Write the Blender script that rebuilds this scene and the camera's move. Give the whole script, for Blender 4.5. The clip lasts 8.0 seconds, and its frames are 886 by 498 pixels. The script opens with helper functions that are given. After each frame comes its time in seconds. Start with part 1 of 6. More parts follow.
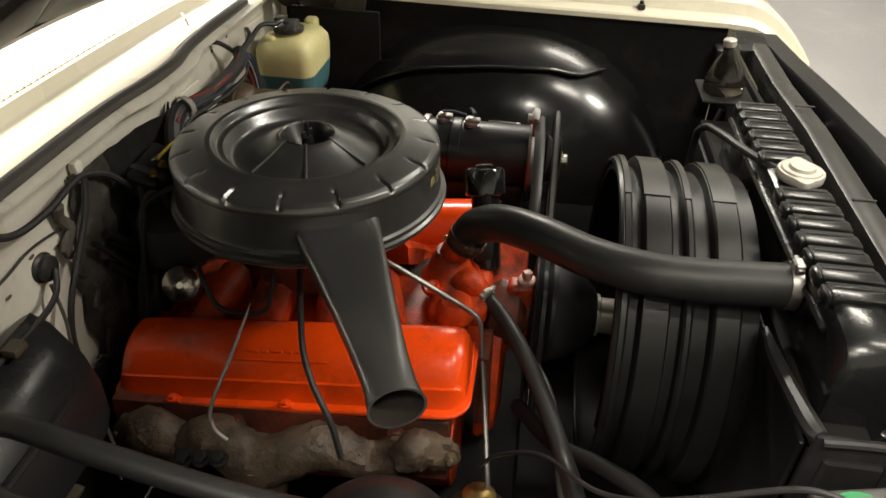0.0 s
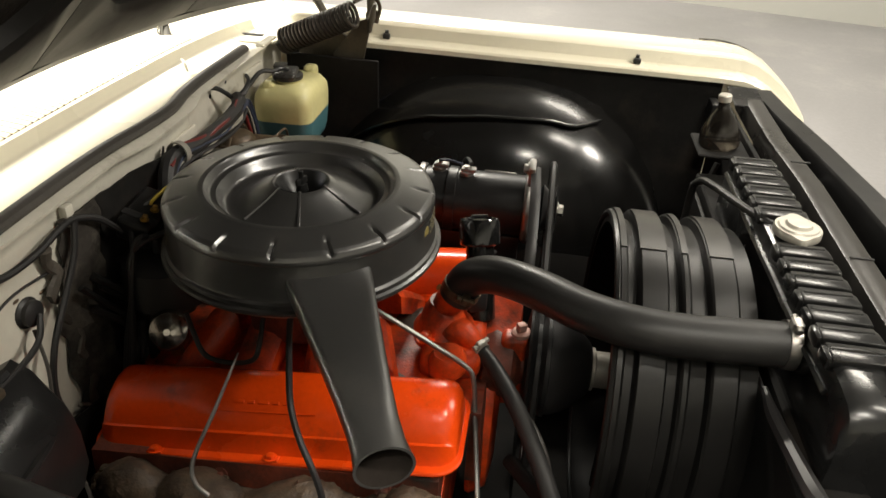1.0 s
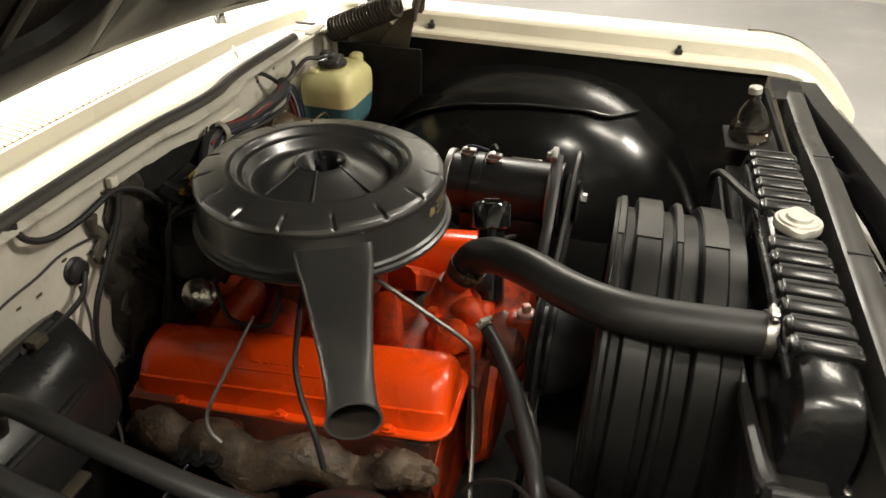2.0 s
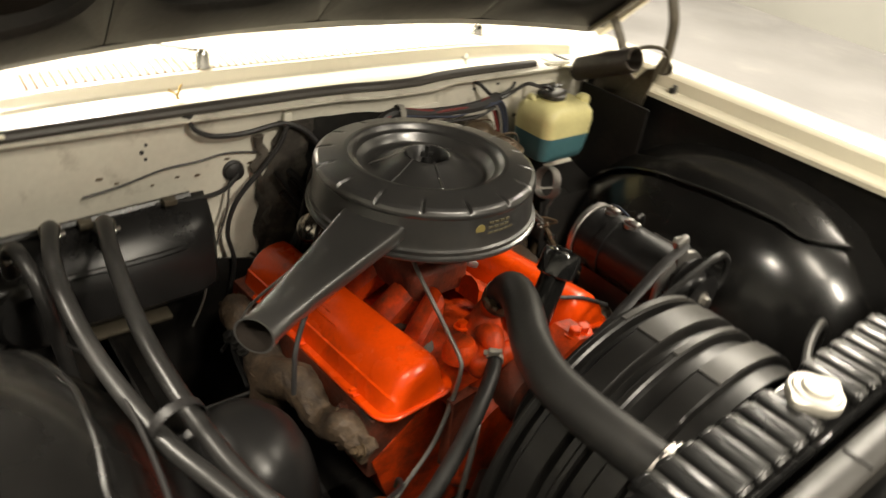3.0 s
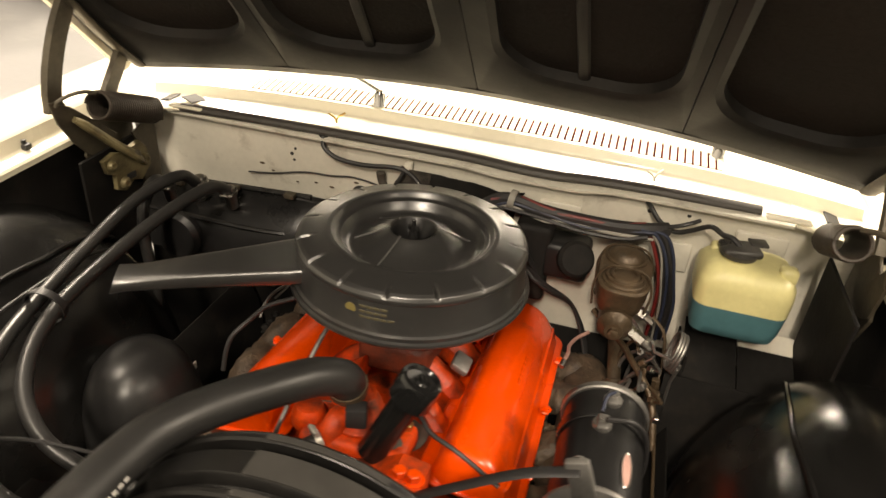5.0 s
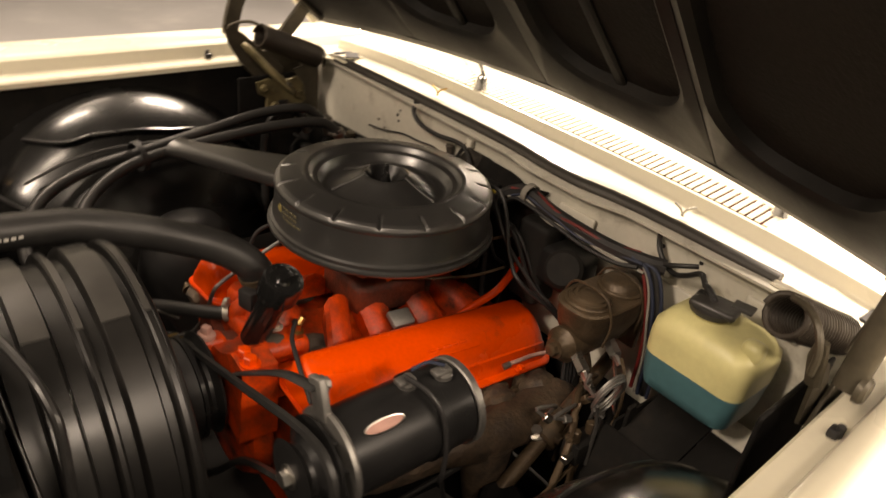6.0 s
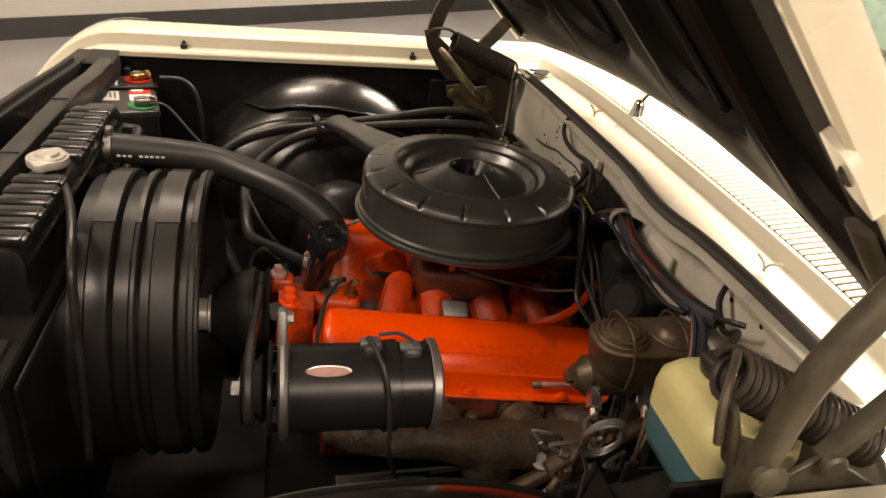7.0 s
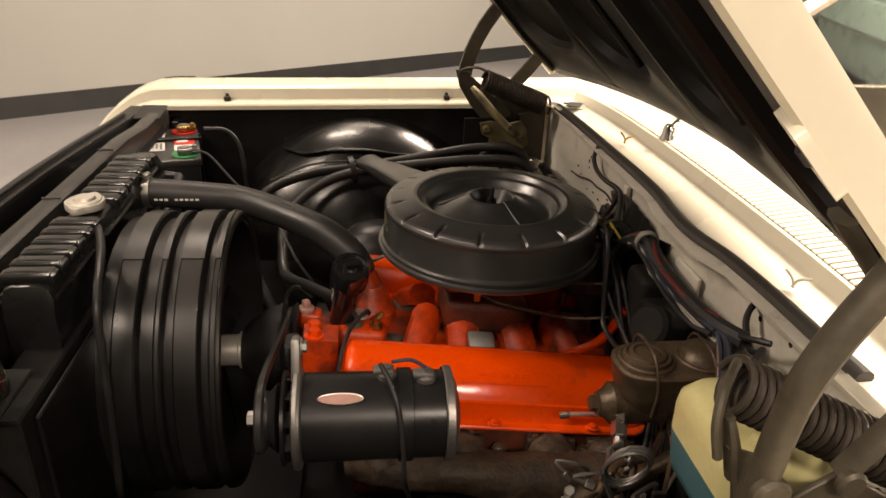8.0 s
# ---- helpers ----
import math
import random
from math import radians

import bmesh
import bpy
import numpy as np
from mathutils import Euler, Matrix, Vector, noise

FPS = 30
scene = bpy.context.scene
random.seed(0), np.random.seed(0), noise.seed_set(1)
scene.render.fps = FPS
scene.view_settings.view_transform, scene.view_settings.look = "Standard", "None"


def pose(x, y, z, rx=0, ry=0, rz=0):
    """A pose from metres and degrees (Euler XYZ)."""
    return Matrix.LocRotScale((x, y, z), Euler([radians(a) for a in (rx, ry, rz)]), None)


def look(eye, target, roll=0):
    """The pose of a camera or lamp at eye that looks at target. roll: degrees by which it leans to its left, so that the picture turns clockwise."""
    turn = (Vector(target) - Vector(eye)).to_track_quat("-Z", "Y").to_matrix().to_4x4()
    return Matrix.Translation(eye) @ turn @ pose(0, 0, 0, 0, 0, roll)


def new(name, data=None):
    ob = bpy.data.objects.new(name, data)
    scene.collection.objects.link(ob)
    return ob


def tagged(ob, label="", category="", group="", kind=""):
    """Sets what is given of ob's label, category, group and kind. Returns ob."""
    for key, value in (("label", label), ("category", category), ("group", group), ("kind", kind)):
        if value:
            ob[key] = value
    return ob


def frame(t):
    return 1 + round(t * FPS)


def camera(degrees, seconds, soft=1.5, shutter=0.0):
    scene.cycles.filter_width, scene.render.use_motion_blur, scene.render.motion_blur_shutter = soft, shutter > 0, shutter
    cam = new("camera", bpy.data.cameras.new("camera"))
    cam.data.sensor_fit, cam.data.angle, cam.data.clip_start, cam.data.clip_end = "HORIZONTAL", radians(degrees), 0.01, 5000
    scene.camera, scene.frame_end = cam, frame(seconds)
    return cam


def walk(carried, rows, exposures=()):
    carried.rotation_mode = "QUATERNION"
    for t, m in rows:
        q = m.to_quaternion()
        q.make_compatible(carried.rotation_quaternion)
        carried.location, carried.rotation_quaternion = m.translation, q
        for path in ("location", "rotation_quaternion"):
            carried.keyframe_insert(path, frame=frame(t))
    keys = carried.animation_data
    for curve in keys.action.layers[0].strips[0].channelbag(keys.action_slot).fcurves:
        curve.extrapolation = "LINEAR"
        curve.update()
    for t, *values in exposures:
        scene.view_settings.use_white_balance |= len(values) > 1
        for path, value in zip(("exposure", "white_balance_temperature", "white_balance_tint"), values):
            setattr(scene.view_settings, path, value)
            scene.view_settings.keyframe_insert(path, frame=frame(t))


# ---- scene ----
cam = camera(64.9, 8.0, shutter=0.4)
PATH = [
    (0, (0.302, -0.833, 1.34), (0.089, 0.784, 0.182), 1.7),
    (0.5, (0.304, -0.823, 1.344), (0.087, 0.824, 0.23), 2.1),
    (1, (0.303, -0.817, 1.341), (0.087, 0.869, 0.288), 2.8),
    (1.5, (0.302, -0.834, 1.346), (0.066, 0.867, 0.32), 3.5),
    (1.7, (0.322, -0.847, 1.353), (0.036, 0.828, 0.297), 3.1),
    (2.8, (0.76, -0.756, 1.367), (-0.343, 0.552, 0.332), 2.9),
    (3, (0.81, -0.663, 1.37), (-0.465, 0.479, 0.336), 7.6),
    (3.5, (0.942, -0.431, 1.385), (-0.439, 0.38, 0.187), 10.8),
    (4, (1.045, -0.236, 1.44), (-0.491, 0.156, 0.222), 9.1),
    (4.2, (1.045, -0.155, 1.425), (-0.592, 0.011, 0.270), 5.2),
    (4.5, (1.004, -0.01, 1.46), (-0.673, -0.005, 0.371), 9.1),
    (4.6, (0.983, 0.039, 1.453), (-0.714, -0.029, 0.396), 8.9),
    (4.7, (0.962, 0.089, 1.452), (-0.735, -0.053, 0.408), 8.0),
    (5.8, (0.741, 0.789, 1.39), (-0.592, -0.364, 0.443), 5.7),
    (6, (0.654, 0.855, 1.382), (-0.545, -0.414, 0.408), 8.2),
    (6.5, (0.465, 0.992, 1.367), (-0.291, -0.566, 0.365), 10.2),
    (7, (0.305, 1.074, 1.363), (-0.131, -0.622, 0.396), 7.8),
    (7.5, (0.25, 1.084, 1.35), (-0.082, -0.666, 0.439), 5.3),
    (8, (0.228, 1.098, 1.34), (-0.014, -0.692, 0.481), 2.9),
]
walk(cam, [(t, look(eye, target, roll)) for t, eye, target, roll in PATH], exposures=[(0.0, 0.31, 6450, 8), (1.7, 0.36, 6500, 8), (3.1, 0.48, 6900, 8), (4.6, 0.62, 7200, 10), (6.0, 0.0, 7800, 18), (8.0, -0.2, 7450, 20)])

# ---- light: assumed ceiling fixtures, added out of view; the sky outside is not seen ----
world = bpy.data.worlds.new("world")
scene.world = world
world.use_nodes = True
world.node_tree.nodes["Background"].inputs[0].default_value = (1.0, 0.93, 0.82, 1)
world.node_tree.nodes["Background"].inputs[1].default_value = 0.02

# Places and watts chosen to match highlights and brightness; the real fixtures are unknown.
LAMPS = [  # x, y, length, width, watts
    (2.4, -0.1, 1.2, 0.35, 40),
    (4.2, 0.3, 1.2, 0.35, 200),
    (2.0, 2.8, 1.5, 0.5, 75),
    (0.1, -3.3, 1.2, 0.4, 25),
    (0.9, -2.1, 1.0, 0.3, 90),
    (-0.8, 4.9, 1.5, 0.5, 300),
    (-4.2, 6.2, 1.5, 0.5, 200),
    (-2.4, -2.9, 1.5, 0.5, 420),
    (-2.6, 0.2, 1.5, 0.5, 520),
]
CEIL = 4.2
for lx, ly, ll, lw, watts in LAMPS:
    data = bpy.data.lights.new("fixture_light", "AREA")
    data.shape, data.size, data.size_y, data.energy = "RECTANGLE", ll, lw, watts
    data.color = (1.0, 0.93, 0.82)
    new("fixture_light", data).matrix_world = pose(lx, ly, CEIL - 0.09)


# ---- materials ----
def material(name, base, rough=0.5, metal=0.0, vary=0.15, scale=6.0, fine=90.0, bump=0.1, bump_d=0.001, spec=0.5, coat=0.0,
             dirt=None, dirt_amount=0.0, dirt_scale=9.0, rough_vary=0.12, glow=0.0, clear=0.0, ior=1.45, alpha=1.0, coat_rough=0.08):
    m = bpy.data.materials.new(name)
    m.use_nodes = True
    nt = m.node_tree
    b = nt.nodes["Principled BSDF"]
    link = nt.links.new
    tc = nt.nodes.new("ShaderNodeTexCoord")
    big = nt.nodes.new("ShaderNodeTexNoise")
    big.inputs["Scale"].default_value, big.inputs["Detail"].default_value = scale, 5
    small = nt.nodes.new("ShaderNodeTexNoise")
    small.inputs["Scale"].default_value, small.inputs["Detail"].default_value = fine, 4
    for n in (big, small):
        link(tc.outputs["Object"], n.inputs["Vector"])
    mix = nt.nodes.new("ShaderNodeMath")
    mix.operation = "MULTIPLY_ADD"
    link(small.outputs["Fac"], mix.inputs[0])
    mix.inputs[1].default_value = 0.4
    link(big.outputs["Fac"], mix.inputs[2])
    ramp = nt.nodes.new("ShaderNodeMapRange")
    ramp.inputs["From Min"].default_value, ramp.inputs["From Max"].default_value = 0.45, 0.95
    ramp.inputs["To Min"].default_value, ramp.inputs["To Max"].default_value = 1 - vary, 1 + vary
    link(mix.outputs[0], ramp.inputs["Value"])
    col = nt.nodes.new("ShaderNodeMix")
    col.data_type, col.blend_type = "RGBA", "MULTIPLY"
    col.inputs["Factor"].default_value = 1
    col.inputs["A"].default_value = (*base, 1)
    link(ramp.outputs[0], col.inputs["B"])
    out = col.outputs["Result"]
    if dirt:
        dn = nt.nodes.new("ShaderNodeTexNoise")
        dn.inputs["Scale"].default_value, dn.inputs["Detail"].default_value, dn.inputs["Roughness"].default_value = dirt_scale, 8, 0.65
        link(tc.outputs["Object"], dn.inputs["Vector"])
        dr = nt.nodes.new("ShaderNodeMapRange")
        dr.inputs["From Min"].default_value, dr.inputs["From Max"].default_value = 0.60 - 0.3 * dirt_amount, 0.90 - 0.3 * dirt_amount
        link(dn.outputs["Fac"], dr.inputs["Value"])
        dm = nt.nodes.new("ShaderNodeMix")
        dm.data_type = "RGBA"
        link(dr.outputs[0], dm.inputs["Factor"])
        link(out, dm.inputs["A"])
        dm.inputs["B"].default_value = (*dirt, 1)
        out = dm.outputs["Result"]
    link(out, b.inputs["Base Color"])
    rr = nt.nodes.new("ShaderNodeMapRange")
    rr.inputs["From Min"].default_value, rr.inputs["From Max"].default_value = 0.3, 0.7
    rr.inputs["To Min"].default_value, rr.inputs["To Max"].default_value = max(0.02, rough - rough_vary), min(1, rough + rough_vary)
    link(big.outputs["Fac"], rr.inputs["Value"])
    link(rr.outputs[0], b.inputs["Roughness"])
    b.inputs["Metallic"].default_value = metal
    b.inputs["Specular IOR Level"].default_value = spec
    b.inputs["Coat Weight"].default_value = coat
    b.inputs["Coat Roughness"].default_value = coat_rough
    b.inputs["Transmission Weight"].default_value = clear
    b.inputs["IOR"].default_value = ior
    b.inputs["Alpha"].default_value = alpha
    if bump:
        bn = nt.nodes.new("ShaderNodeBump")
        bn.inputs["Strength"].default_value, bn.inputs["Distance"].default_value = bump, bump_d
        link(small.outputs["Fac"], bn.inputs["Height"])
        link(bn.outputs[0], b.inputs["Normal"])
    if glow:
        b.inputs["Emission Color"].default_value = (1.0, 0.86, 0.68, 1)
        b.inputs["Emission Strength"].default_value = glow
    return m


CREAM = material("cream_body_paint", (0.74, 0.69, 0.55), 0.3, vary=0.04, bump=0.02, coat=0.5, scale=3)
CREAM_OLD = material("aged_cream_paint", (0.60, 0.57, 0.49), 0.5, vary=0.10, bump=0.1, dirt=(0.16, 0.12, 0.08), dirt_amount=0.12, dirt_scale=14, scale=5)
ORANGE = material("engine_orange_enamel", (0.74, 0.060, 0.003), 0.24, vary=0.14, bump=0.12, bump_d=0.0012, fine=160, coat=0.25, dirt=(0.10, 0.035, 0.02), dirt_amount=0.05, dirt_scale=18)
ORANGE_CAST = material("orange_cast_iron", (0.58, 0.050, 0.003), 0.42, vary=0.3, bump=0.4, bump_d=0.002, fine=220, dirt=(0.04, 0.018, 0.011), dirt_amount=0.66, dirt_scale=22)
SATIN = material("satin_black_paint", (0.011, 0.0107, 0.0107), 0.36, spec=0.38, vary=0.2, bump=0.08, fine=150, dirt=(0.032, 0.029, 0.026), dirt_amount=0.1, dirt_scale=8)
GLOSS = material("gloss_black_paint", (0.008, 0.0077, 0.0074), 0.23, vary=0.25, bump=0.06, bump_d=0.002, fine=25, dirt=(0.018, 0.016, 0.014), dirt_amount=0.2, dirt_scale=5, rough_vary=0.07, coat=0.08, spec=0.5)
TANK = material("radiator_black_lacquer", (0.008, 0.008, 0.008), 0.27, vary=0.2, bump=0.14, fine=70, rough_vary=0.07, coat=0.2)
CAPBLACK = material("wet_gloss_black", (0.008, 0.008, 0.008), 0.12, vary=0.1, bump=0.03, rough_vary=0.04, coat=0.5)
ACM = material("worn_black_enamel", (0.024, 0.0233, 0.0225), 0.32, rough_vary=0.05, coat=0.6, coat_rough=0.28, spec=0.9, vary=0.18, bump=0.08, fine=150, dirt=(0.055, 0.05, 0.045), dirt_amount=0.12, dirt_scale=8)
DUSTY = material("dusty_black_paint", (0.038, 0.036, 0.033), 0.38, vary=0.3, bump=0.1, fine=60, dirt=(0.03, 0.028, 0.026), dirt_amount=0.25, dirt_scale=10)
RUBBER = material("rubber_hose", (0.017, 0.0165, 0.016), 0.42, vary=0.18, bump=0.12, fine=200, dirt=(0.045, 0.041, 0.037), dirt_amount=0.12, dirt_scale=12)
SEAL = material("weathered_rubber_seal", (0.05, 0.045, 0.040), 0.45, vary=0.2, bump=0.25, fine=160)
PLASTIC = material("shroud_plastic", (0.0070, 0.0066, 0.0062), 0.38, vary=0.35, bump=0.1, fine=60, dirt=(0.017, 0.0155, 0.014), dirt_amount=0.2, dirt_scale=7)
BAR = material("worn_grey_paint", (0.026, 0.0242, 0.022), 0.33, vary=0.25, bump=0.08, fine=120, dirt=(0.06, 0.056, 0.050), dirt_amount=0.2, dirt_scale=9)
RUST = material("rusted_cast_iron", (0.092, 0.062, 0.039), 0.62, vary=0.5, bump=0.7, bump_d=0.003, fine=150, scale=14, dirt=(0.016, 0.012, 0.010), dirt_amount=0.66, dirt_scale=26)
# Darker orange iron: shade low on the engine put into the colour, plus oil.
SHADED_GRIME = material("shaded_oily_orange_iron", (0.16, 0.03, 0.012), 0.55, vary=0.5, bump=0.5, bump_d=0.003, fine=150, dirt=(0.02, 0.014, 0.011), dirt_amount=0.8, dirt_scale=14)
LUMPS = material("torn_grey_insulation", (0.075, 0.064, 0.052), 0.6, vary=0.5, bump=0.8, bump_d=0.004, fine=70, dirt=(0.03, 0.025, 0.02), dirt_amount=0.6, dirt_scale=24)
BROWN_IRON = material("brown_oxidised_iron", (0.095, 0.066, 0.040), 0.45, 0.35, vary=0.35, bump=0.5, bump_d=0.002, fine=160, scale=20, dirt=(0.03, 0.026, 0.022), dirt_amount=0.35, dirt_scale=22)
ZINC = material("yellowed_zinc_steel", (0.20, 0.165, 0.085), 0.5, 0.35, vary=0.35, bump=0.35, fine=110, scale=16, dirt=(0.05, 0.04, 0.022), dirt_amount=0.5, dirt_scale=26)
HINGE = material("weathered_hinge_steel", (0.080, 0.068, 0.048), 0.5, 0.3, vary=0.3, bump=0.3, fine=120, scale=14, dirt=(0.03, 0.024, 0.017), dirt_amount=0.45, dirt_scale=16)
SPRING = material("rust_brown_spring_steel", (0.040, 0.031, 0.023), 0.5, 0.2, vary=0.35, bump=0.3, fine=120, scale=14, dirt=(0.02, 0.015, 0.011), dirt_amount=0.4, dirt_scale=16)
STEEL = material("bare_steel", (0.46, 0.44, 0.41), 0.34, 1.0, vary=0.2, bump=0.1, fine=140)
CHROME = material("polished_chrome", (0.75, 0.74, 0.72), 0.1, 1.0, vary=0.06, bump=0.02, rough_vary=0.05)
ALUMINIUM = material("dull_aluminium", (0.27, 0.26, 0.245), 0.5, 0.9, vary=0.2, bump=0.3, fine=180)
CAPMETAL = material("pale_zinc_cap", (0.50, 0.475, 0.42), 0.4, 0.55, vary=0.1, bump=0.08, fine=120)
SENDER = material("tarnished_steel", (0.42, 0.39, 0.35), 0.2, 1.0, vary=0.3, bump=0.15, fine=120, dirt=(0.08, 0.065, 0.05), dirt_amount=0.3, dirt_scale=25)
BRASS = material("brass_fitting", (0.55, 0.38, 0.14), 0.35, 1.0, vary=0.25, bump=0.2)
WIRE = material("black_wire_cover", (0.018, 0.017, 0.017), 0.5, vary=0.25, bump=0.15, fine=260)
WIRE_RED = material("red_wire_cover", (0.13, 0.014, 0.012), 0.5, vary=0.25)
WIRE_BLUE = material("blue_wire_cover", (0.022, 0.028, 0.05), 0.5, vary=0.25)
WIRE_WHITE = material("white_wire_cover", (0.24, 0.225, 0.195), 0.5, vary=0.2)
WIRE_YELLOW = material("yellow_wire_cover", (0.50, 0.38, 0.05), 0.5, vary=0.2)
BOTTLE = material("yellowed_plastic", (0.60, 0.55, 0.27), 0.4, vary=0.12, bump=0.05, scale=10)
FLUID = material("blue_fluid_behind_plastic", (0.06, 0.15, 0.17), 0.38, vary=0.15, bump=0.04, scale=10)
BATTERY = material("battery_case_plastic", (0.009, 0.009, 0.0095), 0.55, vary=0.2, spec=0.18, dirt=(0.02, 0.018, 0.016), dirt_amount=0.2)
RED = material("red_plastic", (0.50, 0.025, 0.018), 0.4, vary=0.1)
GREEN = material("green_felt_washer", (0.02, 0.20, 0.06), 0.6, vary=0.2)
PAPER = material("printed_label_white", (0.62, 0.60, 0.56), 0.6, vary=0.08)
INK = material("label_ink", (0.10, 0.10, 0.10), 0.6, vary=0.1)
GOLD = material("gold_decal", (0.19, 0.15, 0.05), 0.5, vary=0.15)
FADED = material("faint_gold_print", (0.085, 0.073, 0.04), 0.5, vary=0.3, fine=300)
DULLRED = material("faded_red_tag", (0.42, 0.24, 0.20), 0.45, 0.2, vary=0.2)
UNDERHOOD = material("hood_underside_black", (0.011, 0.010, 0.009), 0.55, vary=0.35, bump=0.25, fine=80, dirt=(0.024, 0.020, 0.016), dirt_amount=0.25, dirt_scale=5, spec=0.3)
PAD = material("brown_black_hood_liner", (0.014, 0.011, 0.009), 0.9, spec=0.15, vary=0.35, bump=0.6, bump_d=0.003, fine=120)
DARK = material("grimy_chassis_black", (0.010, 0.0093, 0.0086), 0.7, vary=0.4, bump=0.4, fine=90, dirt=(0.03, 0.024, 0.019), dirt_amount=0.25, spec=0.2)
FELT = material("dusty_grey_felt", (0.035, 0.031, 0.027), 0.85, vary=0.5, bump=0.7, bump_d=0.004, fine=90, dirt=(0.11, 0.097, 0.080), dirt_amount=0.45, dirt_scale=16, spec=0.2)
MAROON = material("dark_red_vinyl", (0.14, 0.022, 0.018), 0.5, vary=0.15, bump=0.2)
GLASS = material("clear_glass", (0.9, 0.92, 0.9), 0.03, clear=1.0, vary=0.0, bump=0, rough_vary=0.01)
SMOKE = material("smoky_clear_plastic", (0.10, 0.085, 0.07), 0.06, clear=0.9, vary=0.1, bump=0.05, rough_vary=0.05)
FLOORM = material("sealed_grey_concrete", (0.17, 0.165, 0.165), 0.42, vary=0.16, bump=0.1, fine=40, scale=1.2, dirt=(0.24, 0.23, 0.22), dirt_amount=0.2, dirt_scale=2.5)
WALLM = material("warm_white_wall_paint", (0.285, 0.282, 0.258), 0.7, vary=0.05, bump=0.08, fine=120, scale=1.0)
WALL_UNSEEN = material("unseen_wall_grey", (0.22, 0.215, 0.20), 0.7, vary=0.05, bump=0.08, fine=120, scale=1.0)
SKIRT = material("black_vinyl_skirting", (0.02, 0.02, 0.02), 0.5, vary=0.15)
CEILM = material("ceiling_board", (0.16, 0.155, 0.15), 0.8, vary=0.06, scale=2)
DIFF = material("lit_diffuser", (0.8, 0.8, 0.75), 0.5, glow=6.0, bump=0)
TEAL = material("pale_green_car_paint", (0.30, 0.42, 0.36), 0.3, vary=0.05, coat=0.6, bump=0.0)
DARKGLASS = material("dark_tinted_glass", (0.02, 0.025, 0.025), 0.06, vary=0.1, bump=0)
TYRE = material("tyre_rubber", (0.02, 0.02, 0.02), 0.7, vary=0.2, bump=0.3)


# ---- mesh helpers ----
V = Vector
TILTED = {"engine_block", "intake_manifold", "valve_cover", "exhaust_manifold"}  # the engine leans down towards the rear


def mesh_of(name, bm, mat, smooth=35):
    me = bpy.data.meshes.new(name)
    bmesh.ops.recalc_face_normals(bm, faces=bm.faces)
    bm.to_mesh(me)
    bm.free()
    me.materials.append(mat)
    if smooth:
        me.polygons.foreach_set("use_smooth", [True] * len(me.polygons))
        me.set_sharp_from_angle(angle=radians(smooth))
    return me


def thing(name, at, label, category, group="", kind=""):
    """An empty at a thing's base, which carries its parts."""
    ob = new(name)
    ob.location = at
    ob.empty_display_size = 0.02
    return tagged(ob, label, category, group, kind)


def world_at(ob):
    p = V((0, 0, 0))
    while ob:
        p += ob.location
        ob = ob.parent
    return p


def part(name, bm, mat, parent, label="", smooth=35):
    """One mesh object, given in world coordinates, under a thing or a part."""
    base = world_at(parent)
    root = parent
    while root.parent:
        root = root.parent
    if root.name.split(".")[0] in TILTED:
        for v in bm.verts:
            v.co.z += 0.085 * (v.co.x - 0.25)
    bmesh.ops.translate(bm, verts=bm.verts, vec=-base)
    ob = new(name, mesh_of(name, bm, mat, smooth))
    ob.parent = parent
    return tagged(ob, label) if label else ob


def solo(name, bm, mat, label, category, group="", kind="", smooth=35):
    """A thing that is a single mesh, its origin at the middle of its base."""
    co = [v.co for v in bm.verts]
    lo = V([min(c[i] for c in co) for i in range(3)])
    hi = V([max(c[i] for c in co) for i in range(3)])
    at = V(((lo.x + hi.x) / 2, (lo.y + hi.y) / 2, lo.z))
    bmesh.ops.translate(bm, verts=bm.verts, vec=-at)
    ob = new(name, mesh_of(name, bm, mat, smooth))
    ob.location = at
    return tagged(ob, label, category, group, kind)


def join(*bms):
    out = bms[0]
    for b in bms[1:]:
        tmp = bpy.data.meshes.new("tmp")
        b.to_mesh(tmp)
        b.free()
        out.from_mesh(tmp)
        bpy.data.meshes.remove(tmp)
    return out


def rough(bm, amp, freq):
    """Uneven cast or rusted surface: push the points about a little."""
    bm.normal_update()
    for v in bm.verts:
        v.co += v.normal * amp * (noise.noise(v.co * freq) + 0.5 * noise.noise(v.co * freq * 2.3))
    return bm


def rbox(size, at, bevel=0.004, seg=2, turn=None):
    bm = bmesh.new()
    bmesh.ops.create_cube(bm, size=1.0)
    bmesh.ops.scale(bm, verts=bm.verts, vec=size)
    if bevel:
        bmesh.ops.bevel(bm, geom=list(bm.edges), offset=min(bevel, 0.48 * min(size)), segments=seg, affect="EDGES", profile=0.5)
    m = Matrix.Translation(at)
    if turn is not None:
        m = m @ turn
    bmesh.ops.transform(bm, matrix=m, verts=bm.verts)
    return bm


def span(lo, hi, bevel=0.004, seg=2):
    lo, hi = V(lo), V(hi)
    return rbox(hi - lo, (lo + hi) / 2, bevel, seg)


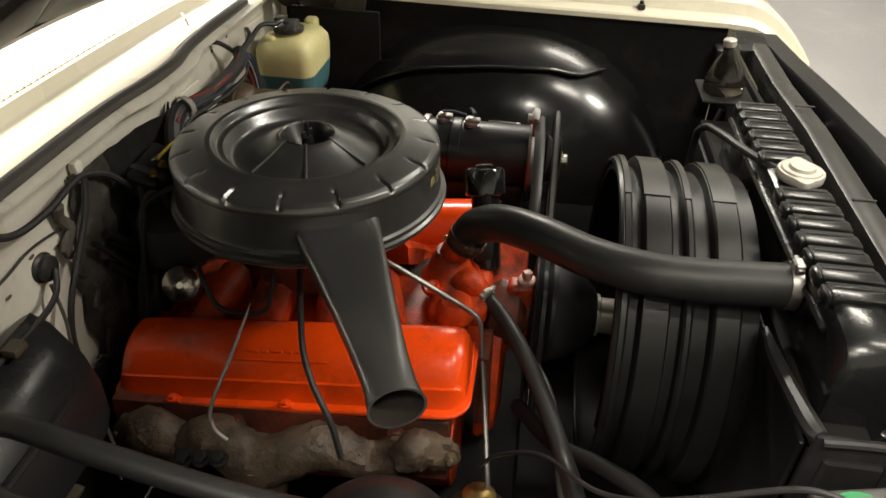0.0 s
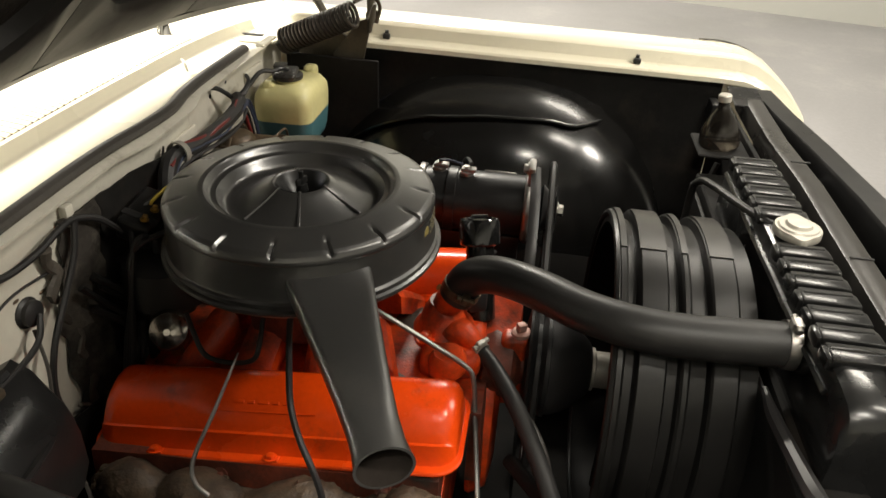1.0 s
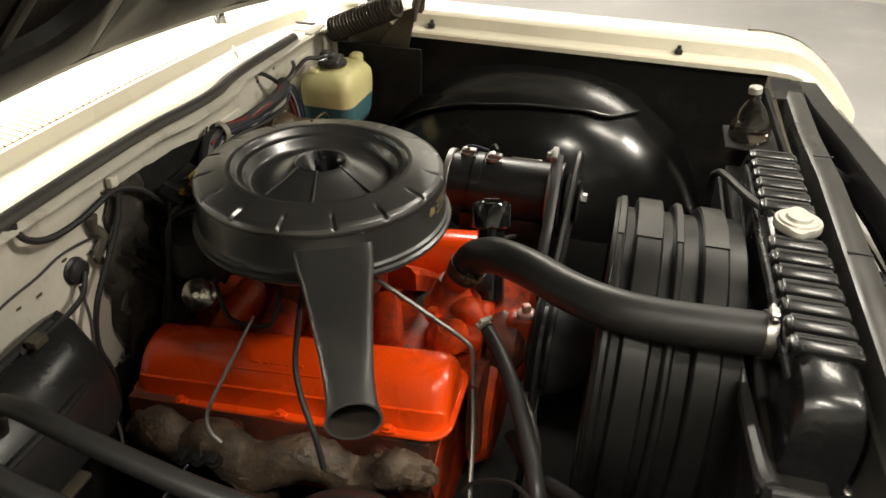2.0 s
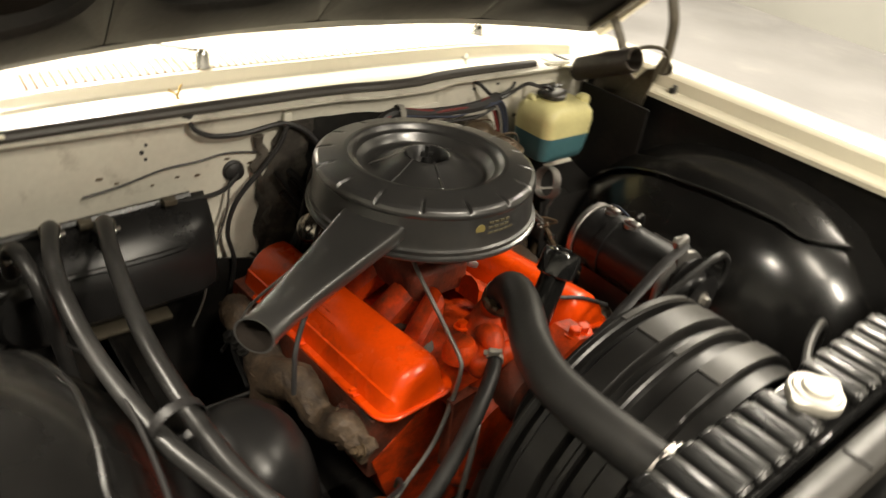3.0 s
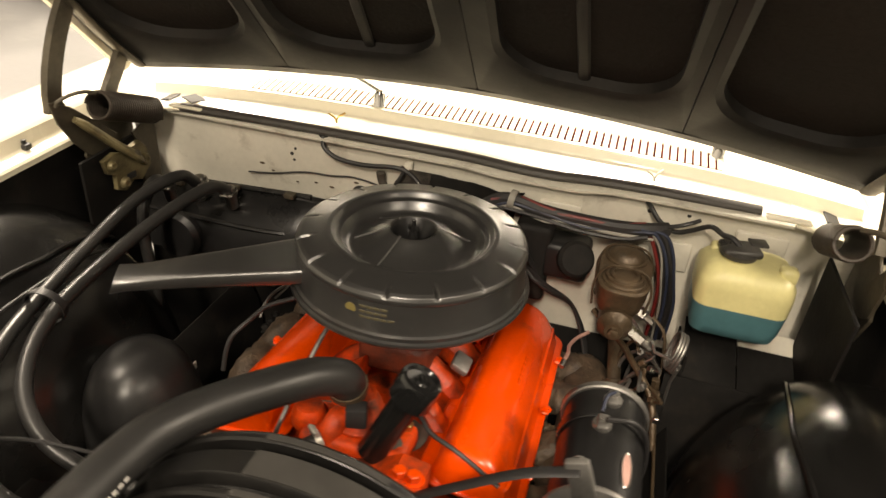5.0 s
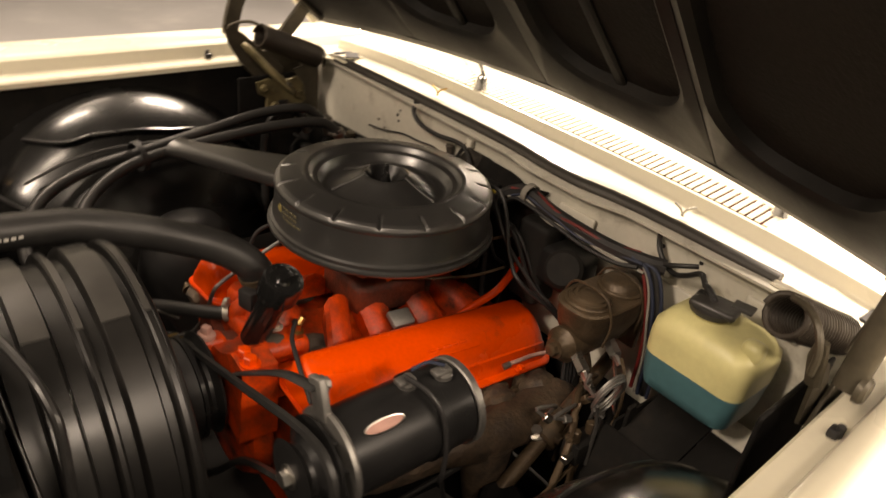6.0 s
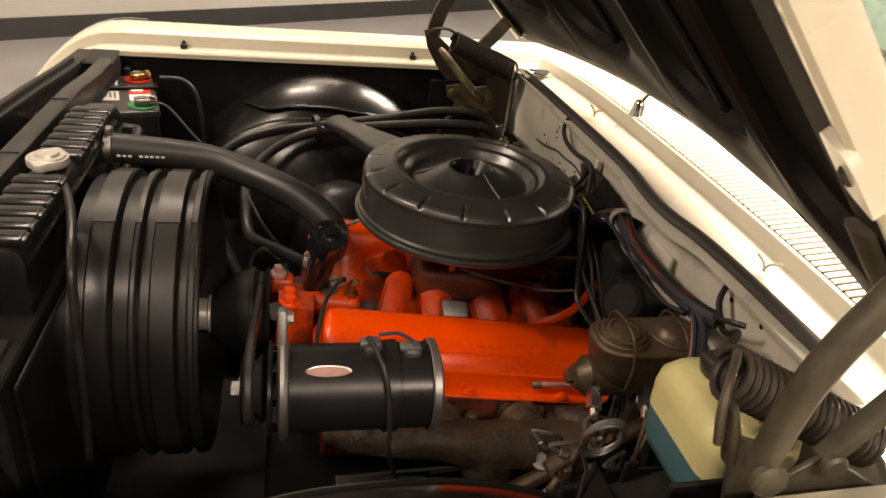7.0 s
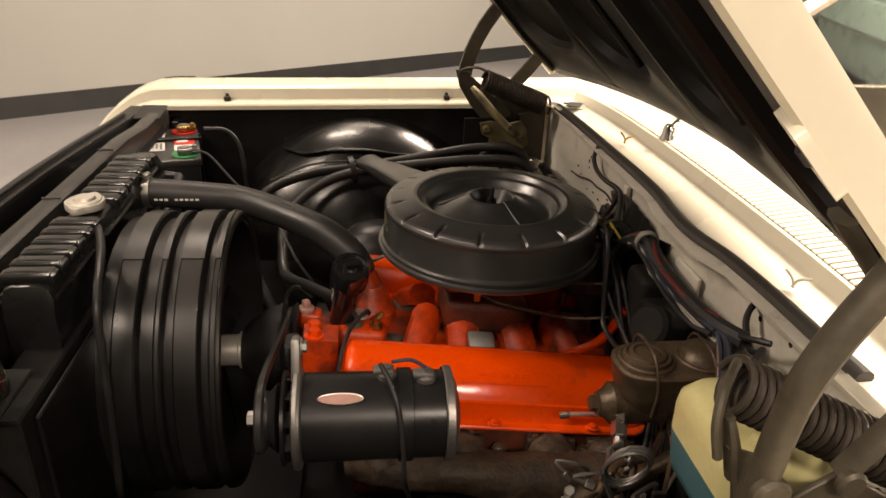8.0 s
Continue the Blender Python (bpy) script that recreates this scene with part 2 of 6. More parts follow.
def spline(pts, n=6, closed=False):
    pts = [V(p) for p in pts]
    if len(pts) == 2:
        return [pts[0].lerp(pts[1], i / n) for i in range(n + 1)]
    out = []
    k = len(pts)
    for i in range(k if closed else k - 1):
        p0 = pts[(i - 1) % k] if closed or i else pts[0] * 2 - pts[1]
        p1, p2 = pts[i], pts[(i + 1) % k]
        p3 = pts[(i + 2) % k] if closed or i + 2 < k else pts[-1] * 2 - pts[-2]
        for j in range(n):
            t = j / n
            out.append(0.5 * (2 * p1 + (p2 - p0) * t + (2 * p0 - 5 * p1 + 4 * p2 - p3) * t * t + (3 * p1 - p0 - 3 * p2 + p3) * t ** 3))
    if not closed:
        out.append(pts[-1])
    return out


def loft(rings, caps=True, closed=False):
    """Skin over rings of equal count; each ring a closed loop."""
    bm = bmesh.new()
    rows = [[bm.verts.new(p) for p in ring] for ring in rings]
    n = len(rows[0])
    pairs = list(zip(rows, rows[1:])) + ([(rows[-1], rows[0])] if closed else [])
    for a, b in pairs:
        for i in range(n):
            bm.faces.new((a[i], a[(i + 1) % n], b[(i + 1) % n], b[i]))
    if caps and not closed:
        bm.faces.new(rows[0][::-1])
        bm.faces.new(rows[-1])
    return bm


def sheet(rows, thick=0.0, out=None):
    """Open skin over rows of points, with thickness when asked for."""
    bm = bmesh.new()
    vs = [[bm.verts.new(p) for p in r] for r in rows]
    for a, b in zip(vs, vs[1:]):
        for i in range(len(a) - 1):
            bm.faces.new((a[i], a[i + 1], b[i + 1], b[i]))
    if thick:
        bmesh.ops.recalc_face_normals(bm, faces=bm.faces)
        bmesh.ops.solidify(bm, geom=list(bm.faces), thickness=thick)
    return bm


def tube(pts, r, seg=10, n=6, closed=False, flat=1.0, caps=True):
    """A round bar or hose along a smooth line; r may be a list along the given points."""
    line = spline(pts, n, closed)
    m = len(line)
    rad = [r] * m if not isinstance(r, (list, tuple)) else [np.interp(i / (m - 1), np.linspace(0, 1, len(r)), r) for i in range(m)]
    rings = []
    up = None
    for i, p in enumerate(line):
        a = line[(i - 1) % m] if closed or i else line[0]
        b = line[(i + 1) % m] if closed or i < m - 1 else line[-1]
        d = (b - a).normalized()
        if up is None:
            up = V((0, 0, 1)) if abs(d.z) < 0.9 else V((1, 0, 0))
        up = (up - d * up.dot(d)).normalized()
        side = d.cross(up)
        rings.append([p + (side * math.cos(q) + up * math.sin(q) * flat) * rad[i] for q in (2 * math.pi * k / seg for k in range(seg))])
    return loft(rings, caps, closed)


def lathe(profile, at=(0, 0, 0), axis="z", seg=48, caps=False, turn=None):
    """profile: (radius, height) pairs turned about an axis."""
    bm = bmesh.new()
    rows = []
    for r, h in profile:
        if r < 1e-6:
            rows.append([bm.verts.new((0, 0, h))])
        else:
            rows.append([bm.verts.new((r * math.cos(2 * math.pi * k / seg), r * math.sin(2 * math.pi * k / seg), h)) for k in range(seg)])
    for a, b in zip(rows, rows[1:]):
        for i in range(seg):
            j = (i + 1) % seg
            if len(a) == 1 and len(b) > 1:
                bm.faces.new((a[0], b[j], b[i]))
            elif len(b) == 1 and len(a) > 1:
                bm.faces.new((a[i], a[j], b[0]))
            elif len(a) > 1:
                bm.faces.new((a[i], a[j], b[j], b[i]))
    if caps:
        for row in (rows[0], rows[-1]):
            if len(row) > 1:
                bm.faces.new(row)
    m = {"z": Matrix.Identity(4), "x": Matrix.Rotation(math.pi / 2, 4, "Y"), "y": Matrix.Rotation(-math.pi / 2, 4, "X")}[axis]
    if turn is not None:
        m = turn
    bmesh.ops.transform(bm, matrix=Matrix.Translation(at) @ m, verts=bm.verts)
    return bm


def toward(d):
    """A turn that lays z along d."""
    return V(d).to_track_quat("Z", "Y").to_matrix().to_4x4()


def rod(a, b, r, seg=12, bevel=0.0):
    a, b = V(a), V(b)
    h = (b - a).length
    e = bevel or 0.15 * r
    return lathe([(0, 0), (r - e, 0), (r, e), (r, h - e), (r - e, h), (0, h)], a, seg=seg, turn=toward(b - a))


def bolt(at, d, r=0.008, h=0.006):
    m = toward(d)
    return join(lathe([(r * 1.5, 0), (r * 1.5, h * 0.25), (0, h * 0.25)], at, seg=14, turn=m), lathe([(r, h * 0.2), (r, h), (r * 0.8, h * 1.1), (0, h * 1.1)], at, seg=6, turn=m))


def band(at, d, r, w=0.012, screw=None):
    """A hose clamp with its screw housing."""
    m = toward(d)
    bm = lathe([(r, -w / 2), (r + 0.002, -w / 2), (r + 0.002, w / 2), (r, w / 2)], at, seg=24, turn=m)
    if screw is not None:
        s = V(screw).normalized()
        p = V(at) + s * (r + 0.005)
        bm = join(bm, rbox((0.016, 0.011, w), p, 0.002, 1, toward(d)), rod(p - V(d).normalized().cross(s) * 0.014, p + V(d).normalized().cross(s) * 0.014, 0.004, 8))
    return bm


# ---- the showroom ----
W1A, W1B = V((6.2, -1.30, 0)), V((-7.0, -10.1, 0))
wall_d = (W1B - W1A).normalized()
wall_n = V((-wall_d.y, wall_d.x, 0))
if wall_n.dot(V((0, 0, 0)) - W1A) < 0:
    wall_n = -wall_n


def wall_slab(name, a, b, z0, z1, thick, mat, n_out, label, category):
    a, b = V(a), V(b)
    o = V(n_out) * thick
    ring = lambda z: [V((p.x, p.y, z)) for p in (a, b, b - o, a - o)]
    return solo(name, loft([ring(z0), ring(z1)]), mat, label, category, kind="structure", smooth=0)


solo("floor", span((-9, -12, -0.2), (9, 9, 0), 0, 0), FLOORM, "sealed grey concrete showroom floor", "floor", kind="structure", smooth=0)
solo("ceiling", span((-9, -12, CEIL), (9, 9, CEIL + 0.2), 0, 0), CEILM, "plain pale showroom ceiling", "ceiling", kind="structure", smooth=0)
wall_slab("wall_1", W1A, W1B, 0, CEIL, 0.2, WALLM, wall_n, "warm white painted showroom wall", "wall")
wall_slab("baseboard", W1A + wall_n * 0.013, W1B + wall_n * 0.013, 0, 0.14, 0.012, SKIRT, wall_n, "black vinyl skirting along the wall", "skirting")
W2A, W2B = V((6.2, 4.8, 0)), V((-7.0, 8.2, 0))
w2_n = V((W2B.y - W2A.y, -(W2B.x - W2A.x), 0)).normalized()
if w2_n.dot(-W2A) < 0:
    w2_n = -w2_n
wall_slab("wall_2", W2A, W2B, 0, CEIL, 0.2, WALLM, w2_n, "bright warm white showroom wall", "wall")
# Unseen closing walls, coloured darker so less light bounces into the bay.
wall_slab("wall_3", (6.2, -1.3, 0), (6.2, 4.8, 0), 0, CEIL, 0.2, WALL_UNSEEN, (-1, 0, 0), "unseen plain showroom wall, darkened to cut bounce light", "wall")
wall_slab("wall_4", (-7, -10.1, 0), (-7, 8.2, 0), 0, CEIL, 0.2, WALL_UNSEEN, (1, 0, 0), "unseen plain showroom wall, darkened to cut bounce light", "wall")


def ceiling_light(lx, ly, ll, lw):
    t = thing("ceiling_light", (lx, ly, CEIL - 0.08), "assumed rectangular ceiling light fixture with a lit diffuser, out of view", "lamp", "ceiling lights")
    h = 0.03
    z0, z1 = CEIL - 0.085, CEIL - 0.002
    f = join(span((lx - ll / 2 - h, ly - lw / 2 - h, z0), (lx + ll / 2 + h, ly - lw / 2, z1), 0.003, 1),
             span((lx - ll / 2 - h, ly + lw / 2, z0), (lx + ll / 2 + h, ly + lw / 2 + h, z1), 0.003, 1),
             span((lx - ll / 2 - h, ly - lw / 2, z0), (lx - ll / 2, ly + lw / 2, z1), 0.003, 1),
             span((lx + ll / 2, ly - lw / 2, z0), (lx + ll / 2 + h, ly + lw / 2, z1), 0.003, 1))
    part("frame", f, ALUMINIUM, t)
    part("diffuser", span((lx - ll / 2, ly - lw / 2, CEIL - 0.06), (lx + ll / 2, ly + lw / 2, CEIL - 0.05), 0, 0), DIFF, t, "glowing diffuser panel")


for lx, ly, ll, lw, watts in LAMPS:
    ceiling_light(lx, ly, ll, lw)


# ---- car body ----
def fender(s):
    """Front fender; s is the car's side, +1 left, -1 right."""
    t = thing("fender", (0.3, s * 0.85, 0.3), "cream painted front fender with an inner flange", "car body", "front fenders")
    outer = [(0.985, 0.42), (1.0, 0.55), (1.005, 0.68), (0.995, 0.80), (0.965, 0.875), (0.91, 0.915), (0.85, 0.928), (0.785, 0.928), (0.762, 0.926), (0.753, 0.919),
             (0.749, 0.905), (0.746, 0.896), (0.735, 0.892), (0.716, 0.890), (0.712, 0.886), (0.712, 0.876)]
    rows = []
    for x in (-0.62, -0.45, -0.3, -0.1, 0.1, 0.3, 0.5, 0.62, 0.7, 0.74, 0.77, 0.80, 0.83, 0.86, 0.88, 0.90):
        d = max(0.0, x - 0.715)
        drop = 3.6 * d * d
        move = 0.0
        rows.append([V((x, s * (y + (move if y < 0.8 else -0.12 * d)), z - drop)) for y, z in outer])
    part("fender_panel", sheet(rows, 0.004), CREAM, t, "cream painted outer panel with a rolled inner edge")
    # black inner apron below the flange
    ap = [[V((x, s * 0.728, z)) for z in (0.30, 0.5, 0.7, 0.874)] for x in (-0.28, 0.1, 0.4, 0.70)]
    part("apron", sheet(ap, 0.005), DARK, t, "dull black inner apron")
    # wheelhouse, a half dome on the apron
    cx, cz, ax, ay, az = (0.210, 0.44, 0.42, 0.30, 0.413) if s < 0 else (0.215, 0.44, 0.435, 0.29, 0.405)
    p = lambda v, e: math.copysign(abs(v) ** (e if s > 0 else 0.98), v)
    rows = []
    for i in range(29):
        th = math.pi * (i / 28)
        row = []
        for k in range(15):
            ph = math.pi / 2 * k / 14
            y = ay * p(math.sin(ph), 0.85)
            c = p(math.cos(ph), 0.85)
            row.append(V((cx + ax * p(math.cos(th), 0.85) * c, s * (0.727 - y), cz - 0.1 + (az + 0.1) * p(math.sin(th), 0.85) * c if i not in (0, 28) else 0.34)))
        rows.append(row)
    wh = part("wheelhouse", sheet(rows, 0.004), GLOSS, t, "gloss black domed wheelhouse")
    # raised cap along the outer crest, with a rolled lip
    edge_th = (0.335, 0.377, 0.46, 0.54, 0.62, 0.70, 0.78, 0.84)
    edge_ph = (0.10, 0.235, 0.28, 0.30, 0.27, 0.22, 0.15, 0.08)
    rows, lip = [], []
    for i in range(25):
        u = 0.34 + 0.50 * i / 24
        th = math.pi * u
        row = []
        for k in range(9):
            ph = math.pi / 2 * np.interp(u, edge_th, edge_ph) * k / 8
            c = p(math.cos(ph), 0.85)
            row.append(V((cx + (ax + 0.005) * p(math.cos(th), 0.85) * c, s * (0.725 - (ay + 0.003) * p(math.sin(ph), 0.85)), cz - 0.1 + (az + 0.107) * p(math.sin(th), 0.85) * c)))
        rows.append(row)
        lip.append(row[-1])
    part("crest_cap", sheet(rows, 0.005), GLOSS, wh, "raised pressed crest")
    part("lip", tube(lip[::2], 0.0045, 8, 3), GLOSS, wh, "rolled lip of the crest")
    # shock tower dome below the wheelhouse
    if s < 0:
        part("shock_tower", lathe([(0.150, 0.0), (0.149, 0.006), (0.124, 0.014), (0.117, 0.03), (0.113, 0.08), (0.107, 0.13), (0.097, 0.17), (0.082, 0.203), (0.062, 0.225), (0.038, 0.237), (0.015, 0.241), (0, 0.2415)], (0.185, s * 0.412, 0.462), seg=40, turn=Matrix.Diagonal((0.98, 0.86, 0.94, 1.0))), SATIN, t, "satin black domed tower")
    for x in ((-0.048, 0.511) if s > 0 else (-0.009, 0.556)):
        b = join(rbox((0.016, 0.012, 0.012), (x, s * 0.738, 0.899), 0.003), rod((x, s * 0.742, 0.893), (x, s * 0.742, 0.911), 0.0045, 8))
        part("rubber_stop", b, WIRE, t, "black rubber hood stop")
    part("hinge_support", span((-0.25, s * 0.668 - 0.003, 0.66), (-0.05, s * 0.668 + 0.003, 0.862), 0.002, 1), DARK, t, "grimy black hinge support")
    # thin bright moulding along the fender's crest
    part("moulding", tube([(0.66, s * 0.885, 0.9225), (0.72, s * 0.884, 0.922), (0.78, s * 0.880, 0.906), (0.84, s * 0.874, 0.868)], 0.006, 8, 5, flat=0.6), CHROME, t, "polished chrome moulding")
    # the bay stands slightly askew to the engine, and the flange falls towards the front
    yaw, lift, fall = (0.020, 0.016, 0.020) if s > 0 else (0.036, 0.008, 0.015)
    for ob in t.children_recursive:
        for v in ob.data.vertices:
            x = v.co.x + t.location.x
            v.co.y += yaw * x
            if ob.name.split(".")[0] in ("fender_panel", "rubber_stop", "moulding") or v.co.z + t.location.z > 0.86:
                v.co.z += lift - fall * x
    return t


for side in (1, -1):
    fender(side)

# firewall with its stepped pressing
fw = thing("firewall", (-0.285, 0, 0.3), "aged cream firewall with holes and chipped paint", "car body")


def step(v, a, b):
    k = max(0.0, min(1.0, (v - a) / (b - a)))
    return 3 * k * k - 2 * k ** 3


def fw_x(y):
    return -0.293 + 0.015 * step(y, 0.0, 0.09) - 0.022 * step(y, 0.21, 0.30)


ys = [-0.735 + 1.47 * i / 56 for i in range(57)]
rows = []
for y in ys:
    b = -0.010 if -0.62 < y < -0.24 else 0.0
    rows.append([V((fw_x(y) + o, y, z)) for z, o in ((0.46, 0.0), (0.50, 0.0), (0.70, b), (0.78, b), (0.80, 0), (0.880, 0), (0.895, 0.002), (0.902, 0.008), (0.906, 0.020), (0.911, 0.021), (0.914, 0.008), (0.914, -0.05))])
part("panel", sheet(rows, 0.003), CREAM_OLD, fw)
for y, z, w, h in ((0.40, 0.80, 0.10, 0.06), (0.56, 0.86, 0.09, 0.035), (0.20, 0.86, 0.08, 0.03)):
    part("pressed_boss", rbox((0.008, w, h), (fw_x(y) + 0.004, y, z), 0.0035, 3), CREAM_OLD, fw)
for y, z, r in ((-0.36, 0.858, 0.004), (-0.355, 0.845, 0.003), (-0.352, 0.87, 0.003), (0.43, 0.885, 0.004), (0.50, 0.80, 0.005), (0.36, 0.88, 0.004)):
    part("hole", lathe([(0, 0.0), (r, 0.0), (r, 0.002), (0, 0.002)], (fw_x(y) - 0.001, y, z), "x", 10), WIRE, fw, "small dark screw hole")

# cowl with its air slots
cw = thing("cowl", (-0.42, 0, 0.9), "cream painted cowl panel with a slotted air intake", "car body")
prof = [(-0.306, 0.9145), (-0.340, 0.921), (-0.366, 0.928), (-0.3725, 0.931), (-0.3755, 0.936), (-0.379, 0.949), (-0.381, 0.9525), (-0.386, 0.9545)]
bend = lambda y: 0.035 * (y / 0.7) ** 2
yy = [-0.72 + 1.44 * i / 24 for i in range(25)]
part("front_ledge", sheet([[V((x + 0.6 * bend(y) * (1 if x < -0.31 else 0), y, z - 0.02 * (y / 0.72) ** 4)) for x, z in prof] for y in yy], 0.003), CREAM, cw)
S0, S1, NS = -0.50, 0.47, 68
rear = [(-0.448, 0.963), (-0.49, 0.966), (-0.53, 0.962), (-0.56, 0.955), (-0.60, 0.93)]
part("rear_ledge", sheet([[V((x + 0.6 * bend(y), y, z - 0.02 * (y / 0.72) ** 4)) for x, z in rear] for y in yy], 0.003), CREAM, cw)
for a, b in ((-0.72, S0), (S1, 0.72)):
    ends = [a + (b - a) * i / 5 for i in range(6)]
    part("end_panel", sheet([[V((x + 0.6 * bend(y), y, z - 0.02 * (y / 0.72) ** 4)) for x, z in ((-0.3862, 0.9545), (-0.41, 0.9585), (-0.4478, 0.963))] for y in ends], 0.003), CREAM, cw)
# The floor's dark colour stands in for the shade inside the slots.
part("plenum", span((-0.47, -0.54, 0.885), (-0.33, 0.52, 0.89), 0, 0), DARK, cw, "plenum floor coloured dark for the shade under the slots")

# rubber seal along the cowl's lip
line = [(-0.277, -0.60, 0.921), (-0.284, -0.45, 0.922), (-0.288, -0.25, 0.923), (-0.292, -0.08, 0.923), (-0.290, 0.02, 0.923), (-0.281, 0.10, 0.923), (-0.279, 0.18, 0.923), (-0.294, 0.26, 0.922), (-0.301, 0.36, 0.921), (-0.303, 0.46, 0.920), (-0.306, 0.545, 0.918)]
solo("weatherstrip", tube(line, 0.0115, 10, 5, flat=0.8), SEAL, "dark weathered rubber seal along the cowl lip", "rubber seal")

# corner gussets between cowl and fenders
for s in (1, -1):
    g = thing("cowl_gusset", (-0.33, s * 0.66, 0.88), "cream corner bracket with dark openings", "car body", "cowl gussets")
    part("plate", sheet([[V((x, s * y, z)) for y, z in ((0.60, 0.921), (0.64, 0.915), (0.68, 0.908), (0.715, 0.895))] for x in (-0.385, -0.34, -0.30, -0.265)], 0.004), CREAM, g)
    part("opening", rbox((0.05, 0.035, 0.004), (-0.335, s * 0.672, 0.9135), 0.0015, 1, Matrix.Rotation(s * -0.22, 4, "X")), WIRE, g, "dark opening")
    if s < 0:
        part("seal_gap", rbox((0.034, 0.046, 0.003), (-0.318, s * 0.598, 0.9275), 0.001, 1, Matrix.Rotation(s * 0.5, 4, "Z")), WIRE, g, "dark gap at the end of the seal")
    part("tab", rbox((0.02, 0.075, 0.005), (-0.272, s * 0.585, 0.926), 0.002, 1), CREAM, g)

# windscreen, dashboard and wipers behind the cowl
ws = thing("windscreen", (-0.6, 0, 0.95), "sloping clear windscreen over the cowl", "windscreen")
rows = [[V((-0.585 - 0.62 * k + 0.9 * bend(y) * (1 - 0.3 * k), y, 0.945 + 0.45 * k - 0.01 * (y / 0.7) ** 2)) for k in (0, 0.25, 0.5, 0.75, 1)] for y in [v * 0.95 for v in yy]]
gl = part("pane", sheet(rows, 0.005), GLASS, ws)
gl.visible_shadow = False
part("gasket", tube([(-0.583 + 0.9 * bend(y), y, 0.949 - 0.01 * (y / 0.7) ** 2) for y in yy[::3]], 0.008, 8, 4), CHROME, ws, "bright trim along the lower edge")
solo("dashboard", span((-1.05, -0.7, 0.75), (-0.64, 0.7, 0.915), 0.03, 3), MAROON, "dark red padded dashboard behind the windscreen", "dashboard")
for y0, dx in ((-0.21, 0.0), (0.465, -0.036)):
    wp = thing("wiper", (-0.40 + dx, y0, 0.962), "bright metal wiper arm on its pivot", "wiper", "wipers")
    part("pivot", lathe([(0, 0.03), (0.007, 0.03), (0.011, 0.024), (0.014, 0.006), (0.016, 0), (0, 0)], (-0.395 + dx, y0, 0.956), seg=16), CHROME, wp)
    part("arm", tube([(-0.40 + dx, y0, 0.982), (-0.47 + 0.5 * dx, y0 - 0.10, 0.985), (-0.55, y0 - 0.28, 0.985)], 0.005, 8, 5, flat=0.6), CHROME, wp)
    part("blade", tube([(-0.545, y0 - 0.06, 0.975), (-0.57, y0 - 0.28, 0.978), (-0.56, y0 - 0.44, 0.972)], 0.004, 6, 5), WIRE, wp, "black rubber blade")

# small clips on the cowl ledge
for y, mat, lab in ((-0.281, BRASS, "thin twisted wire clip standing on the cowl"), (0.355, CREAM_OLD, "pale clip standing on the cowl ledge")):
    solo("clip", join(tube([(-0.335, y, 0.925), (-0.338, y + 0.005, 0.937), (-0.350, y + 0.014, 0.943)], 0.0022, 6, 4), tube([(-0.335, y + 0.004, 0.925), (-0.335, y - 0.004, 0.936), (-0.330, y - 0.014, 0.944)], 0.0022, 6, 4)), mat, lab, "clip", "cowl clips")

# ---- hood, standing open ----
HA = radians(45)
HD, HN = V((math.cos(HA), 0, math.sin(HA))), V((-math.sin(HA), 0, math.cos(HA)))
HL = 1.32


def hood_at(u, v, n):
    q = 1 - (v / 0.74) ** 2
    r = V((-0.295 - 0.090 * q, v, 0.985 + 0.027 * q))
    return r + HD * u + HN * (n + 0.010 * q - 0.011)


hd = thing("hood", (-0.33, 0, 0.98), "open cream hood with a black ribbed underside", "car hood")
us = [0, 0.1, 0.3, 0.5, 0.7, 0.9, 1.1, HL]
vs = [-0.745 + 1.49 * i / 20 for i in range(21)]
part("outer_skin", sheet([[hood_at(u, v, 0.030) for v in vs] for u in us], 0.003), CREAM, hd)
for s in (1, -1):
    prof_e = [(0.746, 0.032), (0.749, 0.02), (0.747, 0.0), (0.742, -0.004), (0.733, -0.004), (0.727, 0.004), (0.727, 0.028)]
    part("side_lip", loft([[hood_at(u, s * v, n) for v, n in prof_e] for u in us]), CREAM, hd, "cream turned-down side edge")
part("rear_lip", loft([[hood_at(u, v, n) for u, n in ((0.0, 0.029), (-0.006, 0.02), (0.0, 0.004), (0.03, -0.002), (0.03, 0.029))] for v in [x * 0.945 for x in vs]]), UNDERHOOD, hd, "black rear edge flange")


def rounded(u0, u1, v0, v1, r, k=7):
    out = []
    for cu, cv, a0 in ((u1 - r, v1 - r, 0), (u0 + r, v1 - r, 90), (u0 + r, v0 + r, 180), (u1 - r, v0 + r, 270)):
        out += [(cu + r * math.cos(radians(a0 + 90 * j / k)), cv + r * math.sin(radians(a0 + 90 * j / k))) for j in range(k + 1)]
    return out


def hood_frame(u0, u1, v0, v1, i0, i1, j0, j1, r):
    a, b = rounded(u0, u1, v0, v1, 0.002), rounded(i0, i1, j0, j1, r)
    c = rounded(i0 - 0.012, i1 + 0.012, j0 - 0.012, j1 + 0.012, r + 0.01)
    ring = lambda pts, n: [hood_at(u, v, n) for u, v in pts]
    return loft([ring(a, 0.026), ring(a, 0.0), ring(c, -0.006), ring(b, 0.002), ring(b, 0.026)], caps=False)


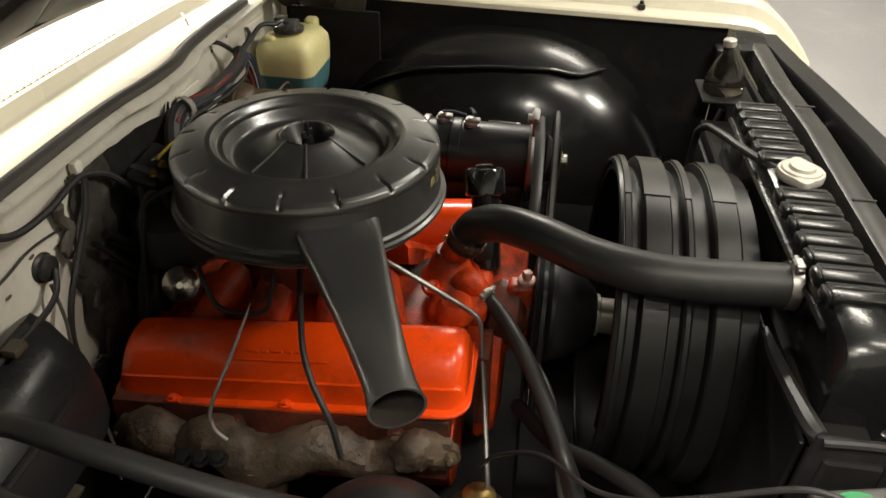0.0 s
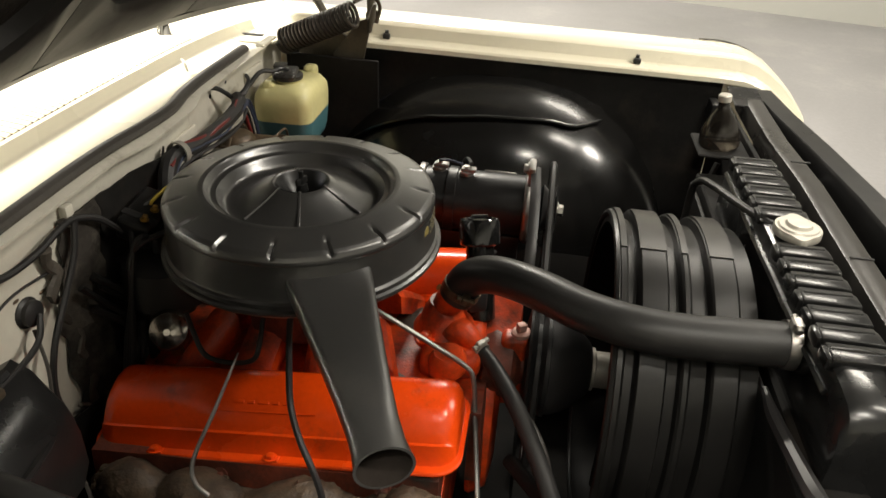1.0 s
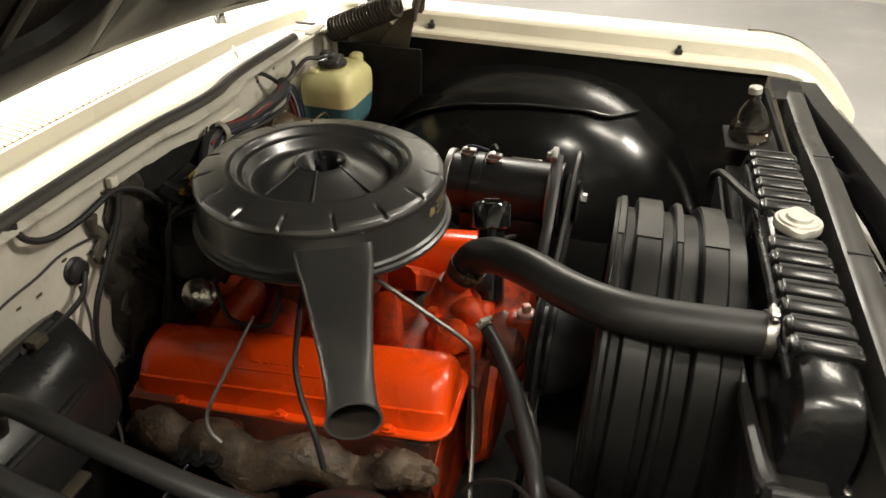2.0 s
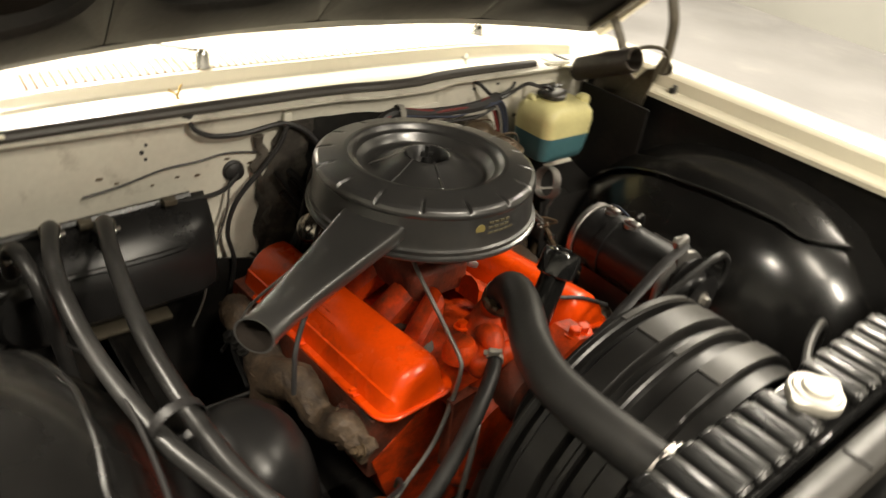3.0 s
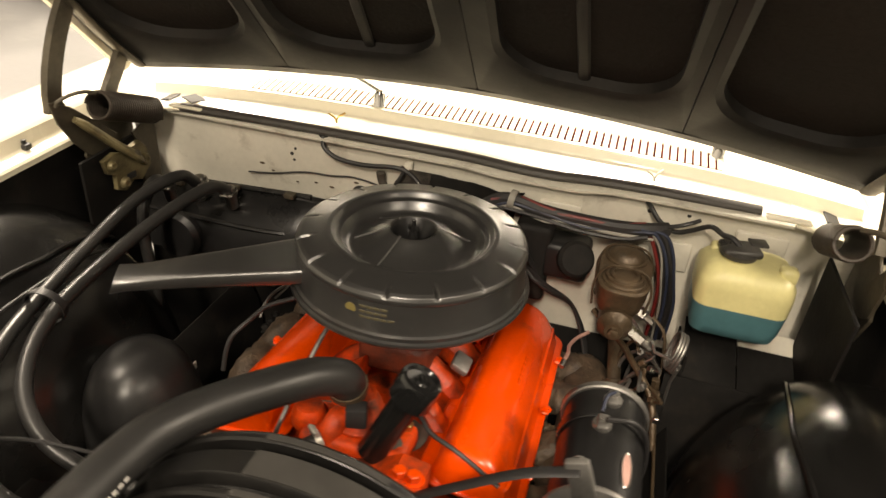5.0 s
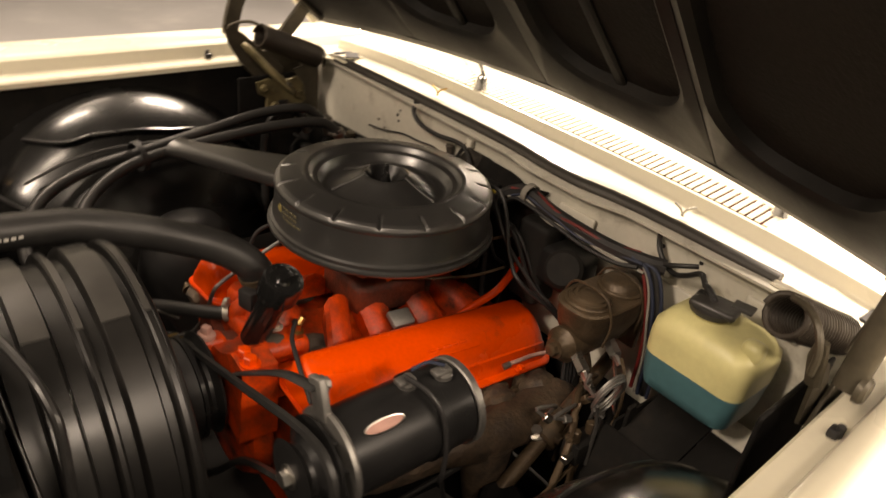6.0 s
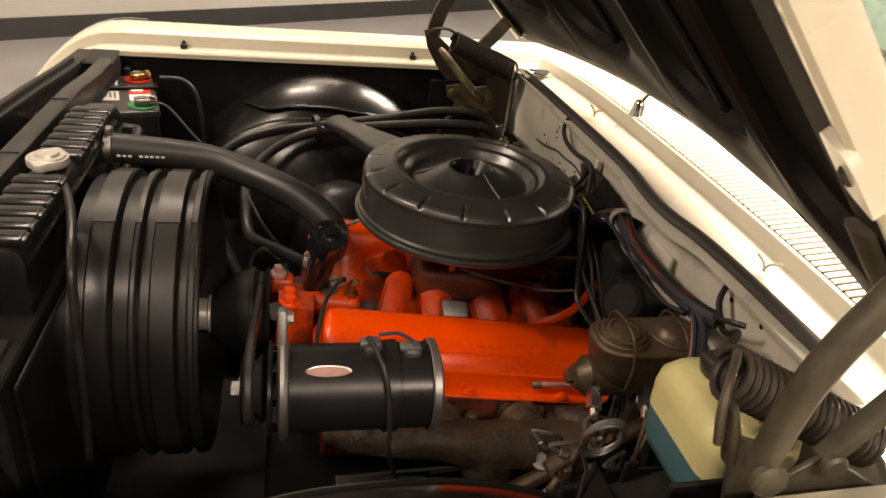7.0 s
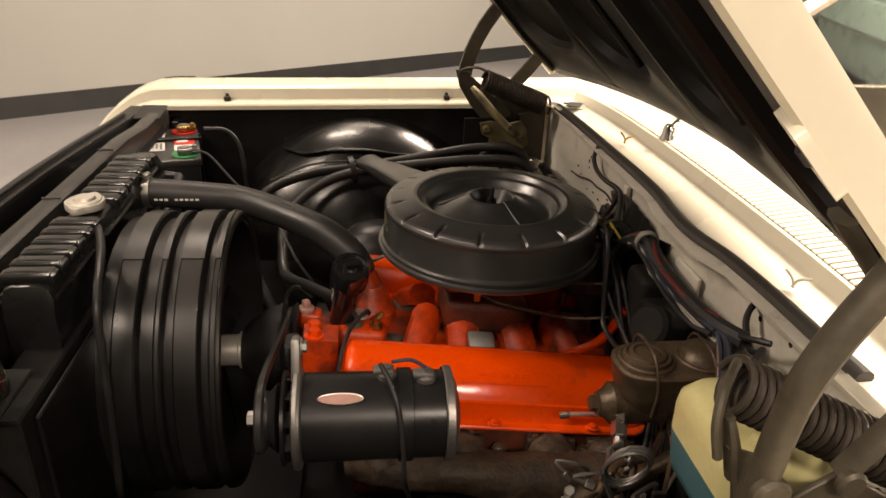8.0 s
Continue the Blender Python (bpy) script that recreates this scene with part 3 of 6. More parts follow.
for v0, v1 in ((-0.722, -0.385), (-0.383, -0.001), (0.001, 0.383), (0.385, 0.722)):
    m0, m1 = (0.055, 0.03) if v0 < -0.5 or 0 < v0 < 0.3 else (0.03, 0.055)
    part("inner_frame", hood_frame(0.03, HL - 0.01, v0, v1, 0.115, HL - 0.12, v0 + m0, v1 - m1, 0.10), UNDERHOOD, hd, "black pressed inner frame")
    part("liner", sheet([[hood_at(u, v0 + 0.02 + (v1 - v0 - 0.04) * k / 6, 0.024) for k in range(7)] for u in us[:-1] + [HL - 0.06]], 0.002), PAD, hd, "brown-black felt liner")
for v in (-0.20, 0.20):
    part("rib", tube([hood_at(0.10, v, 0.016), hood_at(0.5, v * 0.9, 0.017), hood_at(HL - 0.1, v * 0.8, 0.017)], 0.011, 8, 5, flat=0.6), UNDERHOOD, hd, "black stiffening rib")
for s in (1, -1):
    for u, w in ((0.352, 0.030),):
        pl = part("bump_plate", loft([[hood_at(u + a, s * b, n) for a, b in rounded(-w, w, 0.704, 0.752, 0.012, 4)] for n in (-0.008, 0.0)]), CREAM, hd, "cream stop plate with a dark slot")
        part("slot", rbox((0.018, 0.009, 0.006), hood_at(u, s * 0.728, -0.008), 0.003, 1, Matrix.Rotation(-HA, 4, "Y")), WIRE, pl, "dark slot")


def coil(a, b, r, wire, turns, seg=6):
    a, b = V(a), V(b)
    m = toward(b - a)
    h = (b - a).length
    pts = [a + (m @ V((r * math.cos(2 * math.pi * q / 16), r * math.sin(2 * math.pi * q / 16), h * q / (16 * turns)))) for q in range(16 * turns + 1)]
    return tube(pts, wire, seg, 1)


def plate(outline, y, thick, mat_=None):
    """A flat plate in the x-z plane with eased edges."""
    bm = loft([[V((x, y - thick / 2, z)) for x, z in outline], [V((x, y + thick / 2, z)) for x, z in outline]])
    bmesh.ops.bevel(bm, geom=list(bm.edges), offset=min(0.0012, thick * 0.3), segments=1, affect="EDGES")
    return bm


def strip(line, w):
    """The outline of a bent strip of width w along a line of (x, z)."""
    a, b = [], []
    for i, (x, z) in enumerate(line):
        p, q = line[max(0, i - 1)], line[min(len(line) - 1, i + 1)]
        dx, dz = q[0] - p[0], q[1] - p[1]
        k = w / 2 / math.hypot(dx, dz)
        a.append((x - dz * k, z + dx * k))
        b.append((x + dz * k, z - dx * k))
    return a + b[::-1]


def far_hinge_parts(t):
    """The hinge on the battery's side: pointed side plate, close-wound spring, zinc link and base."""
    part("bracket", plate([(-0.245, 0.79), (-0.13, 0.80), (-0.10, 0.86), (-0.125, 0.915), (-0.165, 0.945), (-0.24, 0.90)], -0.70, 0.006), HINGE, t)
    part("side_plate", plate([(-0.022, 0.992), (-0.036, 0.990), (-0.070, 0.972), (-0.12, 0.93), (-0.175, 0.885), (-0.17, 0.84), (-0.115, 0.845), (-0.062, 0.905), (-0.034, 0.950)], -0.684, 0.005), HINGE, t, "pointed dark side plate")
    part("spring", coil((-0.090, -0.640, 0.976), (-0.250, -0.652, 0.914), 0.0245, 0.0034, 25, 8), SPRING, t, "brown close-wound coil spring")
    part("spring_hook", tube([(-0.034, -0.680, 0.982), (-0.038, -0.676, 0.992), (-0.054, -0.664, 1.001), (-0.075, -0.650, 1.004), (-0.092, -0.642, 0.998)], 0.0036, 8, 6), HINGE, t)
    part("spring_hook", tube([(-0.248, -0.650, 0.938), (-0.262, -0.646, 0.934), (-0.268, -0.642, 0.915), (-0.264, -0.642, 0.890)], 0.0032, 8, 6), HINGE, t)
    a1 = part("front_arm", plate(strip([(-0.047, 0.965), (-0.052, 1.000), (-0.062, 1.035), (-0.076, 1.068), (-0.093, 1.100), (-0.113, 1.130), (-0.134, 1.158)], 0.034), -0.700, 0.014), HINGE, t, "curved channel arm")
    part("pivot_bolt", lathe([(0.014, 0), (0.014, 0.005), (0.011, 0.009), (0, 0.010)], (-0.050, -0.692, 0.975), seg=18, turn=toward((0, 1, 0))), HINGE, a1)
    a2 = part("rear_arm", plate(strip([(-0.155, 0.925), (-0.186, 0.962), (-0.218, 1.000), (-0.244, 1.034)], 0.032), -0.698, 0.012), HINGE, t, "straight channel arm")
    part("pivot_bolt", lathe([(0.012, 0), (0.012, 0.005), (0.009, 0.008), (0, 0.009)], (-0.163, -0.691, 0.938), seg=18, turn=toward((0, 1, 0))), HINGE, a2)
    li = part("link", tube([(-0.066, -0.676, 0.950), (-0.080, -0.668, 0.936), (-0.125, -0.653, 0.888), (-0.165, -0.642, 0.850), (-0.180, -0.640, 0.834)], [0.010, 0.0155, 0.0165, 0.0175, 0.012], 12, 6, flat=0.55), ZINC, t, "yellowed zinc link bar")
    part("rivet", lathe([(0.010, 0), (0.010, 0.003), (0.007, 0.006), (0, 0.007)], (-0.162, -0.634, 0.853), seg=14, turn=toward((0, 1, 0))), HINGE, li)
    ba = part("base", rough(plate([(-0.088, 0.862), (-0.096, 0.832), (-0.118, 0.822), (-0.114, 0.792), (-0.140, 0.780), (-0.165, 0.794), (-0.190, 0.784), (-0.222, 0.808), (-0.214, 0.850), (-0.196, 0.868), (-0.150, 0.858), (-0.120, 0.868)], -0.655, 0.010), 0.002, 60), ZINC, t, "lumpy yellowed zinc base")
    for x, z, r in ((-0.106, 0.848, 0.010), (-0.135, 0.800, 0.012), (-0.200, 0.826, 0.013)):
        part("boss", lathe([(r, 0), (r, 0.006), (r * 0.8, 0.010), (r * 0.5, 0.011), (0, 0.008)], (x, -0.651, z), seg=16, turn=toward((0, 1, 0))), ZINC, ba)
    part("slot", rbox((0.026, 0.004, 0.014), (-0.158, -0.6495, 0.806), 0.0015, 1), WIRE, ba, "dark slot")
    part("gusset", plate([(-0.190, 0.885), (-0.262, 0.902), (-0.264, 0.760), (-0.205, 0.765), (-0.215, 0.83)], -0.662, 0.005), HINGE, t, "dark rear gusset")
    part("hood_plate", tube([hood_at(0.03, -0.685, -0.008), hood_at(0.14, -0.690, -0.012), hood_at(0.27, -0.690, -0.008)], 0.016, 8, 5, flat=0.4), HINGE, t, "steel strap bolted to the hood")


def hood_hinge(s):
    t = thing("hinge_assembly", (-0.17, s * 0.69, 0.78), "weathered steel hood hinge with a coil spring and two curved arms", "hinge", "hood hinges")
    y = s * 0.70
    fo = 0.010 if s > 0 else 0.0
    if s < 0:
        far_hinge_parts(t)
        return
    part("bracket", plate([(-0.245, 0.79), (-0.13, 0.80), (-0.10, 0.86), (-0.125, 0.915), (-0.165, 0.945), (-0.24, 0.90)], y, 0.006), HINGE, t)
    part("side_plate", plate([(-0.075, 0.945), (-0.062, 0.97), (-0.10, 0.955), (-0.16, 0.88), (-0.14, 0.84), (-0.09, 0.87)], s * 0.692, 0.005), HINGE, t)
    part("spring", coil((-0.094, s * 0.632, 0.984), (-0.262, s * 0.654, 0.908), 0.0245, 0.0040, 20, 8), SPRING, t, "brown steel coil spring")
    part("spring_hook", tube([(-0.060, s * 0.690, 0.955), (-0.052, s * 0.690, 0.988), (-0.060, s * 0.676, 1.010), (-0.078, s * 0.654, 1.014), (-0.094, s * 0.634, 1.008)], 0.0044, 8, 6), HINGE, t)
    part("hook_lug", tube([(-0.062, s * 0.688, 0.995), (-0.070, s * 0.688, 0.968), (-0.076, s * 0.692, 0.935)], [0.007, 0.011, 0.009], 10, 5, flat=0.6), HINGE, t)
    a1 = part("front_arm", tube([(-0.079, s * 0.712 + fo, 0.950), (-0.080, s * 0.714 + fo, 1.00), (-0.085, s * 0.716 + fo, 1.05), (-0.099, s * 0.716 + fo, 1.09), (-0.119, s * 0.716 + fo, 1.13), (-0.136, s * 0.714 + fo, 1.16)], 0.0150, 14, 6, flat=0.62), HINGE, t, "curved channel arm")
    part("pivot_bolt", lathe([(0.016, 0), (0.016, 0.006), (0.013, 0.010), (0, 0.011)], (-0.079, s * 0.722 + fo, 0.958), seg=20, turn=toward((0, s, 0))), HINGE, a1)
    a2 = part("rear_arm", tube([(-0.165, s * 0.70, 0.94), (-0.195, s * 0.702, 0.99), (-0.225, s * 0.70, 1.03), (-0.245, s * 0.695, 1.055)], 0.0135, 8, 6, flat=0.5), HINGE, t, "straight channel arm")
    part("pivot_bolt", lathe([(0.013, 0), (0.013, 0.005), (0.010, 0.008), (0, 0.009)], (-0.168, s * 0.708, 0.94), seg=18, turn=toward((0, s, 0))), HINGE, a2)
    part("hood_plate", tube([hood_at(0.03, s * 0.685, -0.008), hood_at(0.14, s * 0.690, -0.012), hood_at(0.27, s * 0.690, -0.008)], 0.016, 8, 5, flat=0.4), HINGE, t, "steel strap bolted to the hood")


for side in (1, -1):
    hood_hinge(side)

# ---- front end ----
sup = thing("radiator_support", (0.70, 0, 0.3), "satin black radiator support with a pressed top bar", "car body")
barp = [(0.703, 0.886), (0.705, 0.896), (0.710, 0.899), (0.733, 0.899), (0.739, 0.895), (0.741, 0.868), (0.736, 0.868), (0.733, 0.890), (0.711, 0.890), (0.708, 0.86), (0.703, 0.86)]
ys = [-0.66, -0.5, -0.36, -0.2, 0.0, 0.2, 0.40, 0.5, 0.66]
part("top_bar", loft([[V((x + 0.018 * y, y, z - (0.012 if abs(y) > 0.38 else 0))) for x, z in barp] for y in ys]), BAR, sup, "worn dark grey pressed bar")
for y in (-0.28, -0.02, 0.27):
    part("joint", rbox((0.030, 0.003, 0.003), (0.722 + 0.018 * y, y, 0.9), 0.001, 1), WIRE, sup)
part("front_panel", span((0.692, -0.70, 0.30), (0.70, 0.70, 0.86), 0.002, 1), DARK, sup)
for s in (1, -1):
    part("side_bracket", rbox((0.06, 0.09, 0.004), (0.72, s * 0.62, 0.886), 0.0015, 1, Matrix.Rotation(s * 0.1, 4, "X")), SATIN, sup)
    part("strut", tube([(0.66, s * 0.47, 0.80), (0.63, s * 0.44, 0.70), (0.62, s * 0.41, 0.58), (0.66, s * 0.40, 0.45)], 0.014, 8, 5, flat=0.5), SATIN, sup)
    part("corner_plate", rbox((0.02, 0.05, 0.10), (0.68, s * 0.69, 0.80), 0.006, 2), SATIN, sup)
part("side_baffle", span((0.598, -0.354, 0.60), (0.690, -0.347, 0.826), 0.003, 2), SATIN, sup, "black upright baffle beside the radiator")
part("baffle_lip", tube([(0.604, -0.356, 0.822), (0.64, -0.357, 0.826), (0.690, -0.357, 0.826)], 0.0045, 8, 4), WIRE, sup)

lt = thing("hood_latch_panel", (0.85, 0, 0.8), "black bowed latch panel ahead of the radiator", "car body")
arc = [(-0.70, 0.768), (-0.55, 0.78), (-0.4, 0.80), (-0.2, 0.82), (0, 0.828), (0.2, 0.82), (0.4, 0.80), (0.55, 0.78), (0.70, 0.768)]
part("rail", loft([[V((x + dx, y, z)) for dx, z in ((-0.022, 0.872), (-0.018, 0.880), (0.02, 0.880), (0.026, 0.870), (0.02, 0.83), (-0.018, 0.83))] for y, x in arc]), SATIN, lt)
for y in (-0.32, 0.0, 0.32):
    part("brace", tube([(0.76, y, 0.86), (0.80, y, 0.84), (0.825, y, 0.85)], 0.012, 6, 4, flat=0.4), SATIN, lt)
part("striker", tube([(0.825, -0.03, 0.875), (0.825, -0.03, 0.895), (0.825, 0.03, 0.895), (0.825, 0.03, 0.875)], 0.004, 6, 5), STEEL, lt)
part("release_rod", tube([(0.775, -0.60, 0.884), (0.81, -0.3, 0.884), (0.828, 0, 0.884)], 0.003, 6, 5), DARK, lt)

gr = thing("grille", (0.95, 0, 0.5), "black header panel and chrome grille bars", "grille")
arc2 = [(-0.74, 0.82), (-0.55, 0.84), (-0.3, 0.865), (0, 0.875), (0.3, 0.865), (0.55, 0.84), (0.74, 0.82)]
part("header", loft([[V((x + dx, y, z)) for dx, z in ((-0.03, 0.815), (-0.025, 0.822), (0.02, 0.818), (0.035, 0.805), (0.03, 0.77), (-0.03, 0.77))] for y, x in arc2]), SATIN, gr, "satin black header strip")
for s in (1, -1):
    part("header_pad", rbox((0.045, 0.07, 0.012), (0.845, s * 0.17, 0.829), 0.004, 2, Matrix.Rotation(s * -0.2, 4, "Z")), CREAM, gr, "small cream tab")
part("top_trim", tube([(x + 0.022, y, 0.822) for y, x in arc2], 0.007, 8, 5), CHROME, gr, "chrome trim strip")
for k in range(5):
    part("grille_bar", tube([(x + 0.03, y, 0.745 - 0.06 * k) for y, x in arc2], 0.006, 6, 4), CHROME, gr)
part("backing", span((0.79, -0.72, 0.35), (0.80, 0.72, 0.78), 0.002, 1), DARK, gr)
solo("front_bumper", tube([(0.90, -0.98, 0.45), (1.02, -0.7, 0.45), (1.09, -0.3, 0.45), (1.10, 0, 0.45), (1.09, 0.3, 0.45), (1.02, 0.7, 0.45), (0.90, 0.98, 0.45)], 0.06, 12, 6), CHROME, "wide chrome bumper across the front", "bumper")

# ---- radiator ----
rd = thing("radiator", (0.64, 0.04, 0.35), "black lacquered radiator with a ribbed top tank", "radiator")
part("core", span((0.612, -0.36, 0.36), (0.668, 0.42, 0.80), 0.003, 1), DARK, rd, "dusty black core")
tk = [(0.619, 0.79), (0.619, 0.880), (0.624, 0.893), (0.633, 0.898), (0.668, 0.898), (0.677, 0.893), (0.682, 0.880), (0.682, 0.79)]
rows = []
for y, dz in ((-0.308, 0.10), (-0.3075, 0.045), (-0.304, 0.024), (-0.296, 0.010), (-0.284, 0.004), (-0.262, 0.001), (-0.24, 0.0), (0.0, 0.0), (0.2, 0.0), (0.250, 0.0), (0.264, 0.008), (0.270, 0.03), (0.271, 0.09)):
    rows.append([V((x, y, max(0.785, z - dz))) for x, z in tk])
tank = part("top_tank", loft(rows), TANK, rd)
for i in range(16):
    y = -0.2225 + 0.0335 * i
    if -0.02 < y < 0.062 or y > 0.26:
        continue
    rib = part("rib", rbox((0.060, 0.0285, 0.012), (0.6505, y, 0.8985), 0.0028, 2), TANK, tank)
    part("ridge", tube([(0.624, y + 0.004, 0.9036), (0.650, y + 0.003, 0.9048), (0.677, y + 0.004, 0.9036)], 0.0022, 6, 3), TANK, rib)
    for x in (0.6205, 0.6805):
        part("crimp_tab", rough(rbox((0.010, 0.0255, 0.016), (x, y, 0.8950), 0.0045, 2), 0.0008, 160), TANK, tank)
part("end_flange", span((0.612, -0.345, 0.776), (0.692, -0.262, 0.786), 0.003, 2), TANK, rd, "black flange under the tank end")
for x, y in ((0.668, -0.330), (0.690, -0.300)):
    part("flange_bolt", bolt((x, y, 0.785), (0, -0.3, 1), 0.006, 0.005), STEEL, rd)
part("crimp", tube([(0.619, -0.25, 0.872), (0.617, 0.02, 0.872), (0.619, 0.26, 0.872)], 0.0045, 6, 6), TANK, tank)
part("crimp", tube([(0.684, -0.25, 0.872), (0.684, 0.02, 0.872), (0.684, 0.26, 0.872)], 0.0045, 6, 6), TANK, tank)
neck = part("filler_neck", lathe([(0.022, 0.0), (0.022, 0.014), (0.027, 0.016), (0.027, 0.02), (0.0, 0.02)], (0.654, 0.022, 0.886), seg=28), TANK, rd)
cap = []
for z, k in ((0.0, 0.98), (0.002, 1.0), (0.008, 1.0), (0.011, 0.97)):
    ring = []
    for i in range(64):
        a = 2 * math.pi * i / 64
        lug = 0.009 * max(0.0, math.cos(2 * (a - 1.45))) ** 5
        ring.append(V((0.654 + (0.0295 + lug) * k * math.cos(a), 0.022 + (0.0295 + lug) * k * math.sin(a), 0.902 + z)))
    cap.append(ring)
rc = part("radiator_cap", loft(cap), CAPMETAL, rd, "pale metal pressure cap with two ears")
part("cap_centre", lathe([(0.026, 0.0), (0.024, 0.003), (0.017, 0.003), (0.015, 0.007), (0.006, 0.008), (0, 0.006)], (0.654, 0.022, 0.9125), seg=28), CAPMETAL, rc)
part("outlet", rod((0.630, -0.159, 0.858), (0.600, -0.159, 0.857), 0.019, 20), TANK, rd)
solo("overflow_hose", tube([(0.640, 0.048, 0.893), (0.622, 0.075, 0.894), (0.600, 0.13, 0.889), (0.585, 0.185, 0.882), (0.575, 0.235, 0.866), (0.572, 0.262, 0.820), (0.578, 0.270, 0.62), (0.59, 0.27, 0.45)], 0.0060, 10, 6), RUBBER, "thin black rubber overflow hose", "hose")

# glassy bottle and bracket beside the radiator
bt = thing("overflow_bottle", (0.62, 0.40, 0.82), "small smoky clear bottle with a pale screw cap", "bottle")
lean = Matrix.Rotation(radians(-6), 4, "Y")
part("bottle_body", lathe([(0, 0), (0.033, 0.0), (0.036, 0.004), (0.036, 0.014), (0.031, 0.034), (0.021, 0.056), (0.0125, 0.068), (0.0095, 0.076), (0.0095, 0.088), (0, 0.088)], (0.642, 0.438, 0.850), seg=28, turn=lean), SMOKE, bt)
part("screw_cap", lathe([(0, 0.096), (0.010, 0.096), (0.0115, 0.094), (0.0115, 0.084), (0, 0.084)], (0.642, 0.438, 0.850), seg=20, turn=lean), CAPMETAL, bt, "pale screw cap")
part("holder", span((0.600, 0.385, 0.844), (0.690, 0.49, 0.850), 0.002, 1), DARK, bt, "black folded bracket")

# fan shroud: a ribbed drum
SC = V((0, 0.026, 0.640))
sh = thing("fan_shroud", (0.52, 0.02, 0.36), "dusty black ribbed plastic fan shroud", "fan shroud")
sp = [(0.219, 0.430), (0.2365, 0.431), (0.240, 0.434), (0.240, 0.440), (0.2375, 0.443), (0.2255, 0.445), (0.225, 0.455), (0.2375, 0.4575), (0.240, 0.460), (0.240, 0.490), (0.2375, 0.4925), (0.2255, 0.495), (0.225, 0.507), (0.2365, 0.509), (0.239, 0.512), (0.239, 0.517), (0.2365, 0.520),
      (0.2255, 0.522), (0.225, 0.541), (0.2365, 0.544), (0.239, 0.547), (0.239, 0.574), (0.2365, 0.577), (0.228, 0.579), (0.228, 0.600), (0.222, 0.600), (0.221, 0.55), (0.221, 0.48), (0.221, 0.44), (0.219, 0.430)]
part("drum", lathe(sp, (0, SC.y, SC.z), "x", 96), PLASTIC, sh)
for x0, x1, r in ((0.4335, 0.4415, 0.2408), (0.458, 0.4915, 0.2408), (0.5105, 0.5185, 0.2398), (0.5455, 0.5755, 0.2398)):
    arc_ = [radians(66 + 34 * k / 10) for k in range(11)]
    part("strap", sheet([[V((x, SC.y + (r + 0.0008) * math.cos(a), SC.z + (r + 0.0008) * math.sin(a))) for x in (x0, x1)] for a in arc_], 0.003), DUSTY, sh, "worn strap")
part("flange", span((0.60, -0.33, 0.37), (0.606, 0.40, 0.79), 0.002, 1), PLASTIC, sh)
part("edge_bead", tube([(0.598, -0.172, 0.803), (0.597, -0.215, 0.802), (0.598, -0.284, 0.812), (0.600, -0.335, 0.820), (0.604, -0.349, 0.822)], [0.003, 0.008, 0.009, 0.010, 0.008], 8, 5), WIRE, sh, "rolled black edge")
part("rear_ring", tube([(0.432, SC.y + 0.233 * math.cos(2 * math.pi * i / 24), SC.z + 0.233 * math.sin(2 * math.pi * i / 24)) for i in range(24)], 0.006, 8, 3, closed=True), PLASTIC, sh)

# fan with its pulley
fn = thing("cooling_fan", (0.46, 0.0, 0.42), "black steel cooling fan with a pale metal spacer", "fan")
part("spacer", lathe([(0, 0.425), (0.030, 0.425), (0.033, 0.4275), (0.033, 0.436), (0.028, 0.438), (0.028, 0.470), (0.033, 0.472), (0.033, 0.480), (0, 0.480)], (0, 0.026, 0.630), "x", 28), CAPMETAL, fn, "pale metal spacer")
for i in range(5):
    a = 2 * math.pi * i / 5 + 0.35
    rot = Matrix.Translation((0.475, 0.028, 0.622)) @ Matrix.Rotation(a, 4, "X")
    rows = [[rot @ V((0.02 * w * (0.5 + 4 * r), 0.012 + w * (0.02 + 0.14 * r), r)) for w in (-0.5, -0.25, 0, 0.25, 0.5)] for r in (0.03, 0.075, 0.12, 0.165, 0.205)]
    part("blade", sheet(rows, 0.003), SATIN, fn)
part("pulley", lathe([(0, 0.330), (0.06, 0.330), (0.080, 0.334), (0.082, 0.338), (0.072, 0.346), (0.072, 0.352), (0.082, 0.360), (0.082, 0.366), (0.06, 0.372), (0.03, 0.374), (0, 0.374)], (0, 0.026, 0.630), "x", 48), SATIN, fn, "black pressed pulley")
part("hub", lathe([(0.079, 0.366), (0.078, 0.374), (0.071, 0.392), (0.056, 0.413), (0.040, 0.428), (0.030, 0.433), (0, 0.434)], (0, 0.026, 0.630), "x", 40), WIRE, fn, "dull black bulging hub")
solo("fan_belt", tube([(0.349, 0.04, 0.700), (0.349, 0.18, 0.745), (0.349, 0.35, 0.800), (0.349, 0.405, 0.790), (0.349, 0.415, 0.745), (0.349, 0.37, 0.712), (0.349, 0.20, 0.62), (0.349, 0.09, 0.50), (0.349, 0.0, 0.42), (0.349, -0.06, 0.48), (0.349, -0.054, 0.60), (0.349, -0.03, 0.675)], 0.0062, 6, 6, closed=True), RUBBER, "black rubber fan belt round the pulleys", "belt")

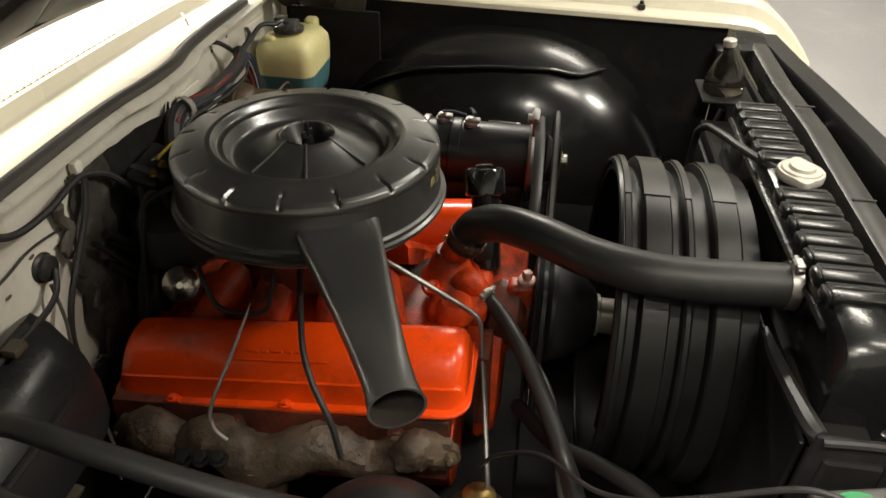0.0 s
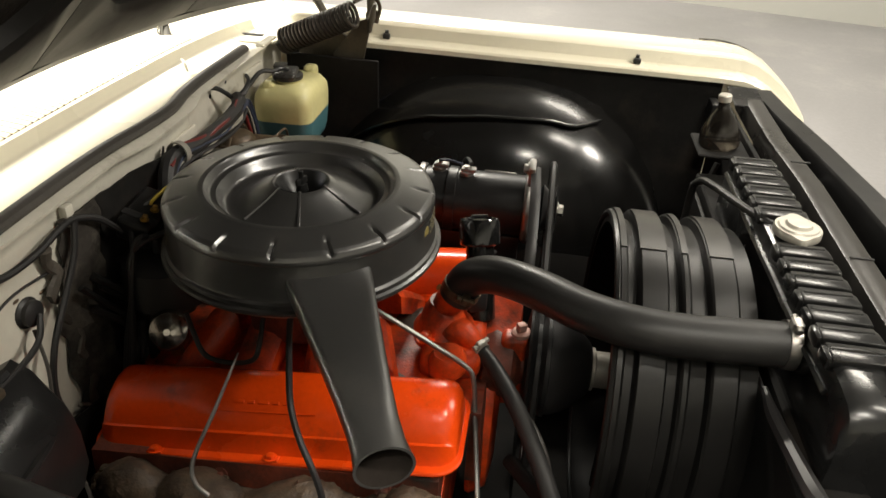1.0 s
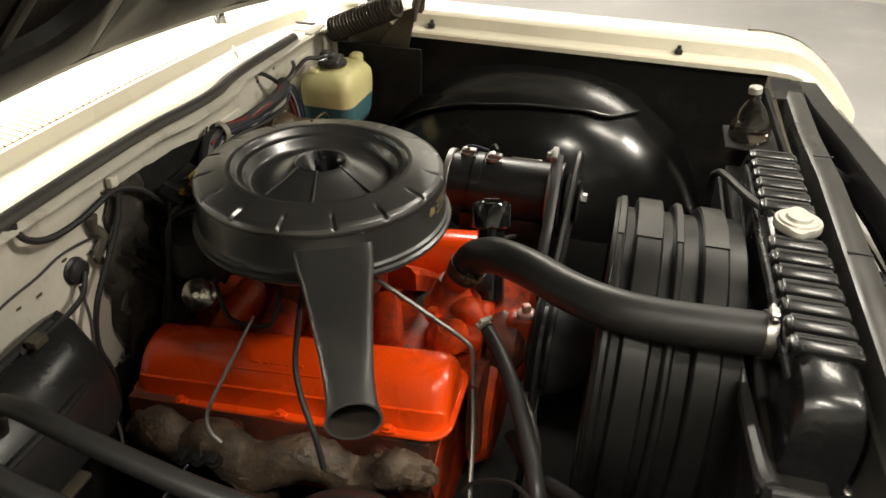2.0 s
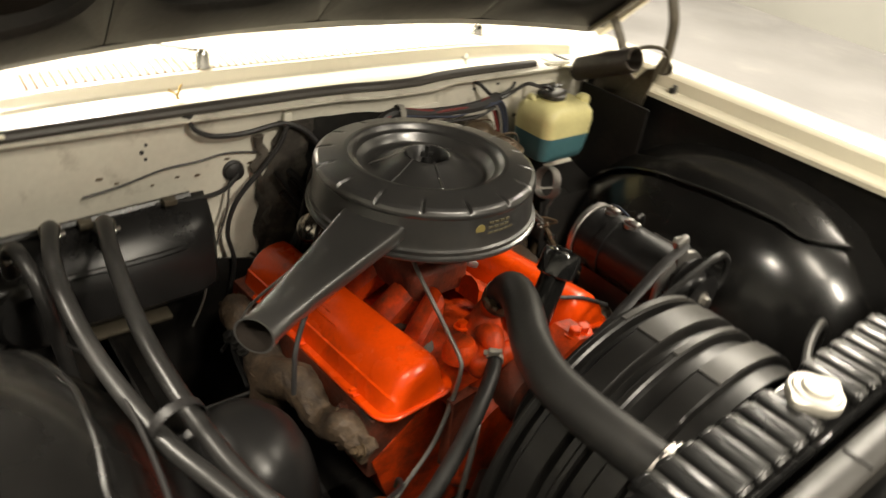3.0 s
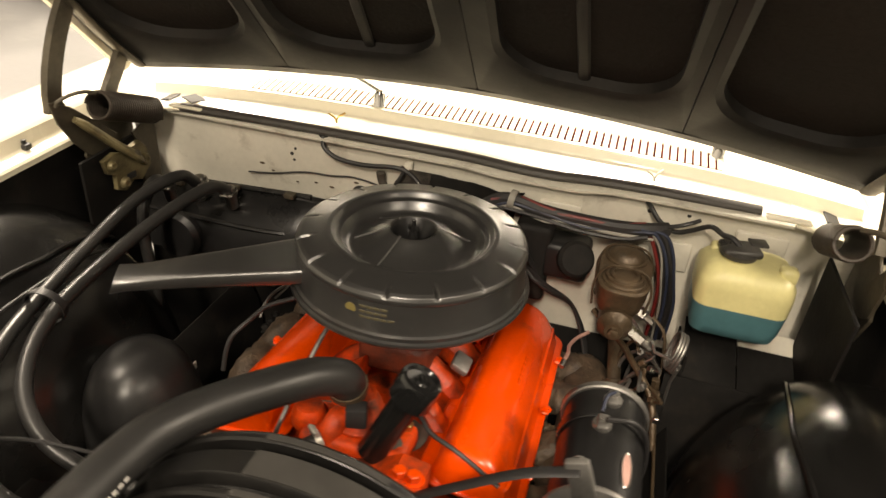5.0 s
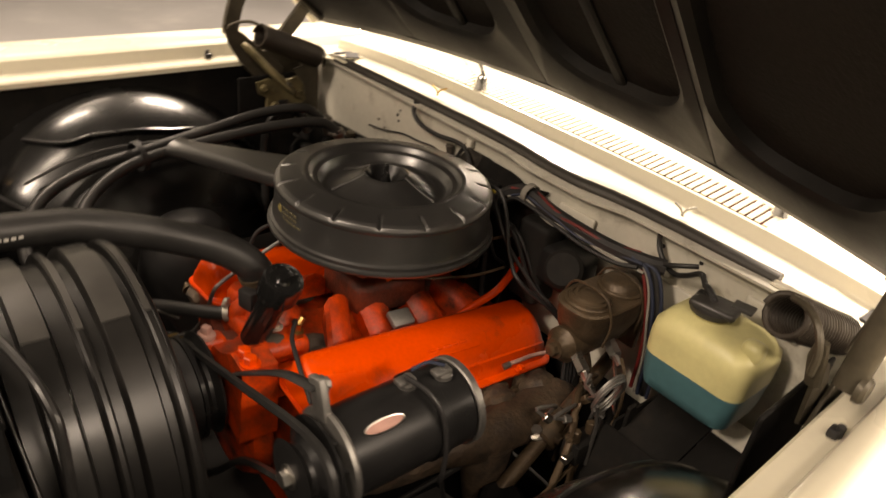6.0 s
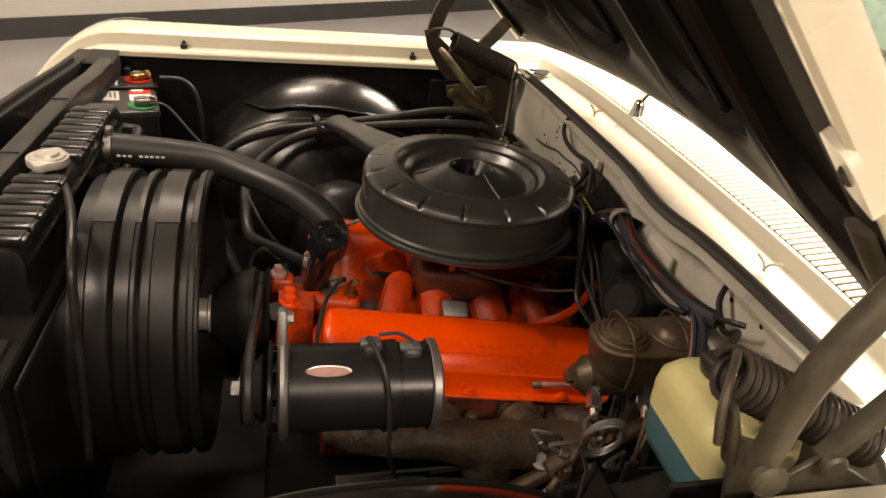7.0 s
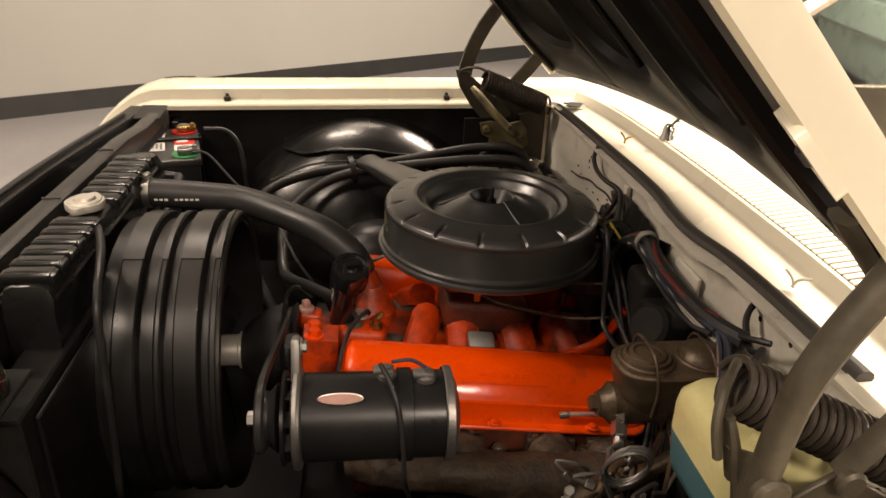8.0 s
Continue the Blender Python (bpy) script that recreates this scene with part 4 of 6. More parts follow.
# upper hose
uh = thing("radiator_hose", (0.42, -0.09, 0.78), "thick black rubber upper radiator hose with clamps", "hose")
part("hose", tube([(0.222, -0.012, 0.762), (0.240, -0.014, 0.797), (0.278, -0.038, 0.823), (0.330, -0.075, 0.835), (0.39, -0.120, 0.841), (0.447, -0.148, 0.847), (0.502, -0.157, 0.850), (0.56, -0.159, 0.854), (0.623, -0.159, 0.858)], 0.0262, 18, 7), RUBBER, uh)
part("clamp", band((0.611, -0.159, 0.8575), (1, 0, 0), 0.0262, 0.012, (0, -0.1, 1)), STEEL, uh, "bright worm-drive clamp")
part("clamp", band((0.229, -0.012, 0.776), (0.35, 0, 0.9), 0.0265, 0.012, (0.3, -1, 0.1)), BROWN_IRON, uh, "dull worm-drive clamp")
for k in range(9):
    if k != 5:
        part("mark", rbox((0.006, 0.0012, 0.004), (0.52 + 0.009 * k, -0.158 + 0.0261, 0.853), 0.0004, 1), PAPER, uh, "faded pale print")

# ---- engine ----
en = thing("engine_block", (0.0, 0, 0.35), "orange cast-iron V8 engine block", "engine")
part("block", loft([[V((x, y, z)) for y, z in ((-0.11, 0.36), (-0.20, 0.46), (-0.235, 0.56), (-0.12, 0.65), (0.12, 0.65), (0.235, 0.56), (0.20, 0.46), (0.11, 0.36))] for x in (-0.25, 0.0, 0.240)]), ORANGE_CAST, en)
for s in (1, -1):
    hd_ = loft([[V((x, s * y, z)) for y, z in ((0.095, 0.60), (0.105, 0.658), (0.240, 0.643), (0.246, 0.60), (0.24, 0.53), (0.16, 0.53))] for x in (-0.232, 0.0, 0.238)])
    part("cylinder_head", hd_, SHADED_GRIME, en)
    for x in (-0.16, -0.05, 0.06, 0.17):
        part("head_bolt", bolt((x, s * 0.246, 0.622), (0, s, 0.5), 0.008, 0.008), SHADED_GRIME, en)
part("timing_cover", lathe([(0, 0.262), (0.115, 0.262), (0.118, 0.268), (0.105, 0.292), (0.06, 0.30), (0, 0.30)], (0, 0, 0.52), "x", 32), ORANGE_CAST, en)
wpm = part("water_pump", lathe([(0, 0.27), (0.052, 0.27), (0.055, 0.285), (0.050, 0.312), (0.032, 0.325), (0.026, 0.355), (0, 0.355)], (0, 0.01, 0.630), "x", 28), SHADED_GRIME, en)
for s in (1, -1):
    dz = 0.0 if s > 0 else -0.055
    x1 = 0.325 if s > 0 else 0.285
    part("pump_leg", loft([[V((x, s * y, z + dz)) for x, z in ((0.262, z0), (x1, z0), (x1 - 0.007, z1), (0.262, z1))] for y, z0, z1 in ((0.0, 0.60, 0.68), (0.05, 0.60, 0.69), (0.085, 0.58, 0.712), (0.125, 0.57, 0.705))]), ORANGE_CAST if s > 0 else SHADED_GRIME, en)
    for y, z in ((0.092, 0.706), (0.112, 0.705)) if s > 0 else ():
        part("pump_bolt", bolt((0.30, s * y, z), (0, 0, 1), 0.0105, 0.014), ORANGE, en)
part("square_plug", join(lathe([(0.014, 0), (0.014, 0.006), (0.011, 0.008), (0, 0.008)], (0.320, 0.004, 0.690), seg=20), rbox((0.013, 0.013, 0.014), (0.320, 0.004, 0.703), 0.0025, 2, Matrix.Rotation(0.5, 4, "Z"))), DULLRED, en, "pale square-headed plug")
part("plug_boss", rbox((0.040, 0.034, 0.13), (0.312, 0.004, 0.626), 0.009, 3), ORANGE_CAST, en)

im = thing("intake_manifold", (0, 0, 0.64), "orange cast intake manifold with bulging runners", "intake manifold")
part("valley", loft([[V((x, y, z)) for y, z in ((-0.118, 0.63), (-0.112, 0.652), (-0.05, 0.664), (0.05, 0.664), (0.112, 0.652), (0.118, 0.63))] for x in (-0.225, -0.1, 0.1, 0.262)]), ORANGE_CAST, im)
for s in (1, -1):
    for x, w in ((-0.165, 0.05), (-0.065, 0.06), (0.045, 0.06), (0.145, 0.05)):
        rr = [[V((x + 0.25 * (0 if abs(x) < 0.05 else -x) * k + w * 0.5 * p_x, s * (0.122 - 0.085 * k), 0.638 + 0.072 * k * (1.25 - 0.25 * k) + h)) for p_x, h in ((-1, -0.02), (-0.95, 0.012), (-0.6, 0.024), (0, 0.029), (0.6, 0.024), (0.95, 0.012), (1, -0.02))] for k in (-0.05, 0.3, 0.65, 1.0)]
        part("runner", loft(rr), ORANGE_CAST, im)
part("plenum", span((-0.075, -0.062, 0.69), (0.08, 0.062, 0.757), 0.018, 3), SHADED_GRIME, im, "oily orange carburettor pad")
th = part("thermostat_housing", join(lathe([(0.045, 0.0), (0.045, 0.02), (0.036, 0.03), (0.030, 0.05), (0.022, 0.065), (0, 0.065)], (0.205, 0.0, 0.685), seg=28), tube([(0.205, 0, 0.73), (0.214, -0.008, 0.755), (0.226, -0.012, 0.772)], 0.0225, 16, 5)), ORANGE_CAST, im)
for s in (1, -1):
    part("housing_bolt", bolt((0.205 + 0.02 * s, s * 0.042, 0.706), (0, 0, 1), 0.009, 0.011), CAPMETAL if s > 0 else ORANGE, th)
part("front_pad", span((0.18, -0.075, 0.66), (0.268, 0.085, 0.70), 0.014, 3), ORANGE_CAST, im)
part("heater_outlet", tube([(0.205, -0.012, 0.665), (0.215, -0.018, 0.700), (0.232, -0.024, 0.712), (0.248, -0.030, 0.702), (0.256, -0.034, 0.688)], [0.025, 0.023, 0.020, 0.017, 0.0145], 16, 5), ORANGE_CAST, im, "smooth orange heater outlet")
part("switch_block", rbox((0.026, 0.030, 0.034), (0.250, 0.010, 0.748), 0.004, 2, Matrix.Rotation(0.3, 4, "Z")), WIRE, im, "black square block")
part("hose_nipple_boss", lathe([(0.027, 0), (0.027, 0.02), (0.020, 0.032), (0, 0.032)], (0.222, -0.075, 0.683), seg=20), ORANGE_CAST, im)
part("switch", join(lathe([(0.012, 0), (0.012, 0.012), (0.007, 0.015), (0.007, 0.026), (0, 0.026)], (0.198, 0.066, 0.695), seg=6), rod((0.198, 0.066, 0.715), (0.186, 0.062, 0.728), 0.0055, 8)), BRASS, im, "brass temperature sender")
for gx, gy, gz, ga, gb in ((0.17, 0.06, 0.664, 0.05, 0.035), (0.12, -0.09, 0.662, 0.05, 0.03), (0.235, 0.06, 0.694, 0.03, 0.022)):
    part("grime", lathe([(1, 0), (0.8, 0.5), (0.4, 0.9), (0, 1)], (0, 0, 0), seg=18, turn=Matrix.Translation((gx, gy, gz)) @ Matrix.Diagonal((ga, gb, 0.008, 1))), LUMPS, im, "caked grey-brown grime")
part("heat_stain", rbox((0.046, 0.032, 0.014), (0.020, 0.104, 0.708), 0.005, 2, Matrix.Rotation(-0.5, 4, "X")), ALUMINIUM, im, "grey choke cover")


def valve_cover(s, name_label):
    t = thing("valve_cover", (0.015, s * 0.19, 0.65), name_label, "valve cover", "valve covers")
    sec = [(0.108, 0.664), (0.120, 0.668), (0.128, 0.690), (0.137, 0.712), (0.143, 0.7200), (0.152, 0.7238), (0.168, 0.7230), (0.184, 0.7195), (0.198, 0.7135), (0.210, 0.7050), (0.2195, 0.6950), (0.2275, 0.6830), (0.2310, 0.6775), (0.2350, 0.6765), (0.241, 0.656), (0.245, 0.648), (0.252, 0.645)]
    cy, hw, R = 0.180, 0.072, 0.030
    x0, x1 = -0.236, 0.258
    ends = ((0.0, 0.0), (0.0008, 0.05), (0.0025, 0.55), (0.006, 0.78), (0.012, 0.92), (0.020, 0.985), (R, 1.0))
    shrink = lambda d: (hw - R + math.sqrt(max(0.0, R * R - (R - min(d, R)) ** 2))) / hw
    stations = [(x0 + d, k, shrink(d)) for d, k in ends] + [(0.0, 1.0, 1.0)] + [(x1 - d, k, shrink(d)) for d, k in reversed(ends)]
    rings = []
    for x, k, f in stations:
        ring = []
        for y, z in sec:
            base_z = 0.664 + (y - 0.108) * (0.645 - 0.664) / 0.144
            ring.append(V((x, s * (cy + (y - cy) * f), base_z + (z - base_z) * max(k, 0.02))))
        rings.append(ring)
    part("cover", loft(rings), ORANGE, t)
    rim = lambda g, dz: [V((x, s * y, 0.664 + (y - 0.108) * (0.645 - 0.664) / 0.144 + dz)) for x, y in rounded(x0 - g, x1 + g, 0.106 - g, 0.252 + g, R + g, 6)]
    part("flange", loft([rim(0.003, -0.004), rim(0.005, -0.002), rim(0.005, 0.001), rim(0.003, 0.003)]), ORANGE, t)
    for k in range(5):
        part("script_mark", rbox((0.010 if k % 2 else 0.016, 0.005, 0.0022), (-0.036 + 0.017 * k, s * 0.2045, 0.7092), 0.001, 1, Matrix.Rotation(s * -0.62, 4, "X")), ORANGE, t, "raised cast mark in the same orange")
    part("crease", tube([(-0.07, s * 0.2148, 0.7001), (0.0, s * 0.2148, 0.7001), (0.07, s * 0.2148, 0.7001)], 0.0014, 6, 4), ORANGE, t, "pressed crease line")
    for x in (-0.14, 0.02, 0.18):
        part("hold_down", join(rbox((0.022, 0.012, 0.004), (x, s * 0.255, 0.6535), 0.0015, 1), bolt((x, s * 0.256, 0.6555), (0, 0, 1), 0.006, 0.006)), ORANGE, t)
    if s < 0:  # the right cover sits a little lower at its rear and is seen narrower
        for ob in t.children:
            for v in ob.data.vertices:
                v.co.z += 0.030 * (v.co.x + t.location.x - 0.25)
                y = v.co.y + t.location.y
                v.co.y = -0.105 + (y + 0.105) * 0.88 - t.location.y
                v.co.z += 0.05 * max(0.0, -0.105 - y)
    else:
        for ob in t.children:
            for v in ob.data.vertices:
                v.co.z += 0.022 * (v.co.x + t.location.x - 0.02)
    return t


valve_cover(-1, "glossy orange stamped valve cover in the shade of the air cleaner")
valve_cover(1, "glossy orange stamped valve cover behind the generator")


def exhaust_manifold(s):
    t = thing("exhaust_manifold", (0.0, s * 0.30, 0.52), "rusty brown cast-iron exhaust manifold", "exhaust manifold", "exhaust manifolds")
    line = [(-0.215, 0.310, 0.590), (-0.170, 0.318, 0.614), (-0.122, 0.322, 0.590), (-0.075, 0.322, 0.613), (-0.010, 0.332, 0.584), (0.070, 0.322, 0.611), (0.140, 0.316, 0.586), (0.205, 0.310, 0.606), (0.245, 0.302, 0.588)]
    rad = [0.026, 0.040, 0.034, 0.041, 0.047, 0.040, 0.033, 0.036, 0.022]
    if s > 0:
        line = [(-0.225, 0.312, 0.596), (-0.190, 0.322, 0.604), (-0.130, 0.330, 0.602), (-0.060, 0.332, 0.606), (0.010, 0.328, 0.600), (0.080, 0.318, 0.606), (0.140, 0.312, 0.598), (0.205, 0.308, 0.602), (0.245, 0.302, 0.590)]
        rad = [0.030, 0.044, 0.048, 0.046, 0.043, 0.040, 0.036, 0.036, 0.022]
    dy = -0.014 if s > 0 else -0.056
    thin = 0.94 if s > 0 else 0.74
    part("log", rough(tube([(x, s * (y + dy), z) for x, y, z in line], [r * thin for r in rad], 28, 9, flat=0.82 / thin), 0.0022 if s > 0 else 0.0045, 85), RUST, t)
    if s > 0:
        part("pocket", rbox((0.085, 0.02, 0.026), (-0.135, 0.352, 0.588), 0.006, 2, Matrix.Rotation(-0.25, 4, "X")), WIRE, t, "dark cast pocket")
    for x in (-0.175, -0.075, 0.075, 0.205):
        lean_x = 0.02 * (1 if x < 0 else -1)
        part("port", rough(tube([(x, s * 0.244, 0.600), (x, s * (0.266 + 0.2 * dy), 0.612), (x + 0.4 * lean_x, s * (0.294 + 0.6 * dy), 0.616), (x + lean_x, s * (0.322 + dy), 0.602)], [r * (0.96 if s > 0 else 0.84) for r in (0.036, 0.035, 0.037, 0.034)], 24, 8, flat=0.8), 0.0042, 90), RUST, t)
        part("flange", rbox((0.082, 0.014, 0.056), (x, s * 0.253, 0.600), 0.005, 2), RUST, t)
    part("outlet", tube([(-0.01, s * (0.332 + dy), 0.595), (-0.01, s * (0.338 + dy), 0.52), (-0.03, s * 0.325, 0.43), (-0.10, s * 0.30, 0.34)], [0.046 if s > 0 else 0.034, 0.037 if s > 0 else 0.032, 0.033, 0.033], 16, 5), RUST, t)
    for x in (-0.215, -0.128, 0.01, 0.125, 0.245):
        part("stud", join(bolt((x, s * 0.260, 0.606), (0, s, 0.25), 0.0085, 0.009), rod((x, s * 0.262, 0.607), (x, s * 0.276, 0.612), 0.0045, 8)), BROWN_IRON, t)
    for x in (-0.052, -0.075, -0.098):
        part("clamp_nut", bolt((x, s * (0.358 + dy - 0.1 * (x + 0.075)), 0.616), (0, s * 0.5, 0.8), 0.009, 0.012), DARK, t, "black oily nut")
    part("heat_shield", rbox((0.14, 0.05, 0.003), (0.16, s * 0.345, 0.545), 0.001, 1, Matrix.Rotation(s * 0.3, 4, "X")), ALUMINIUM, t, "dull bent metal shield")


exhaust_manifold(-1)
exhaust_manifold(1)
solo("bracket", join(rbox((0.070, 0.003, 0.016), (0.140, -0.352, 0.612), 0.001, 1), rbox((0.030, 0.010, 0.012), (0.190, -0.348, 0.618), 0.003, 2), bolt((0.165, -0.352, 0.620), (0, -0.6, 0.8), 0.006, 0.006)), CAPMETAL, "bent yellowed metal strip below the exhaust manifold", "bracket")

# carburettor under the air cleaner
cb = thing("carburettor", (0, 0, 0.757), "grey-brown cast carburettor below the air cleaner", "carburettor")
part("bowl", span((-0.075, -0.06, 0.755), (0.08, 0.06, 0.80), 0.010, 2), ALUMINIUM, cb)
part("air_horn", span((-0.055, -0.052, 0.80), (0.06, 0.052, 0.838), 0.010, 2), ALUMINIUM, cb)
part("choke_rod", tube([(0.02, 0.068, 0.76), (-0.02, 0.075, 0.742), (-0.12, 0.11, 0.735), (-0.19, 0.13, 0.745)], 0.0028, 6, 5), BROWN_IRON, cb, "thin dull linkage rod")
part("lever", rbox((0.012, 0.006, 0.04), (0.025, 0.068, 0.765), 0.002, 1), BRASS, cb)
part("linkage", tube([(-0.06, 0.07, 0.78), (-0.14, 0.09, 0.79), (-0.24, 0.12, 0.80)], 0.003, 6, 5), BROWN_IRON, cb)

# ---- air cleaner ----
ac = thing("air_cleaner", (0, 0, 0.82), "satin black round air cleaner with a long snorkel", "air cleaner")
body = [(0.05, 0.822), (0.14, 0.818), (0.182, 0.8215), (0.1905, 0.8245), (0.1932, 0.8285), (0.1925, 0.8325), (0.1885, 0.8345), (0.1890, 0.8375), (0.1888, 0.8405), (0.1850, 0.8430), (0.1832, 0.8485), (0.1815, 0.885), (0.1795, 0.896)]
part("canister", lathe(body, seg=96), ACM, ac)
lidp = [(0.1815, 0.891), (0.1828, 0.894), (0.1824, 0.898), (0.1795, 0.9035), (0.174, 0.9068), (0.164, 0.9090), (0.140, 0.9138), (0.134, 0.9155), (0.128, 0.9148), (0.1245, 0.9115), (0.1225, 0.907), (0.119, 0.9045), (0.113, 0.9035), (0.110, 0.900),
        (0.106, 0.891), (0.101, 0.887), (0.095, 0.8865), (0.085, 0.8885), (0.045, 0.910), (0.040, 0.9135), (0.0375, 0.9138), (0.035, 0.912), (0.026, 0.896), (0.017, 0.884), (0.008, 0.880), (0.0, 0.880)]
dense = []
for (r0, z0), (r1, z1) in zip(lidp, lidp[1:]):
    n_ = 4 if r0 > 0.139 and r1 < 0.183 else 1
    dense += [(r0 + (r1 - r0) * k / n_, z0 + (z1 - z0) * k / n_) for k in range(n_)]
lid_bm = lathe(dense + [lidp[-1]], seg=320)
for v in lid_bm.verts:  # sixteen short radial presses across the shoulder
    r = math.hypot(v.co.x, v.co.y)
    k = (math.degrees(math.atan2(v.co.y, v.co.x)) / 22.5 - 0.3) % 1.0
    off = min(k, 1 - k) * 22.5
    v.co.z -= 0.0042 * step(r, 0.153, 0.158) * (1 - step(r, 0.1795, 0.182)) * (1 - step(off, 0.55, 1.25))
lid = part("lid", lid_bm, ACM, ac, "black lid with pressed notches and a dished cone centre")
for a0 in (115, 235, 285, 343):
    a = radians(a0)
    part("cone_rib", tube([V((r * math.cos(a), r * math.sin(a), z)) for r, z in ((0.036, 0.9145), (0.06, 0.902), (0.092, 0.8885))], 0.0022, 6, 4), ACM, lid)
part("nut_recess", lathe([(0.0345, 0.9132), (0.025, 0.8975), (0.016, 0.8855), (0.008, 0.8815), (0, 0.8812)], seg=32), SATIN, lid, "dull dark recess round the wing nut")
part("wing_nut", join(rod((0, 0, 0.897), (0, 0, 0.928), 0.0035, 8), rbox((0.022, 0.004, 0.010), (0, 0, 0.913), 0.0018, 2, Matrix.Rotation(1.2, 4, "Z")), lathe([(0.009, 0), (0.007, 0.01), (0, 0.01)], (0, 0, 0.899), seg=12)), SATIN, ac, "dull dark wing nut on a stud")
# snorkel
S0_, S1_ = V((0.076, -0.140, 0.866)), V((0.206, -0.397, 0.840))
sd = (S1_ - S0_).normalized()
sx = V((sd.y, -sd.x, 0)).normalized()
rings = []
for k, w, h in ((0.0, 0.053, 0.020), (0.12, 0.050, 0.020), (0.30, 0.043, 0.019), (0.50, 0.036, 0.0175), (0.70, 0.0295, 0.016), (0.84, 0.0265, 0.015), (0.93, 0.0265, 0.0155), (0.985, 0.0285, 0.0175), (1.0, 0.0295, 0.018)):
    c = S0_.lerp(S1_, k)
    ring = []
    for i in range(28):
        q = 2 * math.pi * i / 28
        cx_, cz_ = math.cos(q), math.sin(q)
        e = 0.56 if k < 0.75 else 0.56 + 0.44 * (k - 0.75) / 0.25
        px_, pz_ = math.copysign(abs(cx_) ** e, cx_), math.copysign(abs(cz_) ** e, cz_)
        dish = -0.010 * max(0.0, 0.95 - k) * (1 - px_ ** 4) if pz_ > 0.2 else 0
        ring.append(c + sx * w * px_ + V((0, 0, h * pz_ + dish)) + sd * (-0.007 * pz_ * max(0.0, (k - 0.7) / 0.3)))
    rings.append(ring)
mids = [S0_.lerp(S1_, k) for k in (1.0, 0.93, 0.70, 0.50)]
inner = [[c + (p - c) * 0.90 for p in rings[i]] for c, i in zip(mids, (8, 6, 4, 3))]
part("snorkel", loft(rings + inner[:1], caps=False), ACM, ac, "black tapered snorkel with an open mouth")
part("snorkel_bore", loft(inner + [[mids[3] + (p - mids[3]) * 0.05 for p in inner[3]]], caps=False), PAD, ac, "dark inside of the snorkel")
# decal on the canister's front
def on_can(a, z, r=0.1822):
    return V((r * math.cos(a), r * math.sin(a), z))
a0 = math.atan2(-0.03, 0.18)
part("round_decal", lathe([(0, 0.0), (0.008, 0.0), (0.009, -0.001)], on_can(a0, 0.872), seg=20, turn=toward((math.cos(a0), math.sin(a0), 0))), GOLD, ac, "small round gold decal")
for row in range(3):
    for k in range(4 if row < 2 else 5):
        a = a0 + 0.10 + 0.058 * k
        part("decal_bar", rbox((0.0012, 0.0085, 0.004), on_can(a, 0.881 - 0.0085 * row), 0.0003, 1, Matrix.Rotation(a, 4, "Z")), FADED, ac, "faint gold print")

# oil filler
of = thing("oil_filler", (0.255, 0.045, 0.70), "black oil filler tube with a glossy cap", "oil filler")
ta, tb = V((0.258, 0.035, 0.69)), V((0.243, 0.084, 0.80))
part("tube", rod(ta, tb, 0.0215, 20), GLOSS, of)
m_ = toward(tb - ta)
part("cap", lathe([(0, 0), (0.028, 0), (0.031, 0.003), (0.031, 0.034), (0.0285, 0.040), (0.024, 0.041), (0.021, 0.037), (0.012, 0.037), (0.009, 0.040), (0, 0.040)], tb - (tb - ta).normalized() * 0.006, seg=32, turn=m_), CAPBLACK, of, "glossy black push-on cap")
part("cap_bar", rbox((0.026, 0.008, 0.005), tb + (tb - ta).normalized() * 0.038, 0.002, 2, m_), CAPBLACK, of)
solo("dipstick_tube", tube([(-0.105, 0.106, 0.640), (-0.135, 0.113, 0.662), (-0.178, 0.136, 0.704), (-0.207, 0.155, 0.775)], 0.0075, 10, 6), ORANGE, "orange bent dipstick tube beside the valve cover", "dipstick")

# ---- generator ----
gn = thing("generator", (0.21, 0.342, 0.67), "black cylindrical generator with bare aluminium ends", "generator")
GY, GZ = 0.342, 0.730
part("casing", lathe([(0, 0.112), (0.054, 0.112), (0.0585, 0.117), (0.0585, 0.302), (0.054, 0.306), (0, 0.306)], (0, GY, GZ), "x", 48), SATIN, gn, "satin black steel casing")
part("rear_rim", lathe([(0.0615, 0.104), (0.0635, 0.105), (0.0635, 0.114), (0.0612, 0.116)], (0, GY, GZ), "x", 48), ALUMINIUM, gn, "bare aluminium end rim")
part("rear_cap", lathe([(0, 0.092), (0.02, 0.093), (0.045, 0.098), (0.06, 0.106), (0.06, 0.113), (0, 0.113)], (0, GY, GZ), "x", 36), ALUMINIUM, gn)
part("front_frame", lathe([(0.056, 0.300), (0.066, 0.303), (0.068, 0.307), (0.067, 0.312), (0.05, 0.316), (0.02, 0.319), (0, 0.319)], (0, GY, GZ), "x", 48), ALUMINIUM, gn, "bare aluminium front frame")
part("adjusting_ear", join(rbox((0.012, 0.030, 0.060), (0.310, 0.318, 0.806), 0.004, 2, Matrix.Rotation(0.35, 4, "X")), bolt((0.304, 0.312, 0.822), (-1, 0, 0), 0.008, 0.008)), ALUMINIUM, gn)
part("fan_disc", lathe([(0, 0.320), (0.050, 0.320), (0.062, 0.323), (0.063, 0.327), (0.045, 0.329), (0, 0.329)], (0, GY, GZ), "x", 36), SATIN, gn)
